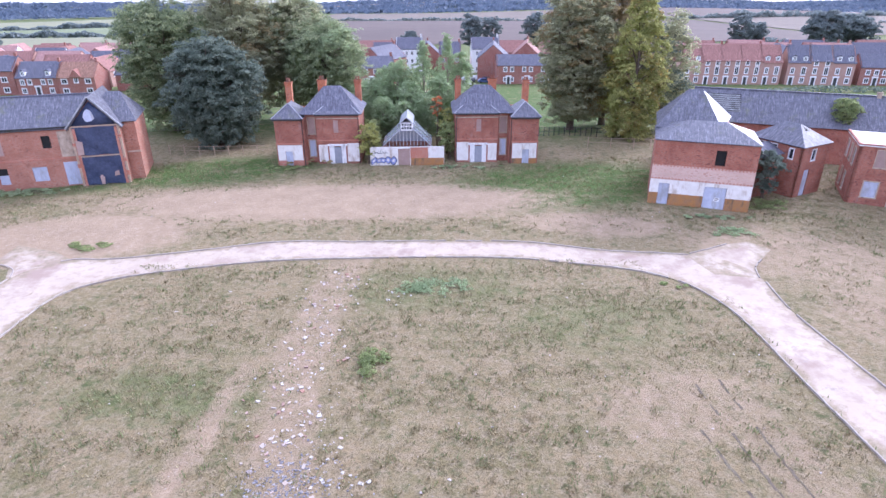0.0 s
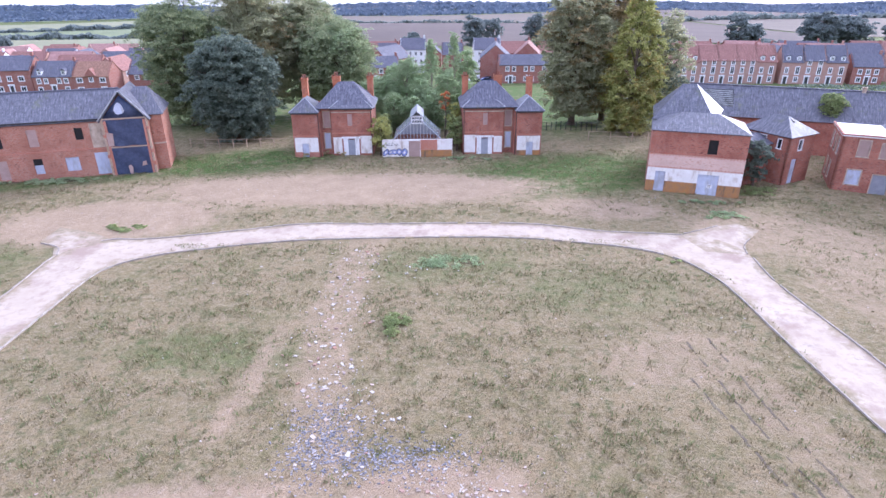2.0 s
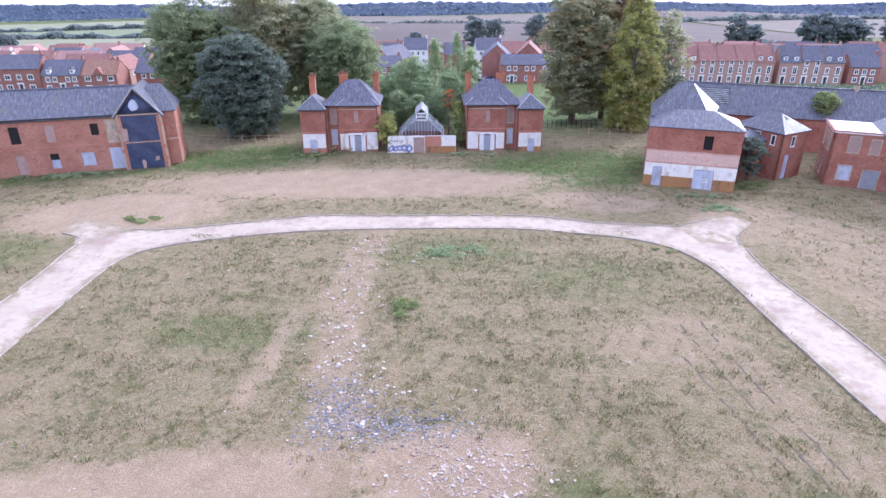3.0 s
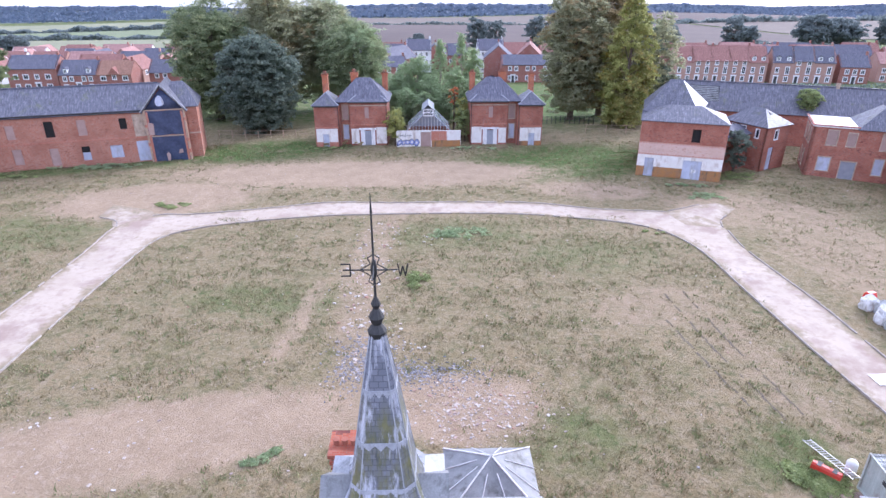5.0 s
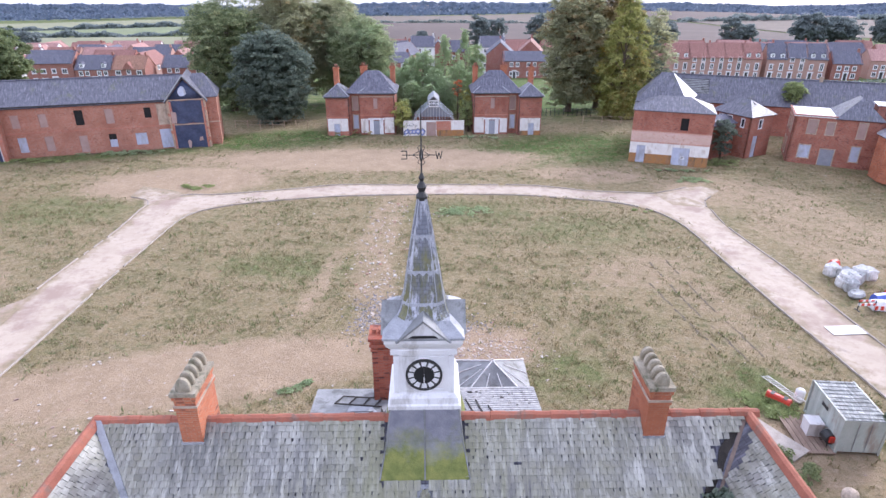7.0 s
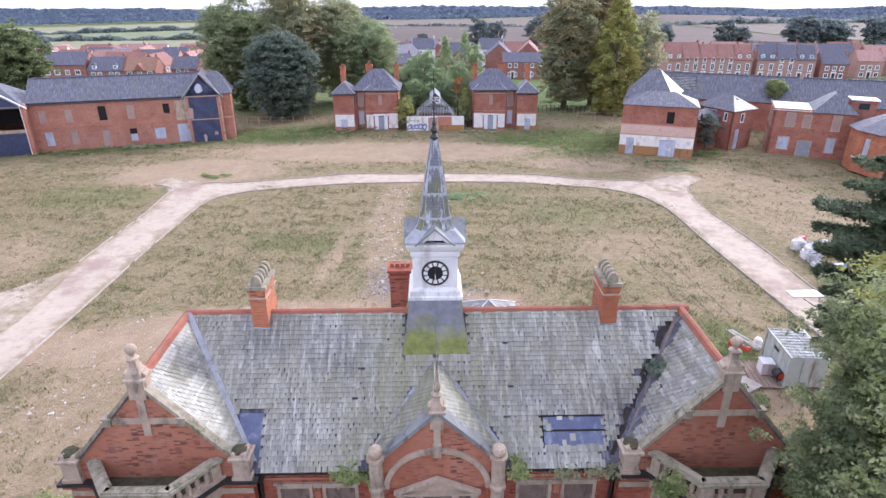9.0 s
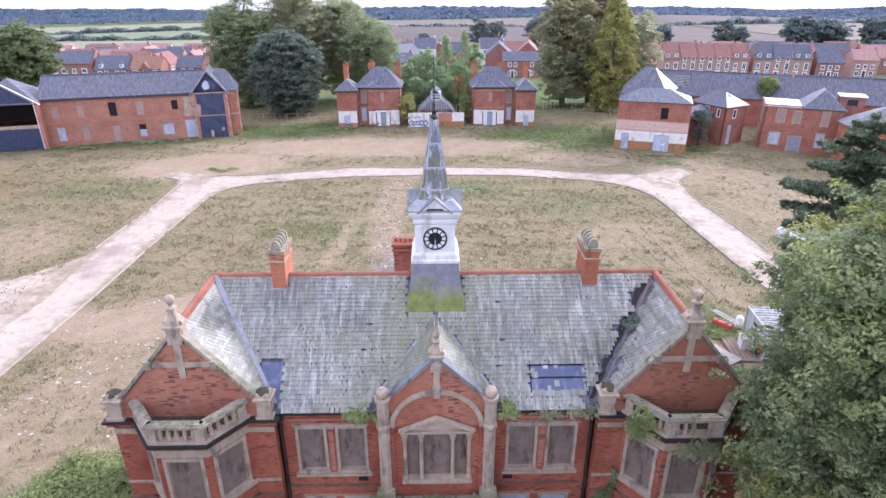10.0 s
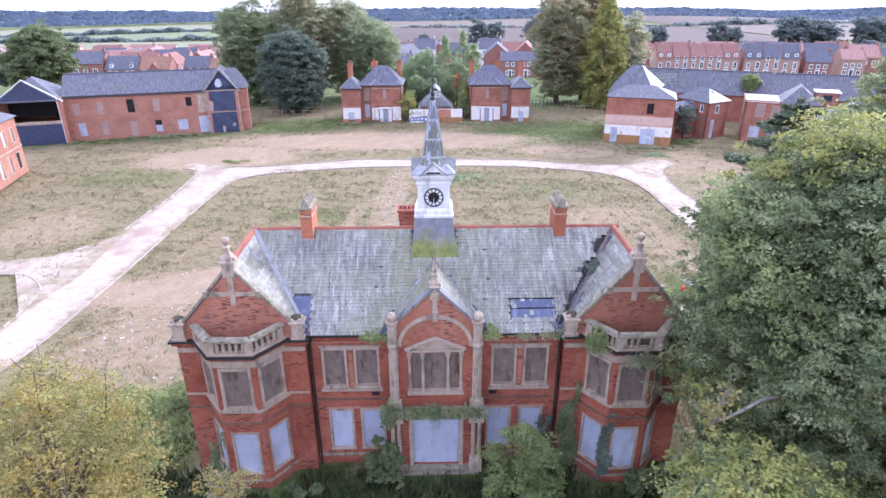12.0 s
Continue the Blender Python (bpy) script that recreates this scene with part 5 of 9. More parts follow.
# chimneys
for s in (-1, 1):
    x0, x1 = s * 6.74 - 0.30, s * 6.74 + 0.30
    m = MB().box(x0, x1, 6.94, 8.36, 12.2, 14.66)
    st = hp("chimney", m, ORANGE, None, "tall orange brick chimney stack")
    hp("band_course", MB().box(x0 - 0.035, x1 + 0.035, 6.905, 8.395, 14.24, 14.34), ORANGE, st)
    hp("corbel", MB().box(x0 - 0.04, x1 + 0.04, 6.90, 8.40, 14.60, 14.74), ORANGE, st)
    hp("chimney_cap", MB().box(x0 - 0.07, x1 + 0.07, 6.87, 8.45, 14.74, 14.86), STONE_MOSS, st)
    hp("band_course", MB().box(x0 - 0.045, x1 + 0.045, 6.895, 8.405, 14.345, 14.40), STONE, st)
    for k in range(5):
        y = 7.05 + k * 0.32
        pot = MB()
        prof = [(0.25, 14.86), (0.255, 15.02), (0.235, 15.14), (0.185, 15.26), (0.10, 15.345), (0.0, 15.375), (-0.10, 15.345), (-0.185, 15.26), (-0.235, 15.14), (-0.255, 15.02), (-0.25, 14.86)]
        pot.loft([[((x0 + x1) / 2 + u * g, yy, 14.86 + (z - 14.86) * g) for u, z in prof] for yy, g in ((y - 0.09, 0.72), (y - 0.065, 0.82), (y + 0.04, 0.82), (y + 0.065, 0.72))])
        hp("hooded_pot", pot, STONE_MOSS, st)
    hp("flashing", MB().box(x0 - 0.03, x1 + 0.03, 6.90, 6.938, 12.94, 13.1).slab([(x0 - 0.07, 6.64, 12.76), (x1 + 0.07, 6.64, 12.76), (x1 + 0.07, 6.93, 13.04), (x0 - 0.07, 6.93, 13.04)], 0.03), LEAD, st, "pale lead apron")
m = MB().box(-2.26, -1.26, 13.9, 14.8, 8.3, 12.0)
st = hp("chimney", m, BRICK, None, "square red brick chimney stack behind the ridge")
for grow, za, zb in ((0.08, 11.7, 11.84), (0.05, 11.48, 11.56), (0.12, 12.0, 12.13)):
    hp("band_course", MB().box(-2.26 - grow, -1.26 + grow, 13.9 - grow, 14.8 + grow, za, zb), BRICK, st)
for k in range(4):
    hp("chimney_pot", MB().lathe(-2.16 + k * 0.27, 14.3, [(0.10, 12.13), (0.09, 12.26), (0.11, 12.28), (0.11, 12.32)], 8), TERRACOTTA, st)

# lower rooms behind
m = MB().box(-4.4, 4.5, BACK, 14.6, 0.2, 8.2).box(1.6, 4.7, 14.6, 19.2, 0.2, 7.1)
rear = hp("rear_wing", m, BRICK, None, "lower brick rooms behind the tower")
hp("rear_roof", MB().slab([(-4.8, 11.9, 9.35), (0, 11.9, 9.35), (0, 14.9, 8.85), (-4.85, 14.9, 8.85)], 0.1), LEAD_OLD, rear, "patched grey lead roof")
hp("rear_roof", MB().slab([(0, 11.9, 8.95), (4.85, 11.9, 8.95), (4.87, 15.63, 8.26), (0, 15.63, 8.26)], 0.1), BLEACHED, rear, "whitened broken slate roof")
pyr = MB()
pk = (3.17, 17.75, 8.25)
cs = [(1.3, 15.7, 7.15), (5.0, 15.7, 7.15), (5.0, 19.4, 7.15), (1.3, 19.4, 7.15)]
for i in range(4):
    pyr.slab([cs[i], cs[(i + 1) % 4], pk], 0.08)
lantern = hp("rear_lantern_roof", pyr, LEAD_OLD, rear, "hipped lead and glass lantern roof")
for i in range(4):
    a, b = Vector(cs[i]), Vector(cs[(i + 1) % 4])
    for f in (0.0, 0.33, 0.67):
        q = a.lerp(b, f)
        e = Vector(pk).lerp(q, 0.02 if f == 0 else 0.3)
        hp("glazing_bar", MB().tube(q + Vector((0, 0, 0.03)), e + Vector((0, 0, 0.03)), 0.035 if f == 0 else 0.02, sides=5), WHITE, lantern)
cr = random.Random(5)
zr_ = lambda y: 8.95 - (y - 11.9) * 0.185 + 0.012
for k in range(19):
    y = 12.05 + k * 0.19
    hp("roof_strip", MB().slab([(0.05, y, zr_(y) + 0.035), (4.82, y, zr_(y) + 0.035), (4.82, y + 0.2, zr_(y + 0.2) + 0.012), (0.05, y + 0.2, zr_(y + 0.2) + 0.012)], 0.02), BLEACHED, rear, "row of whitened slates")
for k in range(26):
    x, y = cr.uniform(1.2, 4.4), cr.uniform(12.7, 15.2)
    w, d = cr.uniform(0.05, 0.22), cr.uniform(0.05, 0.16)
    hp("slate_gap", MB().slab([(x, y, zr_(y) + 0.045), (x + w, y + 0.03, zr_(y + 0.03) + 0.045), (x + w * 0.8, y + d, zr_(y + d) + 0.045), (x + 0.02, y + d, zr_(y + d) + 0.045)], 0.008), ROT, rear)
for x0, y0, x1, y1 in ((1.55, 13.2, 1.2, 14.35), (2.0, 13.1, 1.65, 14.5), (2.35, 13.2, 2.1, 14.4), (2.75, 13.3, 2.6, 13.9), (1.25, 12.6, 1.1, 13.4)):
    hp("slipped_batten", MB().tube((x0, y0, zr_(y0) + 0.06), (x1, y1, zr_(y1) + 0.06), 0.035, sides=4), ROT, rear, "dark slipped batten")
zl_ = lambda y: 9.35 - (y - 11.9) * 0.167
for x0, y0, x1, y1 in ((-3.9, 13.55, -1.9, 13.25), (-3.6, 14.15, -1.7, 13.9), (-3.9, 13.55, -3.6, 14.15), (-3.3, 13.46, -3.05, 14.07), (-2.7, 13.37, -2.45, 14.0), (-2.2, 13.3, -1.95, 13.93)):
    hp("frame_bar", MB().tube((x0, y0, zl_(y0) + 0.06), (x1, y1, zl_(y1) + 0.06), 0.03, sides=4), ROT, rear, "bar of a frame lying on the roof")
for k in range(16):
    x, y = cr.uniform(-3.4, -0.9), cr.uniform(12.0, 12.9)
    hp("roof_debris", MB().slab([(x, y, zl_(y) + 0.05), (x + cr.uniform(0.08, 0.3), y + cr.uniform(-0.1, 0.1), zl_(y) + 0.06), (x + cr.uniform(0.0, 0.2), y + cr.uniform(0.1, 0.4), zl_(y + 0.2) + 0.07)], 0.03), (ROT, LEAD, BLEACHED)[k % 3], rear)
for x, y, w, d in ((-3.3, 12.9, 1.1, 0.5), (-1.6, 13.5, 0.5, 0.4)):
    hp("lead_patch", MB().slab([(x, y, 9.39 - (y - 11.9) * 0.167), (x + w, y + 0.1, 9.37 - (y - 11.9) * 0.167), (x + w - 0.1, y + d, 9.38 - (y + d - 11.9) * 0.167), (x + 0.06, y + d - 0.05, 9.39 - (y + d - 11.9) * 0.167)], 0.02), LEAD, rear)

# patches and growth on the roof
def on_main(x, y, lift=0.05):
    return (x, y, EAVE + (y - 3.15) * MSLOPE + lift)


def patch(name, x0, x1, y0, y1, mat, label, lift=0.085):
    hp(name, MB().slab([on_main(x0, y0, lift), on_main(x1, y0, lift), on_main(x1, y1, lift), on_main(x0, y1, lift)], 0.03), mat, roof, label)


BLUEFELT = plain("blue roofing felt", (0.085, 0.10, 0.19), (0.13, 0.15, 0.24), 2.0, 0.5, 0.01, stain=(0.26, 0.28, 0.36))
patch("roof_patch", 3.85, 6.15, 3.55, 4.38, BLUEFELT, "blue felt patch where slates are gone")
for a in (3.83, 6.13):
    patch("patch_batten", a, a + 0.06, 3.5, 4.43, DARK, "dark batten", 0.1)
for y in (3.5, 4.0, 4.4):
    patch("patch_batten", 3.83, 6.19, y, y + 0.05, DARK, "dark batten", 0.104)
patch("roof_patch", -7.2, -6.3, 3.4, 4.6, BLUEFELT, "blue felt patch beside the wing")

# ---- the other hospital buildings ----
def panels(fc, holes, parent, mats, label="", inset=0.12, trim=None):
    """Boards set in a wall's openings."""
    for i, h in enumerate(holes):
        mt = mats[i % len(mats)]
        part("window_board", fc.box(MB(), h[0], h[1], inset, inset + 0.05, h[2], h[3]), mt, parent, label)
        if trim:
            part("window_surround", fc.surround(MB(), *h, wide=0.1, proud=0.03), trim, parent)


def chimney(parent, x, y, z0, z1, w=0.9, d=0.9, pots=2, mat=ORANGE):
    st = part("chimney", MB().box(x - w / 2, x + w / 2, y - d / 2, y + d / 2, z0, z1).box(x - w / 2 - 0.07, x + w / 2 + 0.07, y - d / 2 - 0.07, y + d / 2 + 0.07, z1 - 0.35, z1 - 0.2)
              .box(x - w / 2 - 0.09, x + w / 2 + 0.09, y - d / 2 - 0.09, y + d / 2 + 0.09, z1 - 0.1, z1), mat, parent)
    for k in range(pots):
        u = (k - (pots - 1) / 2) * 0.34
        part("chimney_pot", MB().lathe(x + u, y, [(0.13, z1), (0.11, z1 + 0.45), (0.14, z1 + 0.5)], 8), TERRACOTTA, st)


def lodge(cx, s, label):
    """A two-storey lodge; s = 1 has its low wing on the right."""
    ob = thing("lodge", label, "house", (cx, 101.5, 0.3), group="twin lodges")
    X = lambda a, b: (a, b) if s > 0 else (-b, -a)
    q = lambda a: s * a
    # local x: 0 at the middle, main body -5.9..2.0, low wing 2.0..5.9, front at y -3.3 / -4.3
    def fx(a, b, y):
        x0, x1 = X(a, b)
        return Face((x0, y), (x1, y)), (lambda u0, u1: (u0 - a, u1 - a) if s > 0 else (b - u1, b - u0))
    fc, cv = fx(-5.9, 0.2, -3.3)
    up = [(*cv(-2.9, -2.2), 4.6, 6.4)]
    low = [(*cv(-3.8, -1.4), 0.0, 2.7)]
    w = part("front_wall", fc.wall(MB(), 0, 7.3, 0.35, up + low), BRICK_OUT, ob)
    panels(fc, up, ob, [SHEET_WARM], "boarded upper window")
    part("door", fc.box(MB(), low[0][0] + 0.7, low[0][0] + 1.75, 0.1, 0.16, 0, 2.5), SHEET_DARK, ob, "grey steel security door")
    part("door_panel", fc.box(fc.box(MB(), low[0][0], low[0][0] + 0.7, 0.05, 0.1, 0, 2.7), low[0][0] + 1.75, low[0][1], 0.05, 0.1, 0, 2.7), WHITE, ob)
    part("porch_lintel", fc.box(MB(), low[0][0] - 0.2, low[0][1] + 0.2, -0.1, 0.02, 2.7, 3.0), WHITE, ob)
    a, b = cv(-5.8, -4.0)
    part("render_panel", fc.box(MB(), a, b, -0.04, -0.003, 0.4, 3.1), RENDER, ob, "whitewashed lower wall")
    a, b = cv(-1.2, 0.1)
    part("render_panel", fc.box(MB(), a, b, -0.04, -0.003, 0.4, 2.9), RENDER, ob, "whitewashed lower wall")
    part("band_course", fc.box(MB(), 0, fc.w, -0.06, -0.002, 3.45, 3.6), BRICK_PALE, ob)
    part("band_course", fc.box(MB(), 0, fc.w, -0.06, -0.002, 6.6, 6.75), STONE, ob)
    fc2, cv2 = fx(0.2, 2.1, -2.6)
    h2 = [(*cv2(0.55, 1.5), 4.3, 6.6), (*cv2(0.6, 1.5), 1.0, 3.4)]
    part("front_wall", fc2.wall(MB(), 0, 7.3, 0.35, h2), BRICK_OUT, ob)
    panels(fc2, h2, ob, [SHEET_WARM, SHEET], "boarded window", trim=STONE)
    fc3, cv3 = fx(2.1, 5.9, -4.2)
    h3 = [(*cv3(3.7, 4.7), 0.0, 2.2)]
    part("wing_wall", fc3.wall(MB(), 0, 6.85, 0.35, h3), BRICK_OUT, ob)
    panels(fc3, h3, ob, [SHEET], "steel sheet over the doorway")
    part("render_panel", fc3.box(fc3.box(fc3.box(MB(), 0.15, fc3.w - 0.15, -0.04, -0.003, 2.2, 3.1), 0.15, h3[0][0], -0.04, -0.003, 0.9, 2.2), h3[0][1], fc3.w - 0.15, -0.04, -0.003, 0.9, 2.2), RENDER, ob, "whitewashed lower wall")
    for a, b in ((0.15, h3[0][0]), (h3[0][1], fc3.w - 0.15)):
        part("render_base", fc3.box(MB(), a, b, -0.045, -0.003, 0, 0.9), OCHRE if s > 0 else BRICK_PALE, ob)
    part("wing_cornice", fc3.box(MB(), -0.05, fc3.w + 0.05, -0.08, -0.002, 3.2, 3.4), BRICK_PALE, ob)
    for x, y0, y1, h in ((-5.9, -3.3, 4.2, 7.3), (5.9, -4.2, 1.2, 6.85), (2.1, -4.2, -2.6, 6.85), (0.2, -3.3, -2.6, 7.3)):
        xx = q(x)
        part("side_wall", MB().box(min(xx, xx - 0.3 * np.sign(xx)), max(xx, xx - 0.3 * np.sign(xx)), y0 + 0.35, y1, 0, h), BRICK_OUT, ob)
    part("back_wall", MB().box(-5.6, 5.6, 3.85, 4.2, 0, 7.0), BRICK_OUT, ob)
    a, b = X(-6.0, 2.2)
    m = hip(MB(), a, b, -3.2, 4.2, 7.3, 10.6, 0.35, 3.3)
    part("roof", m, SLATE_DARK, ob)
    a, b = X(-5.8, 0.1)
    fr = MB()
    mid = (a + b) / 2
    for pts in ([(a - 0.3, -3.65, 7.3), (mid, -3.65 + 3.3, 9.5), (mid, 0, 9.5), (a - 0.3, 0, 7.3)], [(b + 0.3, -3.65, 7.3), (mid, -0.35, 9.5), (mid, 0, 9.5), (b + 0.3, 0, 7.3)], [(a - 0.3, -3.65, 7.3), (b + 0.3, -3.65, 7.3), (mid, -0.35, 9.5)]):
        fr.slab(pts, 0.1)
    part("front_roof", fr, SLATE, ob)
    a, b = X(2.1, 5.9)
    part("wing_roof", hip(MB(), a, b, -4.2, 1.2, 6.85, 8.7, 0.3, 1.95, "y"), SLATE, ob)
    chimney(ob, q(-5.3), 3.2, 6.5, 11.0)
    chimney(ob, q(-0.4), 0.9, 9.0, 11.4, 1.15)
    chimney(ob, q(4.6), 1.6, 6.0, 11.0)
    for x in (-5.75, 2.0):
        part("downpipe", MB().tube((q(x), -3.36 if x < 0 else -4.28, 0.1), (q(x), -3.36 if x < 0 else -4.28, 6.9), 0.05, sides=6), IRON, ob)
    for fc_, ze in ((fc, 7.3), (fc2, 7.3), (fc3, 6.85)):
        part("gutter", fc_.box(MB(), -0.1, fc_.w + 0.1, -0.42, -0.26, ze - 0.2, ze - 0.06), IRON, ob)
    a, b = X(2.1, 5.9)
    m2 = (a + b) / 2
    for x0 in (a - 0.3, b + 0.3):
        part("hip_roll", MB().tube((x0, -4.5, 6.9), (m2, -2.55, 8.74), 0.07, sides=5), LEAD_PALE, ob, "pale lead hip")
    a, b = X(-5.8, 0.1)
    m2 = (a + b) / 2
    for x0 in (a - 0.3, b + 0.3):
        part("hip_roll", MB().tube((x0, -3.65, 7.34), (m2, -0.35, 9.54), 0.07, sides=5), LEAD, ob)
    return ob


lodge(-12.0, -1, "red brick lodge with slate hips and boarded windows, ivy beside it")
lodge(13.5, 1, "red brick lodge with slate hips and whitewashed ground floor")

# glasshouse between the lodges
gh = thing("glasshouse", "ruined glasshouse behind a graffitied white wall", "glasshouse", (0.65, 97.0, 0.3))
fw = Face((-5.3, 0), (5.3, 0))
part("front_wall", fw.wall(MB(), 0, 2.75, 0.3, [(4.0, 5.7, 0, 2.5)]), RENDER, gh, "white rendered wall, stained ochre at its foot")
part("render_base", fw.box(MB(), 5.8, 10.55, -0.03, -0.002, 0.05, 1.15), OCHRE, gh)
part("pink_panel", fw.box(MB(), 5.75, 8.3, -0.025, -0.002, 1.15, 2.7), BRICK_PALE, gh)
part("gate", fw.box(MB(), 4.0, 5.7, 0.15, 0.2, 0, 2.4), SHEET_WARM, gh, "rusty boarded gate")
BLUE = plain("blue spray paint", (0.20, 0.24, 0.50), (0.28, 0.32, 0.60), 2.0, 0.6, 0.001)
INK = plain("black spray paint", (0.03, 0.03, 0.035), (0.06, 0.06, 0.06), 2.0, 0.6, 0.001)
gr_ = random.Random(3)
for k in range(5):
    x = 0.55 + k * 0.68 + gr_.uniform(-0.08, 0.08)
    wz, wd = 0.78 + gr_.uniform(-0.1, 0.1), gr_.uniform(0.7, 1.0)
    for r0, r1, mt, d in ((0.44, 0.56, INK, 0.006), (0.22, 0.46, BLUE, 0.010)):
        ring = []
        for i in range(15):
            t = 2 * math.pi * i / 14
            ring.append([fw.at(x + r * wd * math.cos(t) + 0.25 * r * math.sin(t), dd, wz + r * (0.95 + 0.3 * math.sin(2 * t + k)) * math.sin(t)) for r, dd in ((r0, -d - 0.004), (r1, -d - 0.004), (r1, -0.003), (r0, -0.003))])
        part("spray_mark", MB().loft(ring, cap=False), mt, gh)
for k in range(5):
    part("spray_mark", MB().tube(fw.at(0.55 + 0.42 * k, -0.008, 1.75 + 0.1 * (k % 2)), fw.at(0.82 + 0.36 * k, -0.008, 2.1 + 0.12 * (k % 3)), 0.04, sides=4), INK, gh)
    part("spray_mark", MB().tube(fw.at(0.5 + 0.42 * k, -0.008, 2.15 - 0.1 * (k % 3)), fw.at(0.85 + 0.42 * k, -0.008, 1.85), 0.035, sides=4), INK, gh)
apex, gz = 5.9, 2.75
for y in (0.6, 2.6, 4.6, 6.6):
    for s in (-1, 1):
        part("rafter", MB().tube((s * 3.5, y, gz), (0, y, apex), 0.06, sides=4), LEAD, gh)
for s in (-1, 1):
    for k in range(7):
        f = k / 7
        part("glazing_bar", MB().tube((s * 3.5 * (1 - f), 0.6, gz + (apex - gz) * f), (s * 3.5 * (1 - f), 6.6, gz + (apex - gz) * f), 0.03, sides=4), LEAD, gh)


def clear_build(t, p):
    p.inputs["Base Color"].default_value = (0.62, 0.68, 0.72, 1)
    p.inputs["Roughness"].default_value = 0.3
    p.inputs["Alpha"].default_value = 0.28


CLOUDY = material("dirty horticultural glass", clear_build)
for s in (-1, 1):
    part("roof_pane", MB().slab([(s * 3.5, 0.6, gz + 0.05), (0, 0.6, apex + 0.05), (0, 6.6, apex + 0.05), (s * 3.5, 6.6, gz + 0.05)], 0.012), CLOUDY, gh, "dirty glass")
    part("barge_board", MB().slab([(s * 3.7, 0.45, gz - 0.1), (0, 0.45, apex + 0.14), (0, 0.65, apex + 0.14), (s * 3.7, 0.65, gz - 0.1)], 0.1), LEAD, gh)
for k in range(13):
    x = -3.0 + 0.5 * k
    part("glazing_bar", MB().box(x - 0.03, x + 0.03, 0.57, 0.63, gz, gz + (apex - gz) * (1 - abs(x) / 3.5) - 0.05), WHITE, gh)
# added grey backing that makes the inside look dim behind the bars
part("interior_back", MB().loft([[(u, y, z) for u, z in ((-3.4, gz), (3.4, gz), (0, apex - 0.2))] for y in (3.4, 3.5)]), SHEET_DARK, gh, "grey backing panel for the dim interior")
lan = MB().box(-0.85, 0.85, 0.5, 6.0, 5.0, 6.15)
ln = part("lantern", lan, WHITE, gh, "white ridge lantern")
part("lantern_roof", gable(MB(), -0.85, 0.85, 0.5, 6.0, 6.15, 6.9, 0.15, 0.15, "y", 0.06), LEAD, ln)
for k in range(4):
    for z in (5.2, 5.68):
        part("pane", MB().box(-0.7 + 0.37 * k, -0.42 + 0.37 * k, 0.49, 0.497, z, z + 0.32), PANE, ln)
part("side_wall", MB().box(-3.5, -3.2, 0.6, 6.6, 0, gz).box(3.2, 3.5, 0.6, 6.6, 0, gz).box(-3.5, 3.5, 6.4, 6.7, 0, gz), BRICK_OUT, gh)

# hall with the white band
hall = thing("hall", "red brick hall with a white painted band and hipped slate roofs", "building", (29.9, 80.4, 0.3), -19.4)
fh = Face((0, 0), (11.0, 0))
hw = [(6.6, 7.7, 5.2, 7.0)]
hd = [(1.0, 2.2, 0, 2.7), (6.0, 8.4, 0, 2.7)]
part("front_wall", fh.wall(MB(), 0, 7.85, 0.4, hw + hd), BRICK_OUT, hall)
part("broken_window", fh.box(MB(), 6.6, 7.7, 0.3, 0.36, 5.2, 7.0), DARK, hall, "empty black window opening")
part("door", fh.box(MB(), 1.0, 2.2, 0.1, 0.16, 0, 2.7), SHEET, hall, "pale steel door sheet")
part("door", fh.box(MB(), 6.0, 8.4, 0.1, 0.16, 0, 2.7), SHEET, hall, "wide pale steel door")
part("notice", fh.box(MB(), 7.2, 7.8, 0.08, 0.098, 1.0, 1.45), WHITE, hall, "small white notice")
part("notice_bar", fh.box(fh.box(MB(), 7.27, 7.7, 0.07, 0.078, 1.28, 1.36), 7.27, 7.6, 0.07, 0.078, 1.1, 1.16), INK, hall)
bw = MB()
for u0, u1 in ((0, 1.0), (2.2, 6.0), (8.4, 11.0)):
    fh.box(bw, u0, u1, -0.05, -0.002, 1.5, 2.7)
fh.box(bw, 0, 11.0, -0.05, -0.002, 2.7, 3.15)
part("white_band", bw, RENDER, hall, "peeling white painted band")
for u0, u1 in ((0, 1.0), (2.2, 6.0), (8.4, 11.0)):
    part("ochre_band", fh.box(MB(), u0, u1, -0.055, -0.002, 0, 1.5), OCHRE, hall, "rust-stained base")
part("pale_band", fh.box(MB(), 0, 11.0, -0.04, -0.002, 3.15, 4.9), brickwork("bleached brick", (0.60, 0.40, 0.33), (0.66, 0.47, 0.40), (0.6, 0.5, 0.45), (0.45, 0.25, 0.2), soot=0.15), hall, "bleached brick where a roof stood")
dn = MB()
for k in range(30):
    fh.box(dn, 0.1 + k * 0.366, 0.28 + k * 0.366, -0.08, -0.041, 4.75, 4.95)
    fh.box(dn, 0.1 + k * 0.366, 0.28 + k * 0.366, -0.08, -0.041, 3.2, 3.35)
tagged(part("dentils", dn, BRICK_PALE, hall), kind="stuff")
part("side_wall", MB().box(0, 0.4, 0.4, 7.2, 0, 7.85).box(10.6, 11.0, 0.4, 7.2, 0, 7.85).box(0.4, 10.6, 6.8, 7.2, 0, 7.85), BRICK_OUT, hall)
part("roof", hip(MB(), 0, 11.0, 0, 7.2, 7.85, 9.5, 0.15, 3.6), SLATE, hall)
part("tall_block_wall", MB().box(0.3, 8.6, 5.2, 13.5, 0, 8.2), BRICK_OUT, hall)
tall = MB()
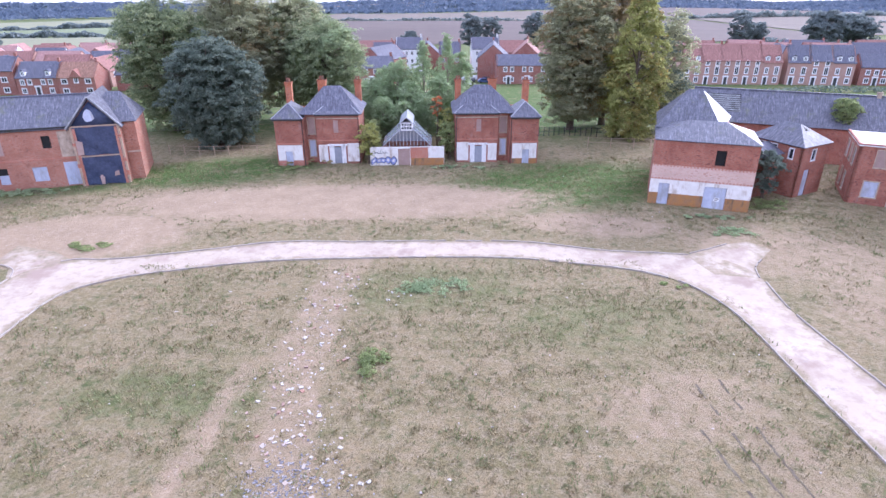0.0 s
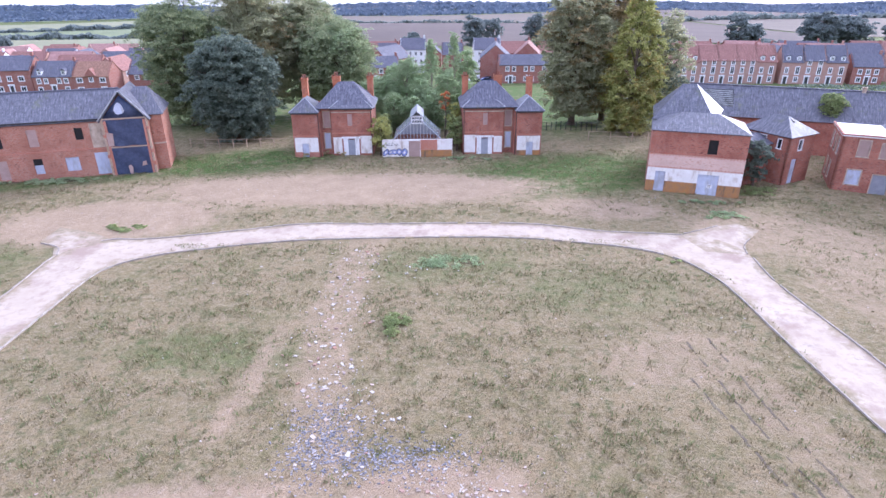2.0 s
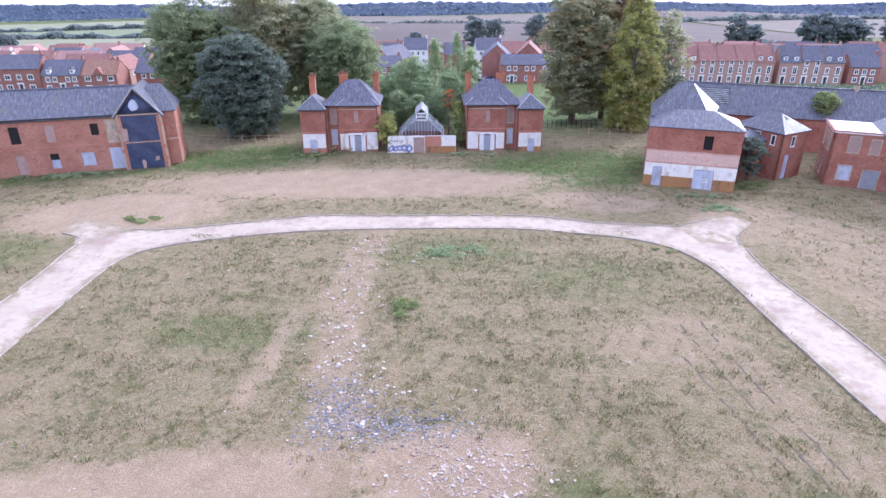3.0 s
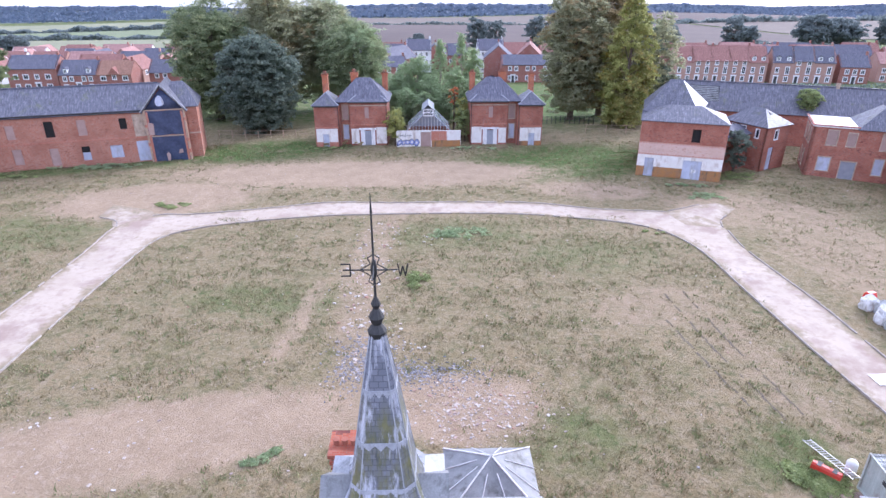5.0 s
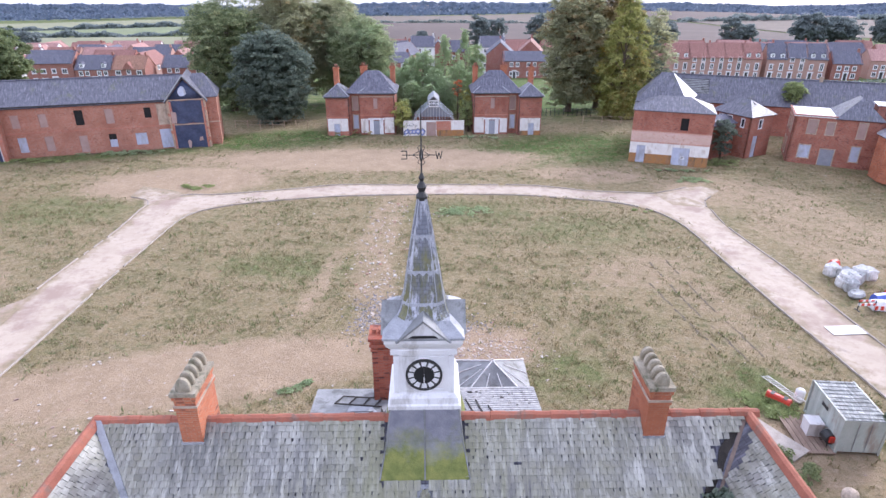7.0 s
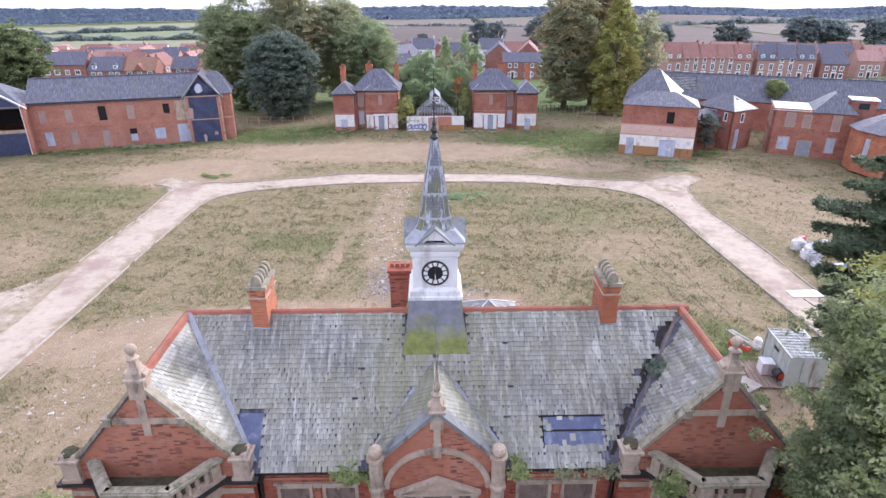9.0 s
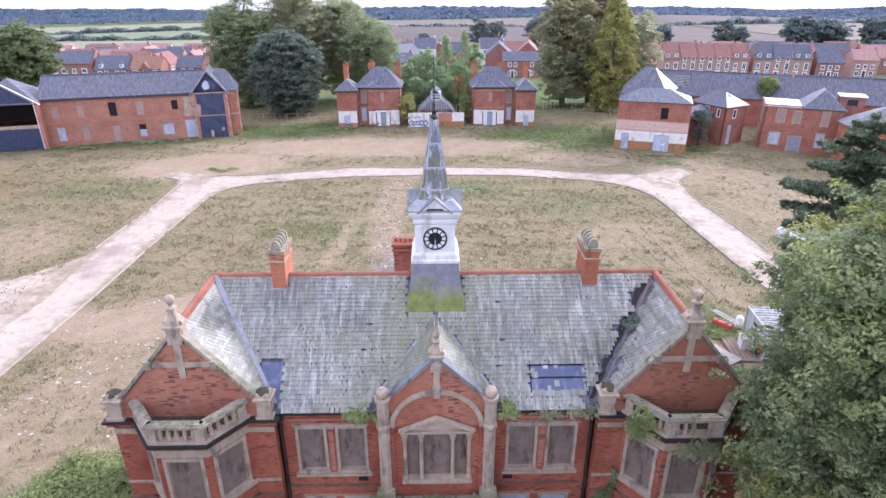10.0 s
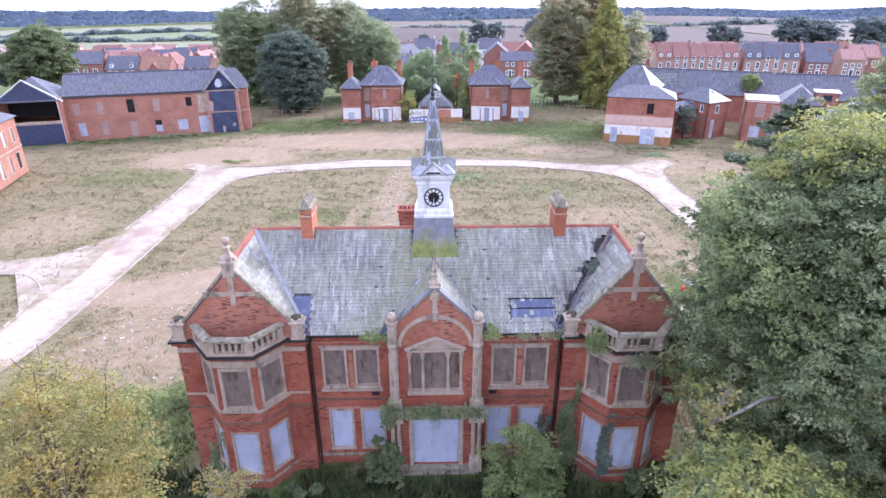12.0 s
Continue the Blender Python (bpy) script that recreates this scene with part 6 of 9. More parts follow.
ca, cb, cc, cd = (-0.05, 4.85, 8.2), (7.4, 4.85, 8.2), (9.2, 13.8, 8.2), (-0.05, 13.8, 8.2)
ra, rb_ = (3.2, 9.3, 12.1), (4.9, 9.3, 12.1)
for f in ((ca, cb, rb_, ra), (cc, cd, ra, rb_), (cd, ca, ra)):
    tall.slab(f, 0.12)
part("tall_roof", tall, SLATE, hall, "steep hipped slate roof")
# the white colour stands for sky glare off this slate slope
part("glazed_slope", MB().slab((cb, cc, rb_), 0.12), WHITE, hall, "slate slope coloured white for sky glare")

# corner annexe
an = thing("annexe", "small red brick annexe with a broken hipped slate roof", "building", (48.0, 81.4, 0.3), 27)
fa, fb = Face((0, 0), (5.2, 0)), Face((0, 7.0), (0, 0))
ha = [(2.0, 2.7, 4.5, 5.8)]
hd = [(1.2, 2.3, 0.0, 3.4)]
part("front_wall", fa.wall(MB(), 0, 6.4, 0.3, ha + hd), BRICK_OUT, an)
panels(fa, ha, an, [PANE], "", trim=WHITE)
panels(fa, hd, an, [SHEET], "pale steel sheet over the door")
hs = [(1.4, 2.1, 4.8, 6.0), (2.5, 3.7, 4.8, 6.0), (5.4, 5.9, 4.7, 5.9)]
part("side_wall", fb.wall(MB(), 0, 6.4, 0.3, hs), BRICK_OUT, an)
panels(fb, hs, an, [PANE], "", trim=WHITE)
part("back_wall", MB().box(0.3, 5.2, 6.7, 7.0, 0, 6.4).box(4.9, 5.2, 0.3, 6.7, 0, 6.4), BRICK_OUT, an)
part("roof", hip(MB(), 0, 5.2, 0, 7.0, 6.4, 8.4, 0.3, 2.9, "y"), SLATE, an)
part("hole", MB().slab([(2.3, 1.6, 7.72), (2.8, 1.6, 7.72), (2.6, 2.2, 8.15)], 0.02), DARK, an)
link = MB().box(-6.5, 0.3, 2.5, 6.0, 0, 5.2)
part("link_wall", link, BRICK_OUT, an)
part("link_roof", MB().slab([(-6.8, 2.1, 5.2), (0.3, 2.1, 5.2), (0.3, 4.5, 6.2), (-6.8, 4.5, 6.2)], 0.1).slab([(-6.8, 6.9, 5.2), (0.3, 6.9, 5.2), (0.3, 4.5, 6.2), (-6.8, 4.5, 6.2)], 0.1), SLATE_DARK, an)

# long range behind
lr = thing("ward_range", "long low brick range under a blue-grey slate roof", "building", (43.5, 102.6, 0.2), -22)
part("wall", MB().box(0, 48, 0, 8, 0, 5.7), BRICK_OUT, lr)
part("roof", gable(MB(), 0, 48, 0, 8, 5.7, 9.4, 0.4, 0.2), SLATE, lr)
part("broken_roof", MB().slab([(1.5, 0.9, 6.62), (6.5, 0.9, 6.62), (6.2, 3.2, 8.75), (1.8, 3.2, 8.75)], 0.03), LEAD_OLD, lr, "bare boarding where slates have slid off")
for k in range(9):
    part("batten", MB().tube((1.5, 1.0 + k * 0.27, 6.74 + k * 0.25), (6.5, 1.0 + k * 0.27, 6.74 + k * 0.25), 0.04, sides=4), DARK, lr)
chimney(lr, 24.0, 4.0, 8.2, 10.0, 0.5, 0.5, 0, STONE)
part("ridge_tiles", MB().box(-0.2, 48.2, 3.85, 4.15, 9.38, 9.52), SLATE_DARK, lr)

# right-hand blocks
rb = thing("east_block", "pinkish red brick block with boarded windows and slate hip", "building", (53.4, 79.7, 0.3), -25)
f1, f0 = Face((0, 0), (11.0, 0)), Face((0, 7.5), (0, 0))
rh = [(1.9, 3.1, 4.6, 6.6), (4.3, 5.3, 4.6, 6.4), (1.4, 2.9, 1.0, 2.9), (4.2, 6.0, 0.0, 2.5), (8.2, 9.2, 4.4, 6.6), (8.0, 9.1, 1.0, 3.2)]
part("front_wall", f1.wall(MB(), 0, 7.0, 0.35, rh), BRICK_OUT, rb)
panels(f1, rh, rb, [SHEET_WARM, SHEET_WARM, SHEET, SHEET_DARK, SHEET_WARM, SHEET], "board over the window", trim=STONE)
sh = [(1.2, 2.2, 4.4, 6.4), (3.4, 4.4, 4.4, 6.4), (5.4, 6.4, 4.4, 6.4), (1.2, 2.2, 0.8, 3.0), (3.4, 4.4, 0.8, 3.0)]
part("side_wall", f0.wall(MB(), 0, 7.0, 0.35, sh), BRICK_OUT, rb)
panels(f0, sh, rb, [SHEET, SHEET_WARM], "board over the window", trim=STONE)
part("back_wall", MB().box(0.3, 11.0, 7.2, 7.5, 0, 7.0).box(10.7, 11.0, 0.3, 7.2, 0, 7.0), BRICK_OUT, rb)
part("flat_roof", MB().box(-0.1, 5.4, -0.1, 7.6, 7.0, 7.15), WHITE, rb, "whitened flat felt roof with a ragged parapet")
part("parapet", MB().box(-0.15, 5.4, -0.15, 0.1, 7.15, 7.3).box(-0.15, 0.1, 0.1, 7.6, 7.15, 7.3), BRICK_OUT, rb)
part("roof", hip(MB(), 5.4, 11.0, 0, 7.5, 7.0, 9.7, 0.3, 2.9, "y"), SLATE, rb)
part("dormer_block", MB().box(10.6, 14.0, 3.5, 6.5, 0.0, 8.6), BRICK_OUT, rb)
part("dormer_roof", MB().box(10.4, 14.2, 3.3, 6.7, 8.6, 8.75), WHITE, rb)
part("dormer_window", MB().box(11.6, 13.0, 3.45, 3.5, 7.3, 8.2), PANE, rb)

ro = thing("round_ward", "round-ended brick ward with a conical slate roof", "building", (67.0, 70.0, 0.3))
pts = [(6.2 * math.cos(2 * math.pi * i / 12), 6.2 * math.sin(2 * math.pi * i / 12)) for i in range(12)]
for i in range(12):
    fc = Face(pts[i], pts[(i + 1) % 12])
    hh = [(1.1, 2.0, 2.6, 5.0)] if i in (6, 7, 8, 9, 10) else []
    part("wall", fc.wall(MB(), 0, 5.9, 0.3, hh), ORANGE, ro)
    panels(fc, hh, ro, [SHEET], "board over the window")
cone = MB()
for i in range(12):
    a, b = pts[i], pts[(i + 1) % 12]
    cone.slab([(a[0] * 1.06, a[1] * 1.06, 5.9), (b[0] * 1.06, b[1] * 1.06, 5.9), (0, 0, 9.0)], 0.1)
part("roof", cone, SLATE, ro)

# long ward block with tarpaulins
wb = thing("ward_block", "long derelict brick ward block, gable ends hung with navy tarpaulins", "building", (-73.3, 80.7, 0.3), 15.5)
fm = Face((9.8, 0), (33.0, 0))
uph = [(1.2, 2.3, 4.6, 6.6), (4.9, 6.0, 4.6, 6.6), (9.8, 11.0, 4.6, 6.9), (14.0, 15.2, 4.6, 6.9), (19.6, 20.6, 5.2, 6.8)]
lwh = [(1.4, 2.6, 0.9, 3.2), (5.0, 6.2, 0.9, 3.2), (9.7, 10.9, 0.4, 3.0), (13.9, 15.0, 0.9, 3.0), (17.7, 19.4, 1.0, 2.9)]
part("front_wall", fm.wall(MB(), 0, 7.9, 0.35, uph + lwh), BRICK_WARD, wb)
panels(fm, uph, wb, [SHEET_WARM, SHEET_WARM, DARK, SHEET_WARM, DARK], "boarded upper window", inset=0.15)
panels(fm, lwh, wb, [SHEET, SHEET_WARM, SHEET_WARM, SHEET, SHEET], "boarded lower window", inset=0.15)
part("open_half", fm.box(MB(), 13.9, 15.0, 0.12, 0.14, 2.1, 3.0), DARK, wb, "black gap above the board")
part("band_course", fm.box(MB(), 0, 23.2, -0.06, -0.002, 3.75, 3.95), BRICK_PALE, wb)
part("band_course", fm.box(MB(), 0, 23.2, -0.06, -0.002, 7.5, 7.7), BRICK_PALE, wb)
part("patched_plaster", fm.box(MB(), 21.5, 23.2, -0.05, -0.002, 4.0, 7.3), STONE, wb, "torn pale plaster")
part("pale_panel", fm.box(MB(), 21.4, 23.2, -0.05, -0.002, 0.3, 3.3), SHEET, wb, "whitish panel")
part("gutter", fm.box(MB(), 0, 23.2, -0.35, -0.2, 7.75, 7.9), IRON, wb)
part("back_wall", MB().box(0, 38.2, 8.2, 8.5, 0, 7.9), BRICK_WARD, wb)
for a, y in ((38.4, 0), (9.5, -1.5), (0, -1.5)):
    part("side_wall", MB().box(a, a + 0.3, y, 8.2, 0, 7.9), BRICK_WARD, wb)
part("roof", gable(MB(), 9.6, 35.4, 0, 8.5, 7.9, 11.1, 0.35, 0.0), SLATE, wb)
part("ridge_tiles", MB().box(9.6, 35, 4.1, 4.4, 11.05, 11.2), SLATE_DARK, wb)
# right gable
ge = Face((33.0, -0.6), (38.7, -0.6))
tp = MB()
n = 40
cre = random.Random(17)
for z0, z1, in ((0.15, 3.9), (4.1, 7.7)):
    rows = [[ge.at(0.25 + 5.2 * i / n, -0.07 - 0.05 * math.sin(i * 0.37 + z0 + 0.3 * math.sin(j * 0.7)) - 0.04 * math.sin(i * 0.24 + j * 0.5) - 0.05 * (cre.random() - 0.5), z0 + (z1 - z0) * j / 16 + 0.05 * math.sin(i * 0.31) * (j == 0 or j == 16)) for i in range(n + 1)] for j in range(17)]
    k = len(tp.v)
    for r_ in rows:
        tp.v += [tuple(p) for p in r_]
    for j in range(16):
        for i in range(n):
            q = k + j * (n + 1) + i
            tp.f.append((q, q + 1, q + n + 2, q + n + 1))
tp.loft([[ge.at(u, d, z) for u, z in ((0.2, 7.9), (5.5, 7.9), (2.85, 10.9))] for d in (-0.04, 0.02)])
part("tarpaulin", tp, TARP, wb, "creased navy tarpaulin over the open gable", True)
part("gable_wall", MB().box(33.0, 38.7, -0.4, -0.1, 0, 7.9).loft([[(x, y, z) for x, z in ((33.0, 7.9), (38.7, 7.9), (35.85, 11.0))] for y in (-0.4, -0.1)]), BRICK_WARD, wb)
part("timber_frame", ge.box(ge.box(ge.box(ge.box(MB(), 0, 0.25, -0.15, 0.1, 0, 7.9), 5.45, 5.7, -0.15, 0.1, 0, 7.9), 0.25, 5.45, -0.15, -0.1, 3.9, 4.05), 0.25, 5.45, -0.15, -0.1, 7.75, 7.92), TIMBER, wb)
for u in (0.5, 5.3):
    part("brick_jamb", ge.box(MB(), u - 0.2, u + 0.1, -0.2, -0.12, 0, 7.6), BRICK_PALE, wb)
part("gable_roof", gable(MB(), 33.0, 38.7, -0.6, 8.5, 7.9, 11.4, 0.35, 0.25, "y"), SLATE, wb)
brd = MB()
coping(ge, brd, [(-0.3, 7.6), (2.85, 11.4)], 0.2, 0.16, -0.45)
coping(ge, brd, [(2.85, 11.4), (6.0, 7.6)], 0.2, 0.16, -0.45)
part("barge_board", brd, LEAD, wb, "grey weathered barge boards")
torn = [(2.0, 8.5), (2.3, 8.35), (2.75, 8.45), (3.1, 8.7), (3.05, 9.2), (2.85, 9.75), (2.45, 9.95), (2.1, 9.6), (1.85, 9.0)]
part("torn_patch", MB().loft([[ge.at(u, d, z) for u, z in torn] for d in (-0.12, -0.09)]), SHEET, wb, "white torn membrane")
for pts in ([(0.35, 4.2), (1.05, 4.25), (1.15, 5.9), (0.4, 6.1)], [(2.25, 0.2), (2.6, 0.15), (2.75, 1.1), (2.5, 1.5), (2.2, 1.3)], [(3.95, 1.2), (4.6, 1.3), (4.55, 1.9), (4.1, 1.8)]):
    part("torn_patch", MB().loft([[ge.at(u, d, z) for u, z in pts] for d in (-0.24, -0.21)]), SHEET_WARM, wb, "pale board showing through the torn sheet")
for u, z, l in ((0.1, 2.6, 0.5), (0.12, 5.4, 0.4), (5.6, 3.0, 0.5), (5.62, 6.2, 0.4), (5.6, 1.2, 0.6)):
    part("ragged_brick", ge.box(MB(), u - 0.16, u + 0.2, -0.26, -0.16, z, z + l), BRICK_PALE, wb)
part("return_wall", MB().box(38.72, 40.3, 0.9, 8.5, 0, 7.9), BRICK_WARD, wb, "brick return beyond the tarpaulin")
part("return_band", MB().box(38.72, 40.36, 0.84, 0.898, 3.75, 3.95), STONE, wb)
part("return_roof", hip(MB(), 35.2, 40.3, 0.9, 8.5, 7.9, 11.15, 0.3, 2.0), SLATE, wb)
# left open end
le = Face((0, -1.5), (9.8, -1.5))
part("tarpaulin", le.box(MB(), 0.2, 9.4, 0.0, 0.05, 0.1, 3.6), TARP, wb, "navy tarpaulin over the ground floor")
part("tarpaulin", MB().loft([[(x, y, z) for x, z in ((0.1, 7.4), (9.5, 7.4), (4.8, 10.8))] for y in (-1.5, -1.45)]), TARP, wb, "navy tarpaulin in the gable")
part("floor_edge", le.box(MB(), 0, 9.5, -0.05, 0.3, 3.6, 4.1), STONE, wb, "broken floor edge")
part("open_room", MB().box(0.3, 9.5, 3.0, 3.1, 4.1, 7.4), DARK, wb, "dark open upper room")
part("end_pier", MB().box(9.3, 9.9, -1.7, -1.2, 0, 7.9), BRICK_PALE, wb)
part("broken_edge", MB().box(9.25, 9.35, -1.75, -1.2, 0, 7.9), WHITE, wb, "whitened torn edge")
part("hip_roof", hip(MB(), 0, 9.8, -1.5, 8.5, 7.5, 11.0, 0.3, 4.9, "y"), SLATE, wb)
eb = MB()
coping(le, eb, [(-0.4, 7.3), (4.9, 11.0)], 0.3, 0.14, -0.35)
coping(le, eb, [(4.9, 11.0), (10.2, 7.3)], 0.3, 0.14, -0.35)
part("barge_board", eb, WHITE, wb, "pale flaking barge boards")

# brick block west of the side road
nb = thing("west_block", "red brick block with boarded windows and slate hip", "building", (-58.2, 53.2, 0.2), 12)
fe2 = Face((0, 0), (0.001, 12.5))
we = [(1.2, 2.2, 4.8, 6.8), (4.2, 5.2, 4.8, 6.8), (7.2, 8.2, 4.8, 6.8), (10.0, 11.0, 4.8, 6.8), (1.2, 2.2, 1.0, 3.3), (4.2, 5.2, 1.0, 3.3), (7.2, 8.2, 1.0, 3.3), (10.0, 11.0, 1.0, 3.3)]
part("wall", fe2.wall(MB(), 0, 8.2, 0.35, we), BRICK_WARD, nb)
panels(fe2, we, nb, [SHEET_WARM, DARK, SHEET], "boarded window", trim=STONE)
part("south_wall", MB().box(-10, -0.35, 0, 0.35, 0, 8.2).box(-10, -0.35, 12.15, 12.5, 0, 8.2).box(-10, -9.65, 0.35, 12.15, 0, 8.2), BRICK_WARD, nb)
part("band_course", fe2.box(MB(), 0, 12.5, -0.06, -0.002, 3.9, 4.1), STONE, nb)
part("roof", hip(MB(), -10, 0, 0, 12.5, 8.2, 11.2, 0.35, 5.0, "y"), SLATE, nb)

# ---- estate houses beyond ----
win_mesh = {}


def window_on(parent, x, y, z, w, h, kind="casement"):
    """A small white window with its dark panes; alike ones share their meshes."""
    key = (round(w, 2), round(h, 2), kind)
    if key not in win_mesh:
        f = MB()
        for a, b, c, d in ((-w / 2 - 0.16, -w / 2 + 0.07, 0, h), (w / 2 - 0.07, w / 2 + 0.16, 0, h), (-w / 2 - 0.16, w / 2 + 0.16, h - 0.08, h + 0.16), (-w / 2 - 0.2, w / 2 + 0.2, -0.18, 0.08), (-0.05, 0.05, 0, h)):
            f.box(a, b, -0.08, 0.03, c, d)
        win_mesh[key] = (f.mesh("window_frame", UPVC), MB().box(-w / 2, w / 2, -0.03, 0.01, 0, h).mesh("pane", PANE))
    fm_, pm_ = win_mesh[key]
    a = part("window", fm_, UPVC, parent)
    a.location = (x, y, z)
    part("pane", pm_, PANE, a)


def dormer(parent, x, y, z, roof_mat):
    d = part("dormer", MB().box(x - 0.6, x + 0.6, y, y + 1.8, z, z + 1.3), UPVC, parent)
    part("dormer_roof", gable(MB(), x - 0.6, x + 0.6, y, y + 2.2, z + 1.3, z + 1.8, 0.12, 0.12, "y", 0.08), roof_mat, d)
    window_on(d, x, y - 0.01, z + 0.25, 0.7, 0.9)


def house(x, y, yaw, w, d, eave, ridge, wall, roof, label, front=(), doors=(), dormers=(), z=None, group="", stack=True, name="house", white=False):
    z = lz(x, y) if z is None else z
    ob = thing(name, label, "house", (x, y, z - 0.2), yaw, group)
    part("wall", MB().box(-w / 2, w / 2, 0, d, 0, eave), wall, ob)
    part("gable_end", MB().loft([[(xx, u, v) for u, v in ((0, eave), (d, eave), (d / 2, ridge))] for xx in (-w / 2, -w / 2 + 0.3)]), wall, ob)
    part("gable_end", MB().loft([[(xx, u, v) for u, v in ((0, eave), (d, eave), (d / 2, ridge))] for xx in (w / 2 - 0.3, w / 2)]), wall, ob)
    part("roof", gable(MB(), -w / 2, w / 2, 0, d, eave, ridge, 0.3, 0.12), roof, ob)
    for u, v, ww, hh in front:
        window_on(ob, u, -0.02, v, ww, hh)
    for u in doors:
        dd = part("door", MB().box(u - 0.45, u + 0.45, -0.05, 0.02, 0.2, 2.3), INK, ob)
        part("door_surround", MB().box(u - 0.75, u - 0.45, -0.12, 0.02, 0.2, 2.5).box(u + 0.45, u + 0.75, -0.12, 0.02, 0.2, 2.5).box(u - 0.85, u + 0.85, -0.3, 0.02, 2.35, 2.75), UPVC, dd)
    s = (ridge - eave) / (d / 2)
    for u in dormers:
        dormer(ob, u, 0.35, eave + 0.1, roof)
    if stack:
        part("chimney", MB().box(w / 2 - 0.8, w / 2 - 0.2, d / 2 - 0.3, d / 2 + 0.3, ridge - 0.5, ridge + 0.9), wall, ob)
    return ob


# two tall terraces to the south-west
def terrace(x0, y0, x1, y1, n, roof, wall, label, group):
    a, b = Vector((x0, y0)), Vector((x1, y1))
    yaw = math.degrees(math.atan2(y1 - y0, x1 - x0))
    w = (b - a).length / n
    for i in range(n):
        p = a.lerp(b, (i + 0.5) / n)
        h = 7.1 - (0.4 if i in (0, n - 1) else 0)
        wins = [(-w / 4, 3.4, 0.85, 1.5), (w / 4, 3.1, 1.0, 2.1), (w / 4, 0.9, 1.0, 1.4)]
        dm = (-w / 4, w / 4) if i in (0, n - 1) else ()
        if not dm:
            wins += [(-w / 4, 5.75, 0.95, 1.15), (w / 4, 5.75, 0.95, 1.15)]
        house(p.x, p.y, yaw, w - 0.02, 8.5, h, 11.0, wall, roof, label, wins, (-w / 4,), dm, z=lz(p.x, p.y), group=group, stack=False)


terrace(78.6, 193.5, 106.4, 190.4, 5, TILE_RED, BRICK_BUFF, "three-storey terraced house with clay tiled roof and white door", "long terrace")
terrace(107.8, 190.0, 125.0, 186.0, 3, SLATE_DARK, BRICK_BUFF, "three-storey terraced house with slate roof and dormers", "slate terrace")
wins6 = [(-2.2, 3.2, 1.0, 1.2), (0, 3.2, 1.0, 1.2), (2.2, 3.2, 1.0, 1.2), (-2.2, 0.9, 1.1, 1.3), (2.2, 0.9, 1.1, 1.3)]
house(131.5, 186, -12, 8.5, 8, 5.4, 8.6, BRICK_NEW, SLATE_DARK, "brick house with slate roof and gabled porch", wins6, (0,))
house(146, 190, -12, 8, 9, 6.0, 9.0, BRICK_BUFF, TILE_PINK, "pale brick house with clay roof", wins6, (0,))
house(124, 214, 78, 16, 9, 6.4, 10.2, BRICK_NEW, SLATE_DARK, "end-on brick terrace with slate roof", wins6)
house(134, 210, -10, 12, 9, 7, 10.5, BRICK_BUFF, TILE_PINK, "pale brick house with faded clay roof", wins6)
# roofs that rise behind the terraces
for x, y, w, r in ((84, 222, 13, TILE_RED), (98, 226, 15, TILE_PINK), (112, 224, 12, TILE_RED), (126, 232, 15, TILE_PINK), (142, 228, 12, TILE_RED), (158, 226, 14, SLATE_DARK),
                   (172, 214, 12, SLATE_DARK), (160, 204, 11, TILE_PINK), (90, 250, 14, TILE_PINK), (108, 254, 16, TILE_RED), (130, 258, 14, TILE_PINK), (150, 252, 15, SLATE_DARK), (176, 248, 14, TILE_RED), (74, 218, 10, TILE_PINK)):
    house(x, y, -8 + 5 * math.sin(x), w, 9, 6.0, 10.0, BRICK_NEW, r, "estate house with %s roof" % ("slate" if r is SLATE_DARK else "clay tiled"), [(-3, 3.4, 1.0, 1.2), (0, 3.4, 1, 1.2), (3, 3.4, 1, 1.2)], group="estate houses")
# row to the east
house(-112.5, 178, 4, 13.5, 9, 6.6, 9.8, BRICK_NEW, SLATE_DARK, "brick house with blue slate roof and plain gable end", [(-4.5, 3.6, 1.0, 1.2), (-1.8, 3.6, 1.3, 1.2), (1.2, 3.6, 1.0, 1.2), (4.2, 3.6, 1.3, 1.2), (-4.5, 0.9, 1, 1.2), (-1.8, 0.9, 1.3, 1.2), (4.2, 0.9, 1.3, 1.2)], (1.2,))
house(-99.5, 177.5, 4, 10.4, 9, 4.9, 8.4, BRICK_NEW, SLATE_DARK, "brick house with slate roof and two white dormers", [(-3.6, 3.0, 0.9, 1.2), (-1.8, 3.0, 0.9, 1.2), (1.6, 3.0, 0.9, 1.2), (3.4, 3.0, 0.9, 1.2), (-3.6, 0.8, 1, 1.2), (3.4, 0.8, 1, 1.2)], (0,), (-3.2, 3.0))
hh = house(-89.2, 177.5, 4, 9.4, 9, 4.9, 8.2, BRICK_NEW, TILE_BROWN, "brick house with brown tiled roof and small front gable", [(-3.0, 3.2, 1.3, 1.1), (3.0, 3.2, 1.3, 1.1), (0, 3.4, 0.9, 1.2), (-3, 0.8, 1.3, 1.1), (3, 0.8, 1.3, 1.1)])
part("front_gable", MB().loft([[(u, y, v) for u, v in ((-1.5, 4.9), (1.5, 4.9), (0, 6.8))] for y in (-0.3, 2.5)]), BRICK_NEW, hh)
house(-78.5, 186, 2, 9, 8, 4.8, 8.0, BRICK_NEW, SLATE_DARK, "brick house with slate roof and dark garage doors", [(-2.2, 3.2, 1.0, 1.1), (0.2, 3.2, 1.0, 1.1)])
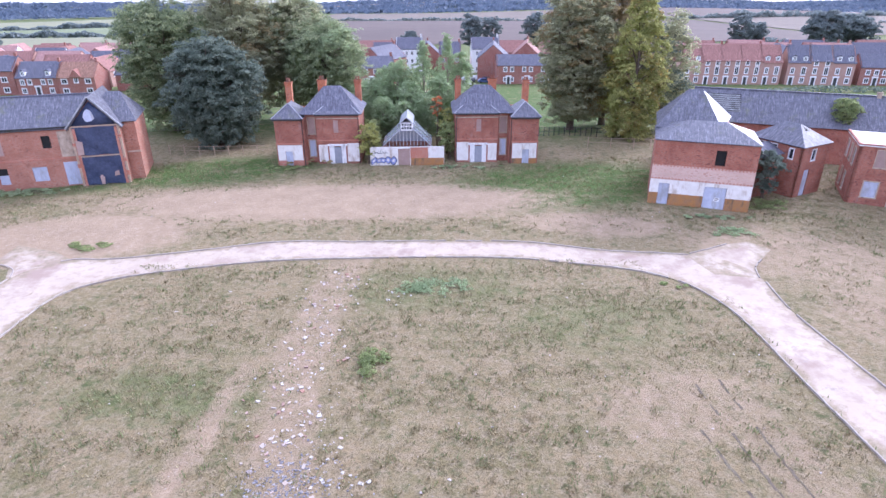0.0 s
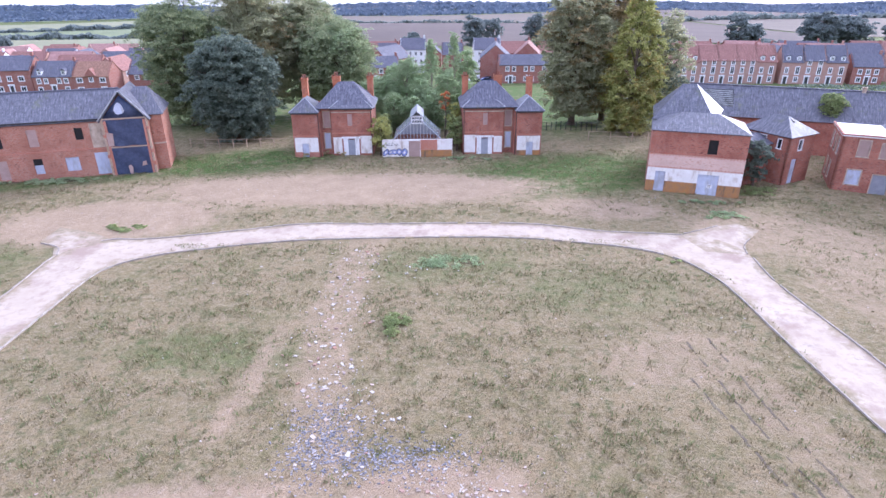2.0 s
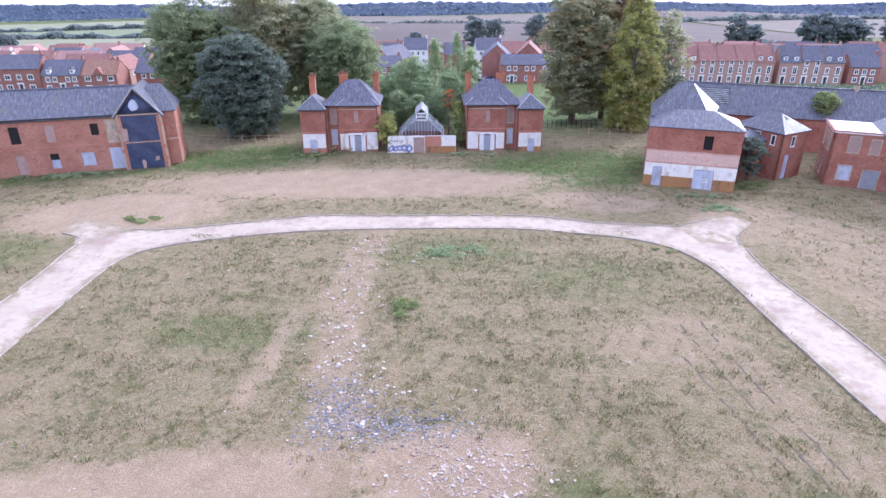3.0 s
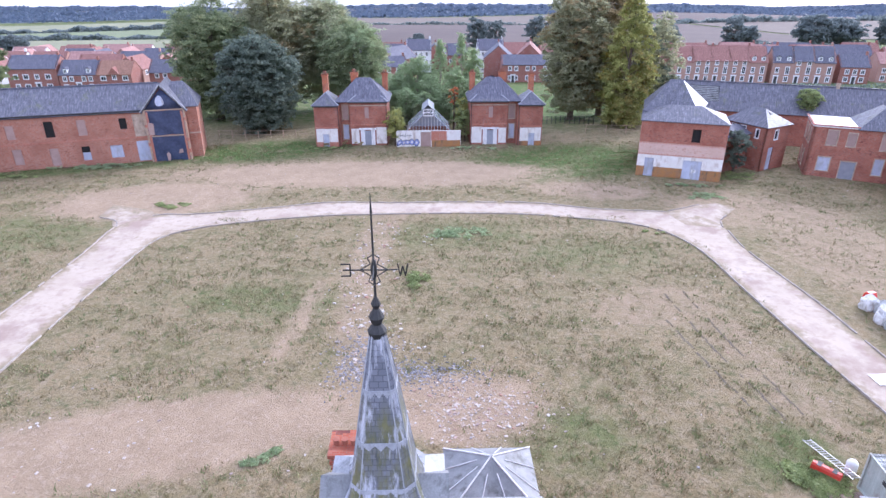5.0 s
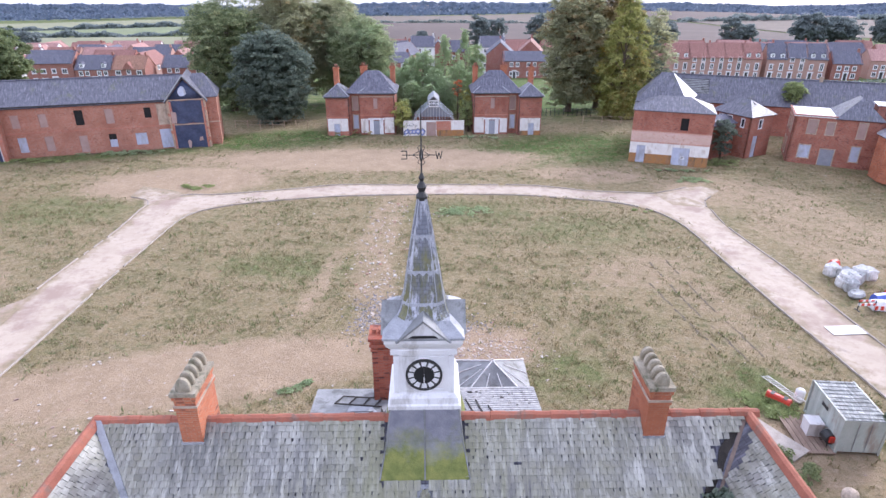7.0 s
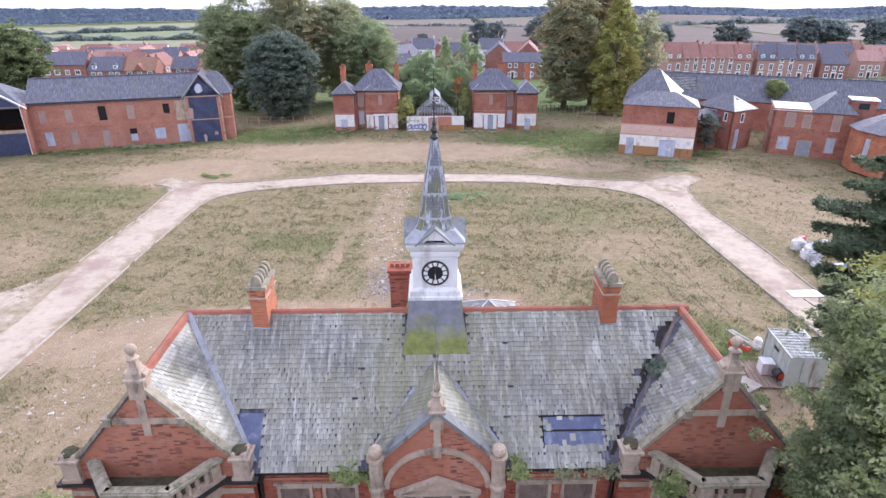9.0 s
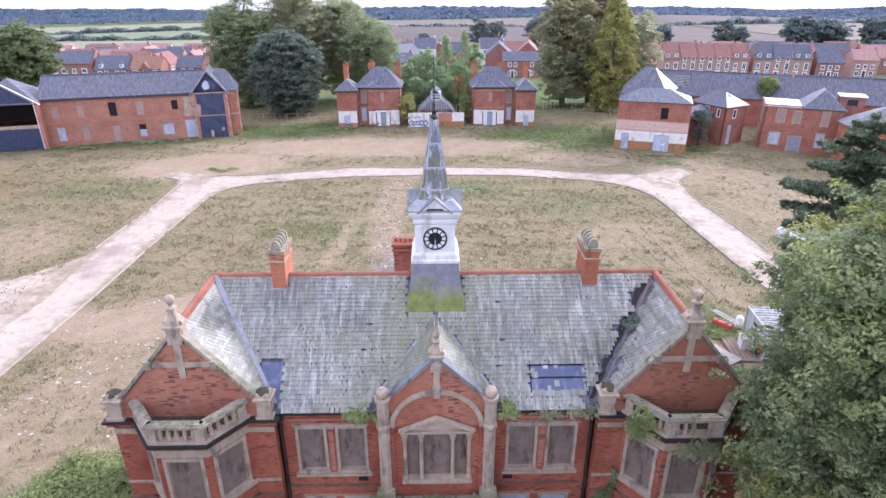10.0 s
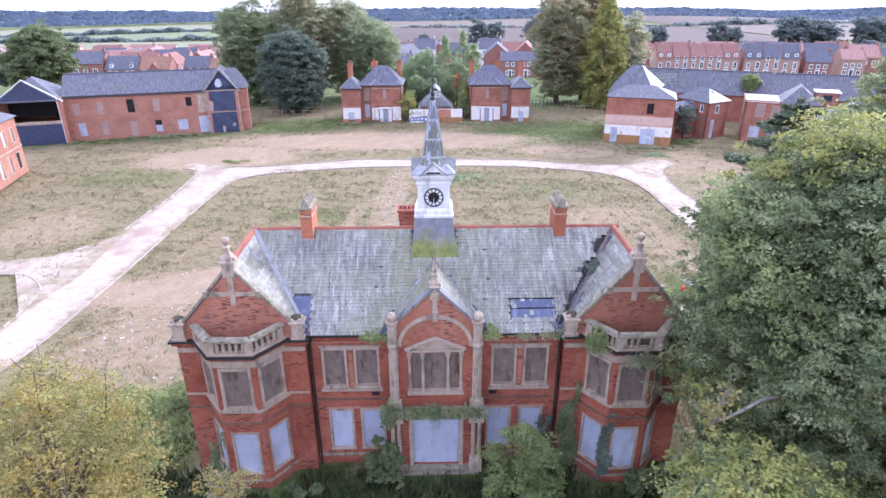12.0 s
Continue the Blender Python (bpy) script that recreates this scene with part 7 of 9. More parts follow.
house(-70, 184, 2, 8, 8, 4.4, 7.4, BRICK_NEW, TILE_BROWN, "brick house with brown roof", [(-1, 3.0, 1.2, 1.1), (2, 3.0, 1.2, 1.1)])
rnd = random.Random(5)
for row, (y, xa, xb) in enumerate(((204, -168, -62), (226, -190, -60), (250, -205, -58), (276, -225, -62), (300, -235, -80))):
    x = xa
    while x < xb:
        w = rnd.uniform(9, 15)
        r = rnd.choice((TILE_PINK, TILE_RED, TILE_PINK, TILE_RED, SLATE_DARK))
        turn = rnd.choice((0, 0, 5, 85, 92))
        house(x + w / 2, y + rnd.uniform(-4, 4), turn, w, 9, 5.2, 8.8, rnd.choice((BRICK_NEW, BRICK_NEW, BRICK_BUFF, UPVC)), r, "estate house with %s roof" % ("slate" if r is SLATE_DARK else "pink clay tiled"),
              [(-2.8, 3.3, 1.0, 1.2), (2.8, 3.3, 1.0, 1.2)] if row < 3 else (), group="estate houses", stack=rnd.random() < 0.4)
        x += w + rnd.uniform(2, 6)
# houses down the middle
W9 = [(u, v, 0.8, 1.3) for u in (-3.0, -1.0, 1.0, 3.0) for v in (0.9, 3.7, 6.4)]
house(24.5, 238, 0, 10, 9, 8.6, 12.2, UPVC, SLATE_DARK, "white rendered three-storey house with slate roof", W9, group="white houses")
house(-3.0, 240, 0, 9.5, 9, 8.6, 12.2, UPVC, SLATE_DARK, "white rendered three-storey house with slate roof", W9, group="white houses")
house(-27, 246, 20, 10, 9, 7.5, 11.5, UPVC, SLATE_DARK, "white gabled house with slate roof", [(-2, 3.5, 1, 1.2), (2, 3.5, 1, 1.2)], group="white houses")
W4 = [(u, v, 0.9, 1.2) for u in (-7.2, -5.2, -1.6, 0.4, 4.0, 6.4) for v in (1.0, 3.9)]
house(34.0, 197, -2, 19.5, 8, 5.8, 8.4, BRICK_NEW, SLATE_DARK, "two-storey brick terrace with slate roof and dark doors", W4, (-6.2, -0.6, 5.2))
house(29.5, 214, 84, 15, 9.5, 7.6, 11.6, BRICK_NEW, SLATE_DARK, "end-on brick house with slate roof", W4[:4])
house(42, 226, 80, 15, 9, 7.6, 11.6, BRICK_NEW, TILE_RED, "end-on brick house with clay roof", W4[:4])
house(-13, 199, 14, 14, 8, 5.2, 8.0, BRICK_NEW, SLATE_DARK, "two-storey brick house with slate roof", [(u, v, 1.0, 1.2) for u in (-5, -2, 1, 4) for v in (0.9, 3.4)], (-0.5,))
house(-7, 216, 62, 15, 9, 6.8, 10.6, BRICK_NEW, SLATE_DARK, "brick house with broad gable and slate roof", [(-2, 3.5, 1, 1.2), (2, 3.5, 1, 1.2)])
for x, y, w, tn, r in ((-18, 262, 16, 3, TILE_RED), (-32, 222, 12, 10, TILE_PINK), (8, 262, 10, 88, SLATE_DARK), (36, 256, 16, 0, TILE_RED), (52, 250, 12, 0, TILE_RED), (56, 222, 12, 5, SLATE_DARK), (12, 246, 8, 0, SLATE_DARK), (-40, 250, 14, 0, TILE_PINK), (62, 246, 11, 90, TILE_PINK), (-12, 242, 9, 0, SLATE_DARK)):
    house(x, y, tn, w, 9, 6.5, 10.4, BRICK_NEW, r, "estate house with %s roof" % ("slate" if r is SLATE_DARK else "clay tiled"), [(-2.5, 3.5, 1.0, 1.2), (2.5, 3.5, 1.0, 1.2)], group="estate houses")


# parked cars in the estate yard
CARS = [plain("car paint %s" % n, c, tuple(v * 1.1 for v in c), 2.0, 0.3, 0.0005, spec=0.6) for n, c in (("silver", (0.5, 0.52, 0.55)), ("black", (0.02, 0.02, 0.025)), ("blue", (0.05, 0.08, 0.2)), ("white", (0.75, 0.76, 0.78)))]
for i, (x, y, yw) in enumerate(((14.5, 206, 80), (17.5, 204, 85), (21.0, 201.5, 5), (15.5, 196, 95), (19.0, 211, 90), (22.0, 208, 90))):
    ob = thing("car", "%s parked hatchback car" % ("silver", "black", "dark blue", "white")[i % 4], "car", (x, y, lz(x, y)), yw, "parked cars")
    prof = [(-2.0, 0.35), (-2.05, 0.75), (-1.9, 0.9), (-1.1, 1.4), (0.5, 1.43), (1.15, 0.95), (1.95, 0.8), (2.05, 0.4)]
    part("body", MB().loft([[(u, y_, v) for u, v in prof] for y_ in (-0.82, 0.82)]), CARS[i % 4], ob)
    part("windows", MB().loft([[(u, y_, v) for u, v in ((-1.05, 0.95), (-0.95, 1.33), (0.42, 1.36), (0.95, 0.97))] for y_ in (-0.835, 0.835)]), PANE, ob)
    for u in (-1.25, 1.25):
        for v in (-0.75, 0.75):
            part("wheel", MB().loft([[(u + 0.31 * math.cos(a), yy, 0.31 + 0.31 * math.sin(a)) for a in (2 * math.pi * k / 10 for k in range(10))] for yy in (v - 0.1, v + 0.1)]), IRON, ob)


# ---- far fields, hedges ----
def field(x0, x1, y0, y1, skew, mat, label):
    mb = MB()
    n, m = 24, 10
    for j in range(m + 1):
        for i in range(n + 1):
            u, v = i / n, j / m
            y = y0 + (y1 - y0) * v + skew * (u - 0.5)
            x = x0 + (x1 - x0) * u
            mb.v.append((x, y, lz(x, y) + 0.35 + 0.0004 * y))
    for j in range(m):
        for i in range(n):
            q = j * (n + 1) + i
            mb.f.append((q, q + 1, q + n + 2, q + n + 1))
    tagged(part("field", mb, mat), label, "field", kind="structure")


PLOUGH = plain("ploughed brown field", (0.085, 0.062, 0.054), (0.112, 0.082, 0.070), 0.02, 0.95, 0.05, fine=0.3)
STUBBLE = plain("pale stubble field", (0.125, 0.10, 0.078), (0.155, 0.125, 0.098), 0.02, 0.95, 0.05, fine=0.3)
PASTURE = plain("pale green pasture", (0.20, 0.205, 0.115), (0.245, 0.245, 0.145), 0.02, 0.95, 0.05, fine=0.3)
MEADOW = plain("green meadow", (0.15, 0.18, 0.085), (0.19, 0.22, 0.11), 0.02, 0.95, 0.05, fine=0.3)
field(-120, 330, 440, 800, 30, PLOUGH, "ploughed reddish brown field")
field(-160, 260, 815, 1180, -20, STUBBLE, "pale stubble field")
field(-560, -140, 330, 560, -60, PASTURE, "pale yellowish pasture")
field(-620, -180, 590, 760, -30, MEADOW, "green meadow between hedges")
field(-700, -180, 800, 1050, 0, PASTURE, "pale pasture beyond hedges")
field(340, 980, 480, 820, -60, STUBBLE, "pale brown stubble field")
field(340, 1100, 850, 1250, -20, PLOUGH, "brown ploughed field")
field(290, 1300, 1300, 1800, 0, STUBBLE, "far pale field")
field(-1400, -300, 1150, 1500, 0, MEADOW, "far green meadow")
field(-1000, 200, 1600, 2000, 30, STUBBLE, "far pale field")

# ---- trees ----
def leaf_mesh(name, c, n, size, mat, aspect=0.55):
    """Folded leaf-shaped pieces at the points c, facing n, of the given sizes."""
    k = len(c)
    r = np.random.normal(size=(k, 3))
    t = np.cross(n, r)
    t /= np.linalg.norm(t, axis=1)[:, None] + 1e-9
    b = np.cross(n, t)
    s = size[:, None]
    v = np.empty((k, 4, 3))
    v[:, 0], v[:, 2] = c - t * s, c + t * s
    v[:, 1], v[:, 3] = c + b * s * aspect - n * s * 0.25, c - b * s * aspect - n * s * 0.25
    me = bpy.data.meshes.new(name)
    me.vertices.add(k * 4)
    me.vertices.foreach_set("co", v.astype(np.float32).ravel())
    i = np.arange(k)[:, None] * 4
    tri = np.concatenate([i + [0, 1, 2], i + [0, 2, 3]], 1).reshape(-1)
    me.loops.add(len(tri))
    me.loops.foreach_set("vertex_index", tri.astype(np.int32))
    me.polygons.add(2 * k)
    me.polygons.foreach_set("loop_start", np.arange(0, 6 * k, 3, dtype=np.int32))
    me.materials.append(mat)
    me.update(calc_edges=True)
    return me


def sphere_points(k):
    p = np.random.normal(size=(k, 3))
    return p / np.linalg.norm(p, axis=1)[:, None]


def crown_points(lobes, per, fill=0.35, fine=1.0, loose=0.8):
    """Leaf places and facings on tufts that cover many overlapping lobes (x, y, z, r, flatness)."""
    cs, ns = [], []
    for x, y, z, r, fl in lobes:
        k = int(per * r * r) + 12
        m = int(max(6, min(26 * fine * fine, k // 12)))
        hub = sphere_points(m)
        hub[:, 2] = np.where(hub[:, 2] < -0.45, -hub[:, 2], hub[:, 2])
        reach = r * np.random.uniform(0.55, 0.98, m) * (1 - fill * 0.5 * np.random.rand(m))
        reach = np.where(np.random.rand(m) < 0.16, reach * np.random.uniform(1.15, 1.4, m), reach)
        tuft = r * np.random.uniform(0.20, 0.42, m) / fine
        who = np.random.randint(0, m, k)
        d = sphere_points(k)
        d[:, 2] = np.where(d[:, 2] < -0.2, -d[:, 2] * 0.6, d[:, 2])
        p = hub[who] * reach[who][:, None] + d * (tuft[who] * (1 - 0.55 * np.random.rand(k) ** 2))[:, None]
        p[:, 2] *= fl
        cs.append(p + (x, y, z))
        f = 0.6 * d + 0.3 * hub[who] + loose * np.random.normal(size=(k, 3)) + (0, 0, 0.95)
        ns.append(f / np.linalg.norm(f, axis=1)[:, None])
    return np.concatenate(cs), np.concatenate(ns)


def tree(x, y, h, r, mat, label, seed, lobes=26, per=260, leaf=0.22, base=0.22, bark=BARK, shape="round", name="tree", tr=None, group="", fill=0.4, z=None, extra=None, bare_twigs=0, fine=1.0, loose=0.8):
    rng = np.random.default_rng(seed)
    np.random.seed(seed)
    z = lz(x, y) if z is None else z
    ob = thing(name, label, "tree", (x, y, z), group=group)
    tr = tr or max(0.12, r * 0.07)
    ls = []
    zc, zh = h * (1 + base) / 2, h * (1 - base) / 2
    for i in range(lobes):
        f = (i + 0.5) / lobes
        if shape == "column":
            zz = h * (base + (1 - base) * f)
            w = r * (0.55 + 0.6 * math.sin(math.pi * min(1, f * 0.95 + 0.08)) ** 0.8) * (1 - 0.75 * f ** 3)
            a = i * 2.4
            lr = r * rng.uniform(0.38, 0.55) * (1 - 0.4 * f)
            ls.append((math.cos(a) * max(0, w - lr), math.sin(a) * max(0, w - lr), zz - lr * 0.6 * f, lr, 1.1))
        else:
            a, u = i * 2.39996, 1 - 2 * f
            q = math.sqrt(max(0, 1 - u * u))
            lr = r * rng.uniform(0.30, 0.46)
            k = rng.uniform(0.72, 1.0)
            wide = 1.0 if u > 0 else 0.88
            ls.append((math.cos(a) * q * (r - lr) * k * wide, math.sin(a) * q * (r - lr) * k * wide, zc + u * max(0.5, zh - lr * 0.8) * k, lr, 0.82))
    c, n = crown_points(ls, per, fill, fine, loose)
    size = leaf * rng.uniform(0.6, 1.35, len(c))
    trunk = MB()
    lean = rng.uniform(-0.3, 0.3, 2)
    top = Vector((lean[0], lean[1], zc + zh * 0.35))
    trunk.lathe(0, 0, [(tr * 1.6, -0.3), (tr * 1.15, 0.3)], 9)
    trunk.tube((0, 0, 0.3), top * 0.55, tr * 1.12, tr * 0.75, 9)
    trunk.tube(top * 0.55, top, tr * 0.75, tr * 0.3, 8)
    part("trunk", trunk, bark, ob)
    limbs = MB()
    for lx, ly, lzz, lr, fl in ls[::1 if lobes < 30 else 2]:
        s = top * (0.35 + 0.5 * min(1, max(0.0, lzz / h)))
        mid = s.lerp(Vector((lx, ly, lzz)), 0.5) + Vector((0, 0, 0.08 * h * 0.5))
        limbs.tube(s, mid, tr * 0.32, tr * 0.2, 6)
        limbs.tube(mid, (lx, ly, lzz), tr * 0.2, tr * 0.07, 5)
        for k in range(3 + bare_twigs):
            d = sphere_points(1)[0]
            limbs.tube((lx, ly, lzz), (lx + d[0] * lr, ly + d[1] * lr, lzz + abs(d[2]) * lr * (0.9 if not bare_twigs else 1.05)), tr * 0.07, 0.012, 4)
    part("branchwork", limbs, bark, ob)
    part("crown", leaf_mesh("crown", c, n, size, mat), mat, ob)
    # drifts of leaves of another colour
    for em, share in (extra if isinstance(extra, list) else [extra] if extra else []):
        pick = [l for i, l in enumerate(ls) if rng.random() < share]
        if pick:
            c2, n2 = crown_points([(a, b, cc + 0.12 * rr, rr * 0.98, f) for a, b, cc, rr, f in pick], per * 0.6, 0.25, fine, loose)
            part("crown", leaf_mesh("crown", c2, n2, leaf * rng.uniform(0.6, 1.3, len(c2)), em), em, ob)
    return ob


# behind the lodges
tree(-29.5, 109.5, 18.0, 9.0, LEAF_DARK, "broad dark evergreen oak standing in rough grass", 11, 52, 190, 0.18, -0.16, fill=0.3, fine=1.3)
tree(-41.5, 122, 24.0, 10.0, LEAF_BOUGH, "tall green roadside tree with a dense crown", 12, 44, 140, 0.18, -0.12, extra=(LEAF_WILLOW, 0.35), fine=1.4)
tree(-31, 130, 26.5, 11.0, LEAF_OLIVE, "tall olive-brown lime tree in early autumn", 13, 44, 140, 0.18, -0.08, extra=(LEAF_RUST, 0.3), fine=1.5)
tree(-21.5, 134, 25.0, 9.5, LEAF_OLIVE, "olive autumn tree with a high crown", 14, 36, 140, 0.18, -0.05, extra=(LEAF_WILLOW, 0.4), fine=1.5)
tree(-14.5, 127, 19.6, 9.4, LEAF_WILLOW, "spreading willow with feathery grey-green crown", 15, 46, 150, 0.16, -0.05, extra=(LEAF_BIRCH, 0.3), fine=1.5)
tree(29.0, 119, 26.5, 8.4, LEAF_OLIVE, "large brown-green lime tree in autumn", 16, 46, 200, 0.19, -0.12, extra=(LEAF_RUST, 0.45), fine=1.5)
tree(36.0, 124, 28, 8.0, LEAF_RUST, "tall rust-brown autumn tree", 17, 40, 200, 0.19, -0.1, extra=(LEAF_OLIVE, 0.5), fine=1.5)
tree(37.4, 112, 25.5, 5.2, LEAF_LIME, "tall columnar yellow-green lime tree", 18, 46, 240, 0.18, -0.02, shape="column", extra=(LEAF_YELLOW, 0.3), fine=1.3)
tree(44.5, 118, 20.5, 6.0, LEAF_OLIVE, "dark olive tree beside taller limes", 19, 30, 130, 0.20, -0.1, extra=(LEAF_DARK, 0.4))
for i, (x, y, h, r) in enumerate(((-3.2, 108, 8.5, 2.6), (3.5, 108, 9.0, 2.6), (0.0, 106.5, 8.0, 2.6), (-5.0, 113, 10.5, 3.4), (-1.2, 116, 13.0, 3.6), (3.0, 117, 15.2, 3.4), (7.0, 118, 16.2, 3.2), (9.4, 119, 14.2, 2.8), (1.0, 111, 10.5, 3.2), (5.5, 111, 11.5, 3.0), (-7.5, 117, 9.5, 3.2), (8.5, 110, 9.5, 2.4), (-3.6, 119, 11.5, 3.2))):
    tree(x, y, h, r, LEAF_BIRCH, "young pale green birch in a thicket", 30 + i, 34, 330, 0.13, 0.02, shape=("round", "column")[i in (5, 6)], name="birch_tree", group="birch thicket", bark=BARK_PALE, fill=0.8, loose=1.0)
tree(-4.9, 98.0, 6.3, 2.2, LEAF_LIME, "yellow-green shrub beside the lodge wall", 41, 12, 420, 0.14, 0.02, name="shrub")
tree(5.0, 104, 9.0, 1.3, LEAF_ORANGE, "orange-red autumn shrub behind the glasshouse", 42, 8, 300, 0.15, 0.55, name="shrub")
tree(6.4, 103, 7.6, 2.0, LEAF_LIME, "yellow-green shrub beside the orange one", 49, 12, 380, 0.15, 0.05, name="shrub")
tree(6.8, 100.5, 6.0, 2.2, LEAF_FRESH, "green shrub between glasshouse and lodge", 43, 12, 360, 0.15, 0.02, name="shrub")
tree(-4.6, 101.5, 6.5, 1.8, LEAF_FRESH, "green climber beside the glasshouse", 44, 10, 360, 0.15, 0.02, name="shrub")
tree(62.5, 96.5, 9.5, 2.4, LEAF_FRESH, "pale green sapling growing through the range", 45, 18, 420, 0.15, 0.45, name="sapling")
tree(44.2, 81.2, 6.8, 2.4, LEAF_DARK, "dense ivy mound against the hall", 46, 14, 420, 0.14, 0.0, name="ivy_bush")
tree(-87, 117, 18.5, 9, LEAF_MID, "rounded green tree beyond the ward block", 47, 30, 200, 0.24, 0.02, fine=1.3)
tree(-99, 128, 12, 7, LEAF_DARK, "dark rounded tree beyond the ward block", 48, 20, 110, 0.34, 0.1)
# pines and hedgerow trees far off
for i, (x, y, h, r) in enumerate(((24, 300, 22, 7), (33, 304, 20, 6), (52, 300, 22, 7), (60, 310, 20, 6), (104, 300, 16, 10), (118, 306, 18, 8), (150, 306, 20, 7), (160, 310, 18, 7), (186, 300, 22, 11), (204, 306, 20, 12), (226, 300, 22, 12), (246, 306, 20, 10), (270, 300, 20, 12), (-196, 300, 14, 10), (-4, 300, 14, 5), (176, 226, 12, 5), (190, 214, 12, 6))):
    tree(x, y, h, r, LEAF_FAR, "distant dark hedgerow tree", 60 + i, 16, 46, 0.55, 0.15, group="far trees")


def hedge(name, pts, wide, high, mat, label, leaf=1.4, dens=0.5, seed=1):
    """A belt of leaves along a line."""
    np.random.seed(seed)
    cs, ns = [], []
    for (x0, y0), (x1, y1) in zip(pts, pts[1:]):
        k = int(math.hypot(x1 - x0, y1 - y0) * dens * high)
        f = np.random.rand(k)
        x = x0 + (x1 - x0) * f + np.random.normal(size=k) * wide * 0.3
        y = y0 + (y1 - y0) * f + np.random.normal(size=k) * wide * 0.3
        top = high * (0.55 + 0.3 * np.sin(x * 0.05 + seed) * np.sin(x * 0.021 + y * 0.03) + 0.2 * np.sin(x * 0.19))
        z = land(x, y) + top * np.random.rand(k) ** 0.6
        cs.append(np.stack([x, y, z], 1))
        d = sphere_points(k) + (0, -0.3, 0.6)
        ns.append(d / np.linalg.norm(d, axis=1)[:, None])
    c, n = np.concatenate(cs), np.concatenate(ns)
    ob = new(name, leaf_mesh(name, c, n, leaf * np.random.uniform(0.6, 1.4, len(c)), mat, 0.8))
    tagged(ob, label, "hedge", kind="stuff")


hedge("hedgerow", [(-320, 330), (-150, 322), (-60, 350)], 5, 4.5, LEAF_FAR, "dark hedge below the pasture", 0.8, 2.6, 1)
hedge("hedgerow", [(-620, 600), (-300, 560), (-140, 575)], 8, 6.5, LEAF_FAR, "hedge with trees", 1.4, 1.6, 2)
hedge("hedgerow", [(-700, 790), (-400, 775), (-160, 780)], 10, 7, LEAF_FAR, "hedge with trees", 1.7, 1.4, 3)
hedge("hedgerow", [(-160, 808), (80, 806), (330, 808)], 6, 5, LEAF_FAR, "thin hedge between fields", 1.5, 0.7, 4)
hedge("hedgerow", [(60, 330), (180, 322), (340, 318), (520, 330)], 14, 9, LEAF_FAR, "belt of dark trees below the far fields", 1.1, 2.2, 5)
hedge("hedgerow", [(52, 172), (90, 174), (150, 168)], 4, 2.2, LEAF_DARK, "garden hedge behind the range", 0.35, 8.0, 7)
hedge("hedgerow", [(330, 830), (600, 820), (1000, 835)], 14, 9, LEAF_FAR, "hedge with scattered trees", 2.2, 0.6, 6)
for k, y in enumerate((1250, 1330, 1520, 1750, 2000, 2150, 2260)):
    hedge("wood_belt", [(-1700 - 100 * k, y + 60 * math.sin(k)), (-600, y - 40), (-100, y + 30), (500, y - 20), (1900 + 100 * k, y + 50)], 70, 6.5 + 2.5 * (k % 3), LEAF_WOOD, "far belt of woods tinted blue for haze", 3.6, 0.85, 10 + k)

# in front of the main building
big_tree = tree(16.4, -1.4, 21.0, 7.6, LEAF_BOUGH, "large broadleaf tree with heavy green boughs close to the wing", 71, 84, 980, 0.082, 0.05, extra=[(LEAF_WILLOW, 0.16), (LEAF_LIME, 0.2), (LEAF_FRESH, 0.2), (LEAF_YELLOW, 0.05)], fill=0.9, fine=2.1, loose=0.75)
tree(10.2, -9.2, 12.2, 4.3, LEAF_BOUGH, "lower tree with yellow-green leaves", 72, 40, 900, 0.085, 0.1, extra=(LEAF_LIME, 0.9), fill=0.9, fine=1.7, loose=0.75)
tree(22.0, -9.0, 17.5, 6.8, LEAF_BOUGH, "spreading green tree at the drive", 73, 46, 700, 0.09, 0.05, extra=(LEAF_LIME, 0.25), fill=0.8, fine=1.9, loose=0.75)
# willow and lime drifts put the crown's sunlit brightness into leaf colour
tree(23.8, 5.2, 23.6, 6.6, LEAF_BOUGH, "tall green tree with paler leaf drifts for sunlit growth", 75, 46, 700, 0.09, 0.1, extra=[(LEAF_WILLOW, 0.3), (LEAF_LIME, 0.2)], fill=0.8, fine=1.9, loose=0.75)
tree(-13.6, -6.4, 13.6, 4.9, LEAF_YELLOW, "sparse yellowing tree with bare twigs", 74, 60, 210, 0.062, 0.15, extra=(LEAF_LIME, 0.25), fill=0.9, fine=1.6)
tree(-8.6, -4.8, 7.4, 2.2, LEAF_YELLOW, "thin yellowing sapling with bare pale branches", 76, 16, 260, 0.07, 0.15, fill=0.8, bare_twigs=6, bark=BARK_PALE, name="sapling")

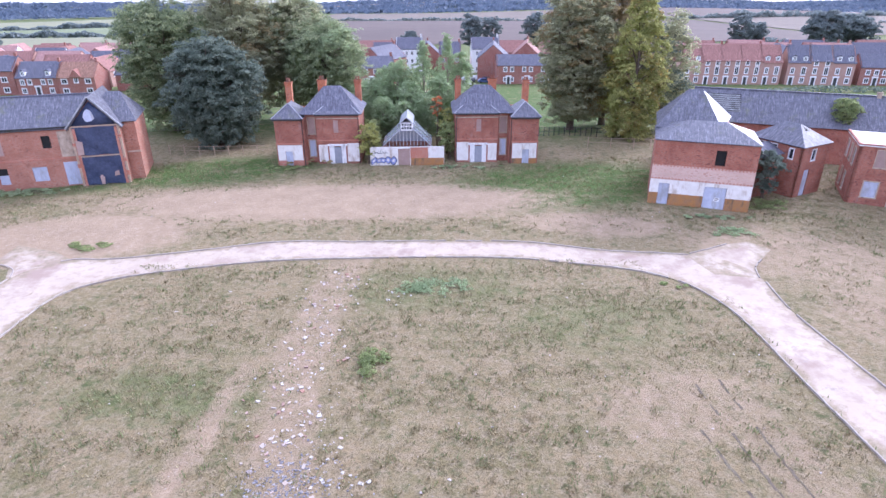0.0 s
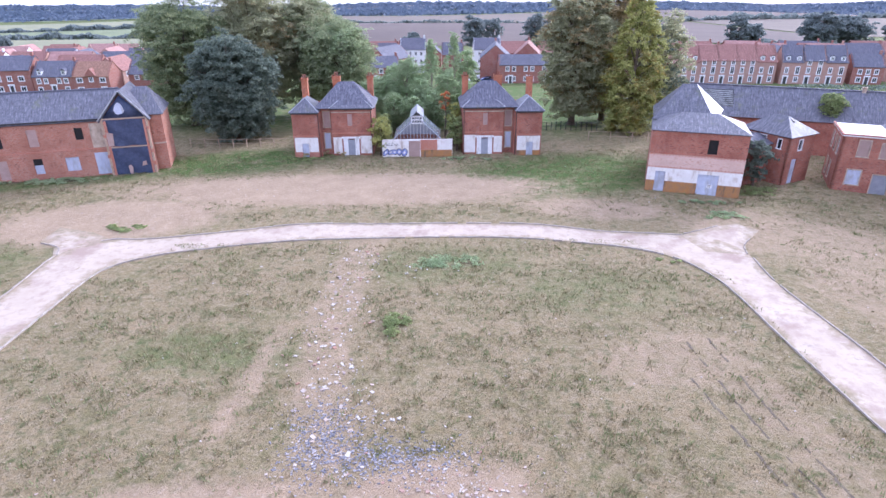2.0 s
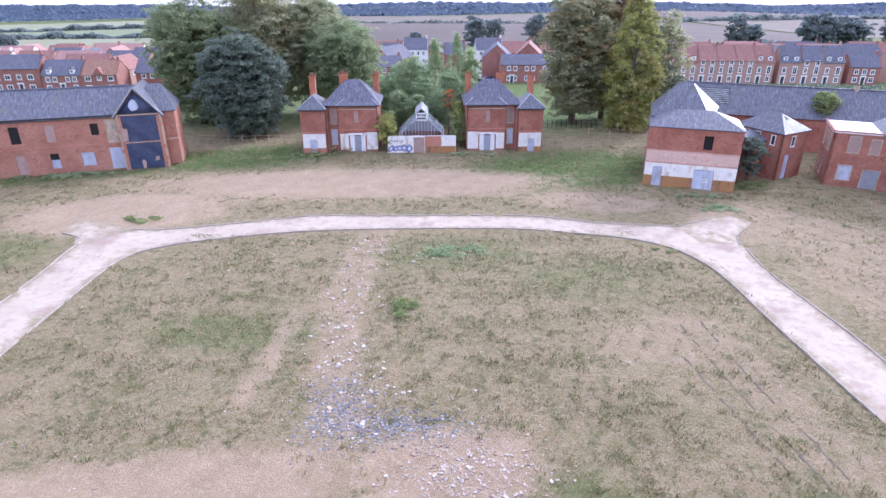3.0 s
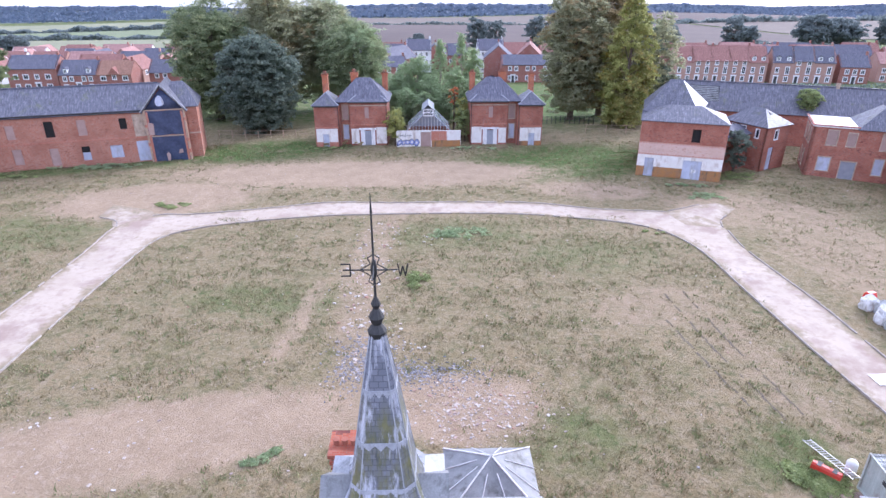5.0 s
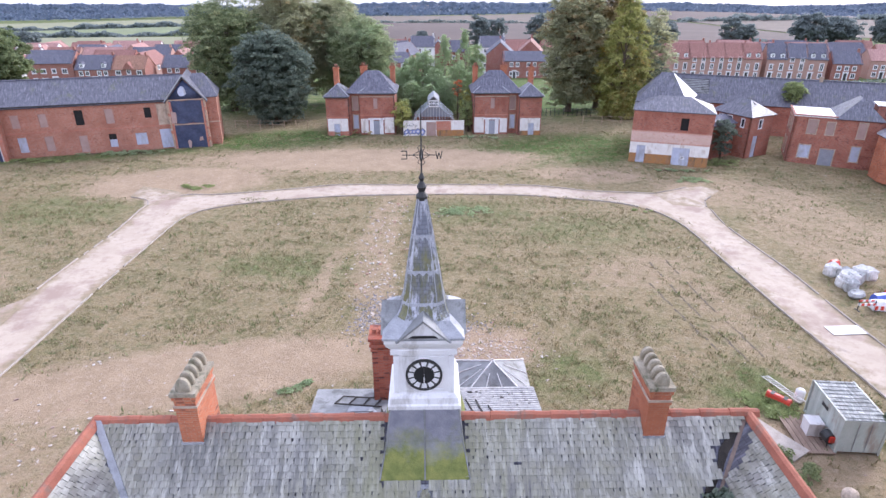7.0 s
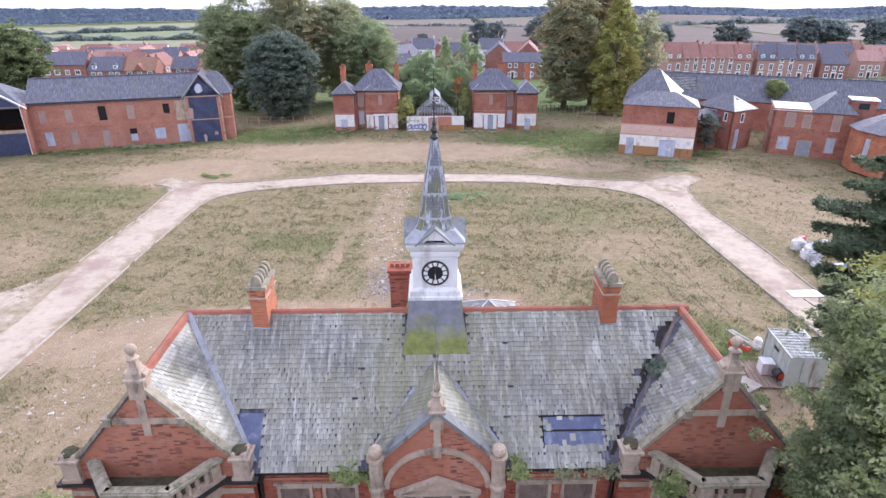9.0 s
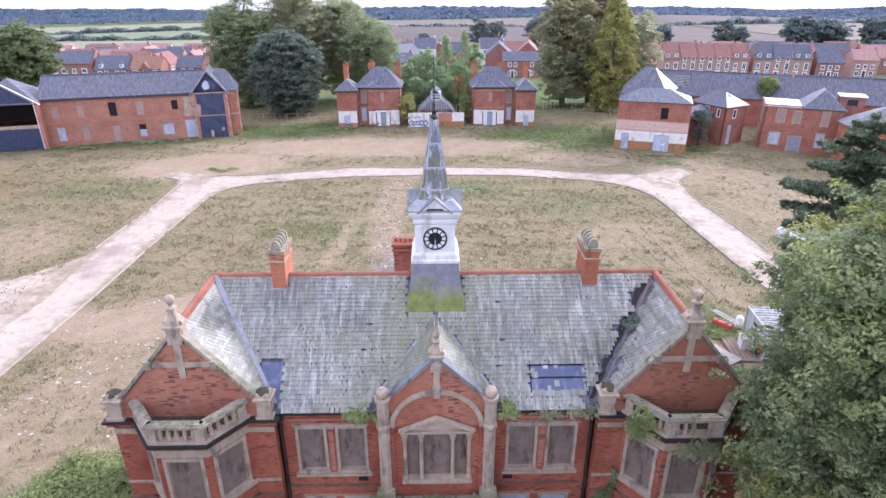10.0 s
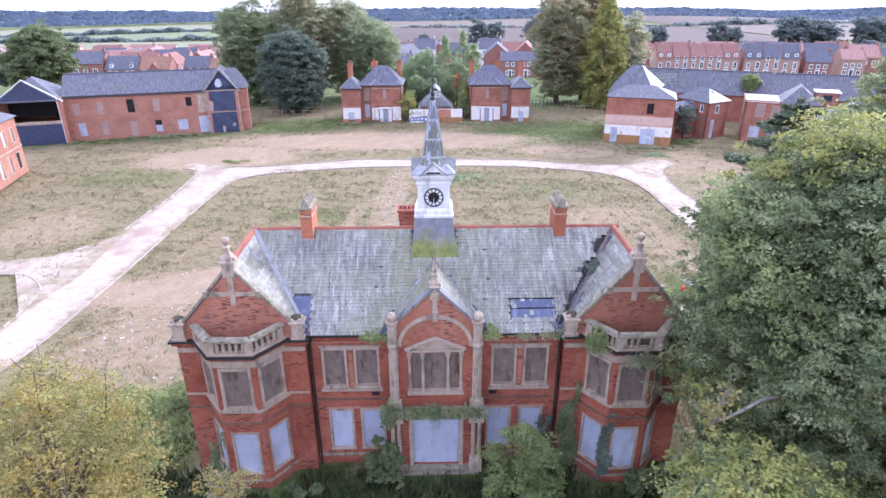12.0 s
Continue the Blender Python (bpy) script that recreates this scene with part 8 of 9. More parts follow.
# a bare grey bough with a few yellow leaves, reaching out of the big tree
bough = MB()
bp = [Vector(v) for v in ((-4.3, -4.2, 11.15), (-5.5, -5.2, 11.85), (-6.5, -5.9, 12.0), (-7.2, -6.1, 11.78), (-7.76, -6.2, 11.8))]
fork = [bp[4], Vector((-7.6, -6.25, 12.2)), Vector((-7.45, -6.15, 12.6)), Vector((-7.2, -6.1, 13.1))]
for line, r0, fall in ((bp, 0.065, 0.008), (fork, 0.04, 0.007)):
    for k in range(len(line) - 1):
        bough.tube(line[k], line[k + 1], r0 - fall * k, r0 - fall * (k + 1), 6)
tw = random.Random(77)
tips = []
for k in range(16):
    if k % 2:
        a = fork[1 + k % 4 // 2].lerp(fork[2 + k % 4 // 2], 0.4 + 0.6 * tw.random())
    else:
        a = fork[0].lerp(bp[3], 0.5 * tw.random())
    b = a + Vector((tw.uniform(-0.5, 0.4), tw.uniform(-0.4, 0.4), tw.uniform(-0.35, 0.5)))
    bough.tube(a, b, 0.018, 0.007, 5)
    tips.append(b)
    for q in range(2):
        c = b + Vector((tw.uniform(-0.35, 0.25), tw.uniform(-0.3, 0.3), tw.uniform(-0.2, 0.3)))
        bough.tube(b, c, 0.009, 0.004, 4)
        tips.append(c)
part("bare_bough", bough, BARK_GREY, big_tree, "dead grey forked bough")
np.random.seed(78)
lc = np.concatenate([np.array(t_) + np.random.normal(size=(16, 3)) * 0.17 for t_ in tips[::4]])
part("yellow_spray", leaf_mesh("yellow_spray", lc, sphere_points(len(lc)), 0.085 * np.random.uniform(0.6, 1.3, len(lc)), LEAF_YELLOW), LEAF_YELLOW, big_tree, "last yellow leaves")


def conifer(x, y, h, r, label, seed):
    rng = np.random.default_rng(seed)
    np.random.seed(seed)
    ob = thing("cedar_tree", label, "tree", (x, y, lz(x, y)))
    part("trunk", MB().tube((0, 0, -0.3), (0, 0, h * 0.97), 0.36, 0.04, 9), BARK, ob)
    limbs, cs, ns = MB(), [], []
    z, k = h * 0.36, 0
    while z < h * 0.985:
        f = z / h
        ln = r * np.interp(f, [0.36, 0.47, 0.57, 0.67, 0.75, 0.82, 0.89, 0.94, 1.0], [0.45, 0.55, 0.68, 0.86, 1.0, 0.85, 0.62, 0.40, 0.06]) * rng.uniform(0.72, 1.05)
        a = k * 2.4 + rng.uniform(-0.3, 0.3)
        ln *= 0.64 + 0.36 * max(0.0, -math.sin(a))
        d = Vector((math.cos(a), math.sin(a), 0))
        side = Vector((-d.y, d.x, 0))
        tip = Vector((0, 0, z)) + d * ln + Vector((0, 0, 0.10 * ln - 0.02 * ln * ln))
        limbs.tube((0, 0, z), tip, 0.07 * (1 - f) + 0.02, 0.012, 5)
        m = int(ln * 190)
        u = rng.random(m) ** 0.7
        w = (rng.random(m) - 0.5) * 2 * (0.16 + 0.34 * np.sin(np.pi * np.clip(u, 0, 1) ** 0.8)) * ln * 0.62
        p = np.array([0, 0, z]) + np.outer(u, np.array(tip) - np.array([0, 0, z])) + np.outer(w, np.array(side))
        p[:, 2] += -0.10 * np.abs(w) + rng.normal(size=m) * 0.07
        cs.append(p)
        n = np.tile([0, 0, 1.0], (m, 1)) + rng.normal(size=(m, 3)) * 0.45
        ns.append(n / np.linalg.norm(n, axis=1)[:, None])
        z += 0.12 + 0.07 * f
        k += 1
    part("branchwork", limbs, BARK, ob)
    c, n = np.concatenate(cs), np.concatenate(ns)
    part("needles", leaf_mesh("needles", c, n, 0.21 * rng.uniform(0.6, 1.3, len(c)), LEAF_CONIFER, 0.26), LEAF_CONIFER, ob)


conifer(21.9, 13.0, 18.9, 6.2, "dark layered cedar with drooping boughs", 81)

# ---- yard: container, barriers, bags ----
GREEN_STEEL = plain("pale green steel", (0.42, 0.47, 0.44), (0.50, 0.54, 0.51), 1.5, 0.55, 0.002, stain=(0.34, 0.30, 0.26))
ct = thing("storage_container", "pale green steel site container with a mossy corrugated roof", "container", (25.15, 21.6, 0.02), -5.5)
L, W, H = 3.7, 2.4, 2.45             # local y along its length
for x, nm in ((-W / 2, "side_panel"), (W / 2, "side_panel")):
    m = MB()
    k = 22
    pts = [(x + (0.035 if i % 4 in (1, 2) else 0.0) * (1 if x < 0 else -1), -L / 2 + L * i / k) for i in range(k + 1)]
    m.loft([[(px, py, z) for px, py in pts] + [(px - 0.02 * np.sign(x), py, z) for px, py in pts[::-1]] for z in (0.15, H - 0.08)])
    part(nm, m, GREEN_STEEL, ct)
for y, nm in ((-L / 2, "door_panel"), (L / 2, "end_panel")):
    part(nm, MB().box(-W / 2, W / 2, y - 0.02, y + 0.02, 0.15, H - 0.08), GREEN_STEEL, ct)
ROOFING = slate("container roof", (0.24, 0.25, 0.245), (0.40, 0.41, 0.405), (0.06, 0.065, 0.06), 1.0, 0.7)
k = 20
ribs = [(-L / 2 + L * i / k + d, H - 0.02 + (0.035 if i % 2 else 0.0)) for i in range(k) for d in (0.0, L / k - 0.001)]
part("roof_panel", MB().loft([[(x, y, z) for y, z in ribs] + [(x, L / 2, H - 0.07), (x, -L / 2, H - 0.07)] for x in (-W / 2 + 0.05, W / 2 - 0.05)]), ROOFING, ct, "pale roof with dark mossy ribs")
for x in (-W / 2, W / 2):
    for y in (-L / 2, L / 2):
        part("corner_post", MB().box(x - 0.06, x + 0.06, y - 0.06, y + 0.06, 0, H), GREEN_STEEL, ct)
    part("rail", MB().box(x - 0.05, x + 0.05, -L / 2, L / 2, H - 0.1, H), GREEN_STEEL, ct)
    part("rail", MB().box(x - 0.05, x + 0.05, -L / 2, L / 2, 0.02, 0.16), GREEN_STEEL, ct)
for x in (-0.35, 0.35):
    part("lock_rod", MB().tube((x, -L / 2 - 0.05, 0.2), (x, -L / 2 - 0.05, H - 0.15), 0.02, sides=6), LEAD, ct)
part("marking", MB().box(-W / 2 - 0.012, -W / 2 - 0.002, -0.2, 0.5, 1.7, 1.95), INK, ct)

PLANKS = plain("worn brown boards", (0.24, 0.17, 0.13), (0.31, 0.23, 0.18), 1.5, 0.9, 0.006)
base = thing("board_platform", "worn brown board platform beside the container", "platform", (23.0, 21.7, 0.02), -5)
for i in range(6):
    part("plank", MB().box(-0.95 + i * 0.32, -0.66 + i * 0.32, -1.9, 1.6, 0, 0.06 + 0.006 * (i % 2)), PLANKS, base)
slb = thing("concrete_slab", "cracked pale concrete slab in the weeds", "slab", (20.9, 21.0, 0.0), 30)
part("slab", MB().box(-0.8, 0.8, -1.6, 1.6, -0.05, 0.09), KERB, slb)
bx = thing("cabinet_box", "white cube cabinet on the boards", "cabinet", (23.35, 21.6, 0.1), -8)
part("body", MB().box(-0.42, 0.42, -0.42, 0.42, 0, 0.85), WHITE, bx)
part("lid", MB().box(-0.45, 0.45, -0.45, 0.45, 0.85, 0.93), WHITE, bx)
REDP = plain("red plastic", (0.60, 0.05, 0.03), (0.70, 0.08, 0.05), 2.0, 0.45, 0.002)
BLUEP = plain("blue plastic", (0.06, 0.10, 0.42), (0.09, 0.14, 0.50), 2.0, 0.45, 0.002)
fan = thing("drum_heater", "black wheeled heater with a red body", "heater", (23.7, 20.6, 0.1))
part("drum", MB().loft([[(0.34 * math.cos(a), y, 0.5 + 0.34 * math.sin(a)) for a in (2 * math.pi * i / 14 for i in range(14))] for y in (-0.3, 0.3)]), IRON, fan)
part("motor", MB().box(-0.15, 0.15, -0.4, -0.3, 0.35, 0.75), REDP, fan)
for a in range(3):
    part("leg", MB().tube((0, 0, 0.4), (0.35 * math.cos(a * 2.1), 0.35 * math.sin(a * 2.1), 0), 0.025, sides=5), IRON, fan)
rbar = thing("water_barrier", "red plastic road barrier lying in the grass", "barrier", (23.0, 24.65, 0.05), -50)
part("body", MB().loft([[(x, y, z) for y, z in ((-0.24, 0), (0.24, 0), (0.2, 0.3), (0.1, 0.42), (-0.1, 0.42), (-0.2, 0.3))] for x in (-0.75, 0.75)]), REDP, rbar)
for x in (-0.4, 0.4):
    part("slot", MB().box(x - 0.12, x + 0.12, -0.21, 0.21, 0.41, 0.426), INK, rbar)
tank = thing("gas_drum", "white upright drum beside the container", "drum", (24.3, 24.6, 0.02))
part("shell", MB().lathe(0, 0, [(0.28, 0), (0.3, 0.05), (0.3, 0.8), (0.2, 0.95), (0.06, 1.0)], 14), WHITE, tank, smooth=True)
lad = thing("ladder", "long aluminium ladder leaning on the container", "ladder", (23.9, 23.6, 0.0))
ALU = plain("dull aluminium", (0.55, 0.55, 0.56), (0.65, 0.65, 0.66), 3.0, 0.4, 0.001, metal=0.8)
p0, p1 = Vector((-0.45, 3.7, 0.08)), Vector((-0.25, -0.3, 0.95))
ax = (p1 - p0).normalized()
sd = ax.cross(Vector((0, 0, 1))).normalized() * 0.24
for s in (-1, 1):
    part("stile", MB().tube(p0 + sd * s, p1 + sd * s, 0.024, sides=4), ALU, lad)
for i in range(17):
    q = p0.lerp(p1, (i + 0.5) / 17)
    part("rung", MB().tube(q - sd, q + sd, 0.026, sides=5), ALU, lad)
brd = thing("white_board", "white board lying on the road", "board", (33.0, 33.1, 0.06), 2)
part("sheet", MB().box(-1.45, 1.45, -0.62, 0.62, 0, 0.04), WHITE, brd)
BAG = plain("white woven bag", (0.66, 0.65, 0.64), (0.76, 0.75, 0.74), 3.0, 0.8, 0.02, fine=8.0, stain=(0.42, 0.40, 0.36))
BAG_GREY = plain("dirty grey woven bag", (0.36, 0.37, 0.37), (0.48, 0.48, 0.47), 3.0, 0.8, 0.02, fine=8.0, stain=(0.22, 0.21, 0.20))
rng = random.Random(8)
BAG_SCALE = 1.22
for i, (x, y, s, tl) in enumerate(((37.2, 43.4, 0.55, 5), (38.2, 42.6, 0.5, 20), (37.8, 41.0, 0.6, -15), (38.9, 41.2, 0.55, 30), (36.6, 40.6, 0.45, 40), (39.8, 42.0, 0.5, 10), (40.8, 42.6, 0.55, -20), (37.0, 39.6, 0.5, -35), (42.0, 42.4, 0.5, 12))):
    b = thing("bulk_bag", "crumpled white bulk bag of rubble", "bag", (38.4 + (x - 38.2) * 0.62, 41.4 + (y - 41.6) * 0.8, -0.02), rng.uniform(0, 90), "bags by the kerb")
    s *= BAG_SCALE
    m = MB()
    rings = []
    for z, r in ((0, 0.9), (0.35, 1.0), (0.8, 0.97), (1.1, 0.98), (1.24, 0.92), (1.12, 0.74), (0.92, 0.3)):
        ring = []
        for k in range(20):
            a = 2 * math.pi * k / 20
            q = s * r * (abs(math.cos(a)) ** 4 + abs(math.sin(a)) ** 4) ** -0.25 * (1 + 0.07 * math.sin(3 * a + i + z * 5) + rng.uniform(-0.05, 0.05))
            ring.append((q * math.cos(a), q * math.sin(a) * (0.85 + 0.1 * (i % 3)), s * (z * 1.3 + 0.12 * math.sin(2 * a + i) * (z > 1))))
        rings.append(ring)
    part("sack", m.loft(rings), (BAG, BAG_GREY)[i % 2], b)
    part("strap", MB().tube((-s * 0.5, 0, s * 1.4), (s * 0.5, 0, s * 1.45), 0.03, sides=5), BAG, b)
gry = thing("rubble_skip_bag", "collapsed grey bag spilling rubble", "bag", (37.4, 38.6, 0.0), 25)
part("sack", MB().loft([[(r * 1.2 * math.cos(a), r * 0.8 * math.sin(a), z) for a in (2 * math.pi * k / 12 for k in range(12))] for r, z in ((0.55, 0), (0.75, 0.25), (0.6, 0.5), (0.2, 0.42))]), BAG_GREY, gry)
for i, (x, y, yw, mt, lb) in enumerate(((39.0, 37.6, 10, BLUEP, "blue plastic tarpaulin bundle"), (38.2, 36.4, -8, WHITE, "white plastic road barrier"), (38.8, 34.9, 5, WHITE, "white plastic road barrier"), (40.8, 39.0, 40, REDP, "red plastic road barrier"), (38.9, 44.3, 15, REDP, "small red plastic tub"))):
    b = thing("road_barrier", lb, "barrier", (x, y, 0.03), yw, "barriers by the kerb")
    part("body", MB().loft([[(u, v, z) for v, z in ((-0.42, 0), (0.42, 0), (0.36, 0.5), (0.2, 0.8), (-0.2, 0.8), (-0.36, 0.5))] for u in ((-0.95, 0.95) if i < 4 else (-0.35, 0.35))]), mt, b)
    if mt is WHITE:
        for k in range(4):
            part("stripe", MB().box(-0.85 + 0.45 * k, -0.63 + 0.45 * k, -0.45, -0.40, 0.1, 0.45), REDP, b)
rail = thing("safety_rail", "red and white striped plastic safety rail", "barrier", (36.6, 36.2, 0.03), 0)
for k in range(6):
    part("stripe", MB().box(-0.75 + 0.25 * k, -0.5 + 0.25 * k, -0.03, 0.03, 0.45, 0.65), REDP if k % 2 else WHITE, rail)
    part("stripe", MB().box(-0.75 + 0.25 * k, -0.5 + 0.25 * k, -0.03, 0.03, 0.85, 1.0), WHITE if k % 2 else REDP, rail)
for x in (-0.7, 0.7):
    part("foot", MB().box(x - 0.04, x + 0.04, -0.3, 0.3, 0, 0.08).box(x - 0.03, x + 0.03, -0.03, 0.03, 0.08, 1.0), INK, rail)

# ---- fences behind ----
def fence(pts, high, label, mat, gap=2.4, rails=(0.5, 0.95)):
    ob = thing("fence", label, "fence", (*pts[0], lz(*pts[0])))
    o = Vector((*pts[0], lz(*pts[0])))
    for (x0, y0), (x1, y1) in zip(pts, pts[1:]):
        n = max(1, int(math.hypot(x1 - x0, y1 - y0) / gap))
        ps = [Vector((x0 + (x1 - x0) * i / n, y0 + (y1 - y0) * i / n, 0)) for i in range(n + 1)]
        ps = [Vector((p.x, p.y, lz(p.x, p.y))) - o for p in ps]
        for p in ps[:-1]:
            part("post", MB().box(p.x - 0.05, p.x + 0.05, p.y - 0.05, p.y + 0.05, p.z - 0.2, p.z + high), mat, ob)
        for a, b in zip(ps, ps[1:]):
            for r in rails:
                part("rail", MB().tube(a + Vector((0, 0, high * r)), b + Vector((0, 0, high * r)), 0.03, sides=4), mat, ob)


fence([(19.8, 113), (26, 114), (33, 112.5)], 1.5, "dark iron estate railing along the lawn", IRON, 0.8)
fence([(-36, 104), (-29, 103.4), (-20.5, 104)], 1.4, "pale timber fence under the oak", TIMBER, 2.0)
fence([(29, 106), (36, 105), (41, 104)], 1.6, "rusty wire fence by the limes", TIMBER, 2.5)


# ---- growth on and round the main building ----
def bush(name, x, y, z, rx, ry, rz, n, leaf, mat, label, seed, cat="bush"):
    np.random.seed(seed)
    stack = max(1.0, rz / max(rx, ry))
    k = max(3, int(rx * ry * 3 * stack ** 1.5))
    lobes = []
    for i in range(k):
        a, r = np.random.rand() * 6.28, math.sqrt(np.random.rand())
        q = min(rx, ry) * np.random.uniform(0.3, 0.5)
        lobes.append((r * math.cos(a) * (rx - q * 0.6), r * math.sin(a) * (ry - q * 0.6), rz * np.random.uniform(0.12, 0.6 + 0.25 * (stack > 1.2)) * (1.15 - 0.5 * r), q, min(1.15, rz / max(rx, ry) * 1.1)))
    c, nn = crown_points(lobes, n / (k * np.mean([l[3] ** 2 for l in lobes])), 0.5)
    c[:, 2] = np.maximum(c[:, 2], 0.02)
    ob = thing(name, label, cat, (x, y, z))
    part("foliage", leaf_mesh("foliage", c, nn, leaf * np.random.uniform(0.6, 1.3, len(c)), mat), mat, ob)
    stems = MB()
    for l in lobes:
        stems.tube((l[0] * 0.3, l[1] * 0.3, -0.05), l[:3], 0.025, 0.01, 4)
    tagged(part("stem", stems, BARK, ob), kind="stuff")


bush("bush", -2.75, 1.7, lz(-2.7, 1.7), 1.1, 0.9, 3.7, 7000, 0.075, LEAF_MID, "tall green bush beside the doorway", 91)
bush("bush", 4.3, 0.2, lz(4.3, 0.2), 2.2, 1.7, 5.4, 15000, 0.075, LEAF_FRESH, "pale green elder bush under the windows", 92)
bush("bramble_patch", -17.2, 6.6, 0.75, 4.4, 4.2, 1.5, 22000, 0.11, LEAF_FRESH, "bright green bramble patch beside the wing", 93)
bush("bush", -7.0, 1.2, lz(-7, 1.2), 1.2, 0.8, 1.0, 2200, 0.10, LEAF_MID, "low weeds along the wall foot", 94)
bush("bush", 11.8, 0.6, lz(12, 0.6), 2.0, 1.2, 2.2, 5200, 0.11, LEAF_MID, "dark undergrowth at the wing's foot", 95)
bush("bush", -11.6, -1.2, lz(-11, -1), 2.4, 1.6, 1.4, 5000, 0.11, LEAF_OLIVE, "dull green undergrowth before the bay", 96)
bush("bush", 1.5, -1.5, lz(1, -1), 5.0, 1.6, 0.6, 6000, 0.10, LEAF_OLIVE, "low weeds before the entrance steps", 97)
bush("bush", 22.4, 24.4, 0.0, 2.0, 1.8, 0.16, 3600, 0.10, LEAF_FRESH, "green nettles beside the container", 98)
bush("bush", -13.5, 96.8, lz(-13.5, 96.8), 3.8, 0.7, 1.7, 6000, 0.08, LEAF_RUST, "rusty dead weeds along the lodge wall", 151, "weeds")
bush("bush", 19.5, 18.5, 0.1, 3.0, 1.6, 0.7, 6000, 0.10, LEAF_MID, "green nettles behind the building", 99)
for i, (x, y, rx, ry, rz) in enumerate(((-0.4, 49.0, 1.3, 1.6, 0.8), (4.0, 60.5, 3.4, 1.4, 0.6), (25.4, 60.0, 1.4, 0.6, 0.6), (-9.2, 26.8, 1.4, 0.7, 0.35), (-31.5, 70.0, 2.6, 1.0, 0.5), (36, 71.5, 2.2, 1.2, 0.5), (-16.5, 95.6, 3.0, 0.8, 1.0), (-50, 86.5, 8, 1.2, 0.9), (-60, 82.0, 5, 1.0, 0.8), (36, 75.5, 4, 0.8, 0.7), (44, 79, 3, 1.5, 0.9), (9, 95.5, 5, 0.8, 0.6))):
    bush("weed_clump", x, y, lz(x, y), rx * 1.15, ry * 1.3, rz * 0.7, int(700 + 420 * rx * ry), 0.085, (LEAF_FRESH, LEAF_BIRCH)[i % 2], "clump of tall green weeds in the grass", 110 + i, "weeds")


def ivy(parent, x0, x1, y, z0, z1, n, seed, mat=None, name="ivy", depth=0.12):
    """Leaves clinging to a wall, thinning towards the top."""
    mat = mat or LEAF_MID
    rng = np.random.default_rng(seed)
    np.random.seed(seed)
    # leaves gather on wandering stems
    k = max(4, int((x1 - x0) * 7))
    stem, f = rng.integers(0, k, n), rng.random(n) ** 1.3
    foot, reach, ph = rng.random(k), rng.uniform(0.35, 1.0, k), rng.uniform(0, 6.28, k)
    f = f * reach[stem]
    sx = x0 + (x1 - x0) * (foot[stem] * (1 - 0.35 * f) + 0.17 * f) + 0.16 * np.sin(f * 9 + ph[stem]) + rng.normal(size=n) * 0.11 * (1 - 0.5 * f)
    c = np.stack([sx, y - rng.random(n) ** 1.5 * depth * 1.5, z0 + (z1 - z0) * f + rng.normal(size=n) * 0.06], 1)
    nn = np.stack([rng.normal(size=n) * 0.4, -np.ones(n), 0.4 + rng.normal(size=n) * 0.4], 1)
    nn /= np.linalg.norm(nn, axis=1)[:, None]
    growth = part(name, leaf_mesh(name, c, nn, 0.085 * rng.uniform(0.6, 1.4, n), mat), mat, main_building, "ivy climbing the brickwork", off=HB)
    tagged(growth, "ivy climbing the brickwork", kind="stuff")


ivy(0, 6.6, 7.6, 2.98, 0.9, 6.9, 4600, 1)
ivy(0, 8.55, 9.25, 1.75, 0.9, 5.6, 2600, 2, LEAF_DARK)
ivy(0, -11.9, -10.6, 1.9, 0.9, 4.9, 1100, 3, LEAF_MID)
ivy(0, 5.75, 6.3, 3.38, 0.9, 5.4, 1300, 4, LEAF_DARK)
ivy(0, 7.4, 8.6, 2.1, 9.2, 10.6, 420, 5, LEAF_FRESH, "balcony_growth", 0.4)
ivy(0, 9.2, 10.6, 1.45, 8.6, 9.9, 420, 6, LEAF_OLIVE, "balcony_growth", 0.3)
ivy(0, -2.6, 2.6, 2.4, 5.1, 5.75, 1100, 7, LEAF_MID, "ledge_growth", 0.35)
ivy(0, -2.9, -2.1, 2.5, 4.4, 6.3, 500, 8, LEAF_MID, "ledge_growth", 0.3)
ivy(0, -3.6, -2.3, 3.3, 9.3, 9.9, 420, 9, LEAF_FRESH, "gutter_growth", 0.5)
ivy(0, 2.4, 3.2, 3.3, 9.3, 10.0, 300, 10, LEAF_FRESH, "gutter_growth", 0.4)
ivy(0, 7.9, 8.6, 5.75, 11.75, 12.35, 240, 12, LEAF_DARK, "valley_growth", 0.35)
ivy(0, 4.0, 6.6, 3.3, 9.3, 9.7, 420, 11, LEAF_OLIVE, "gutter_growth", 0.4)


# ---- loose ground cover ----
def in_road(x, y):
    out = np.zeros(len(x), bool)
    sx = np.abs(x)
    out |= (sx > 29.6) & (sx < 36) & (y < 66)
    out |= (y > 65.6) & (y < 71.6) & (sx < 30)
    out |= (sx > 24) & (sx < 38) & (y > 58) & (y < 70)
    return out


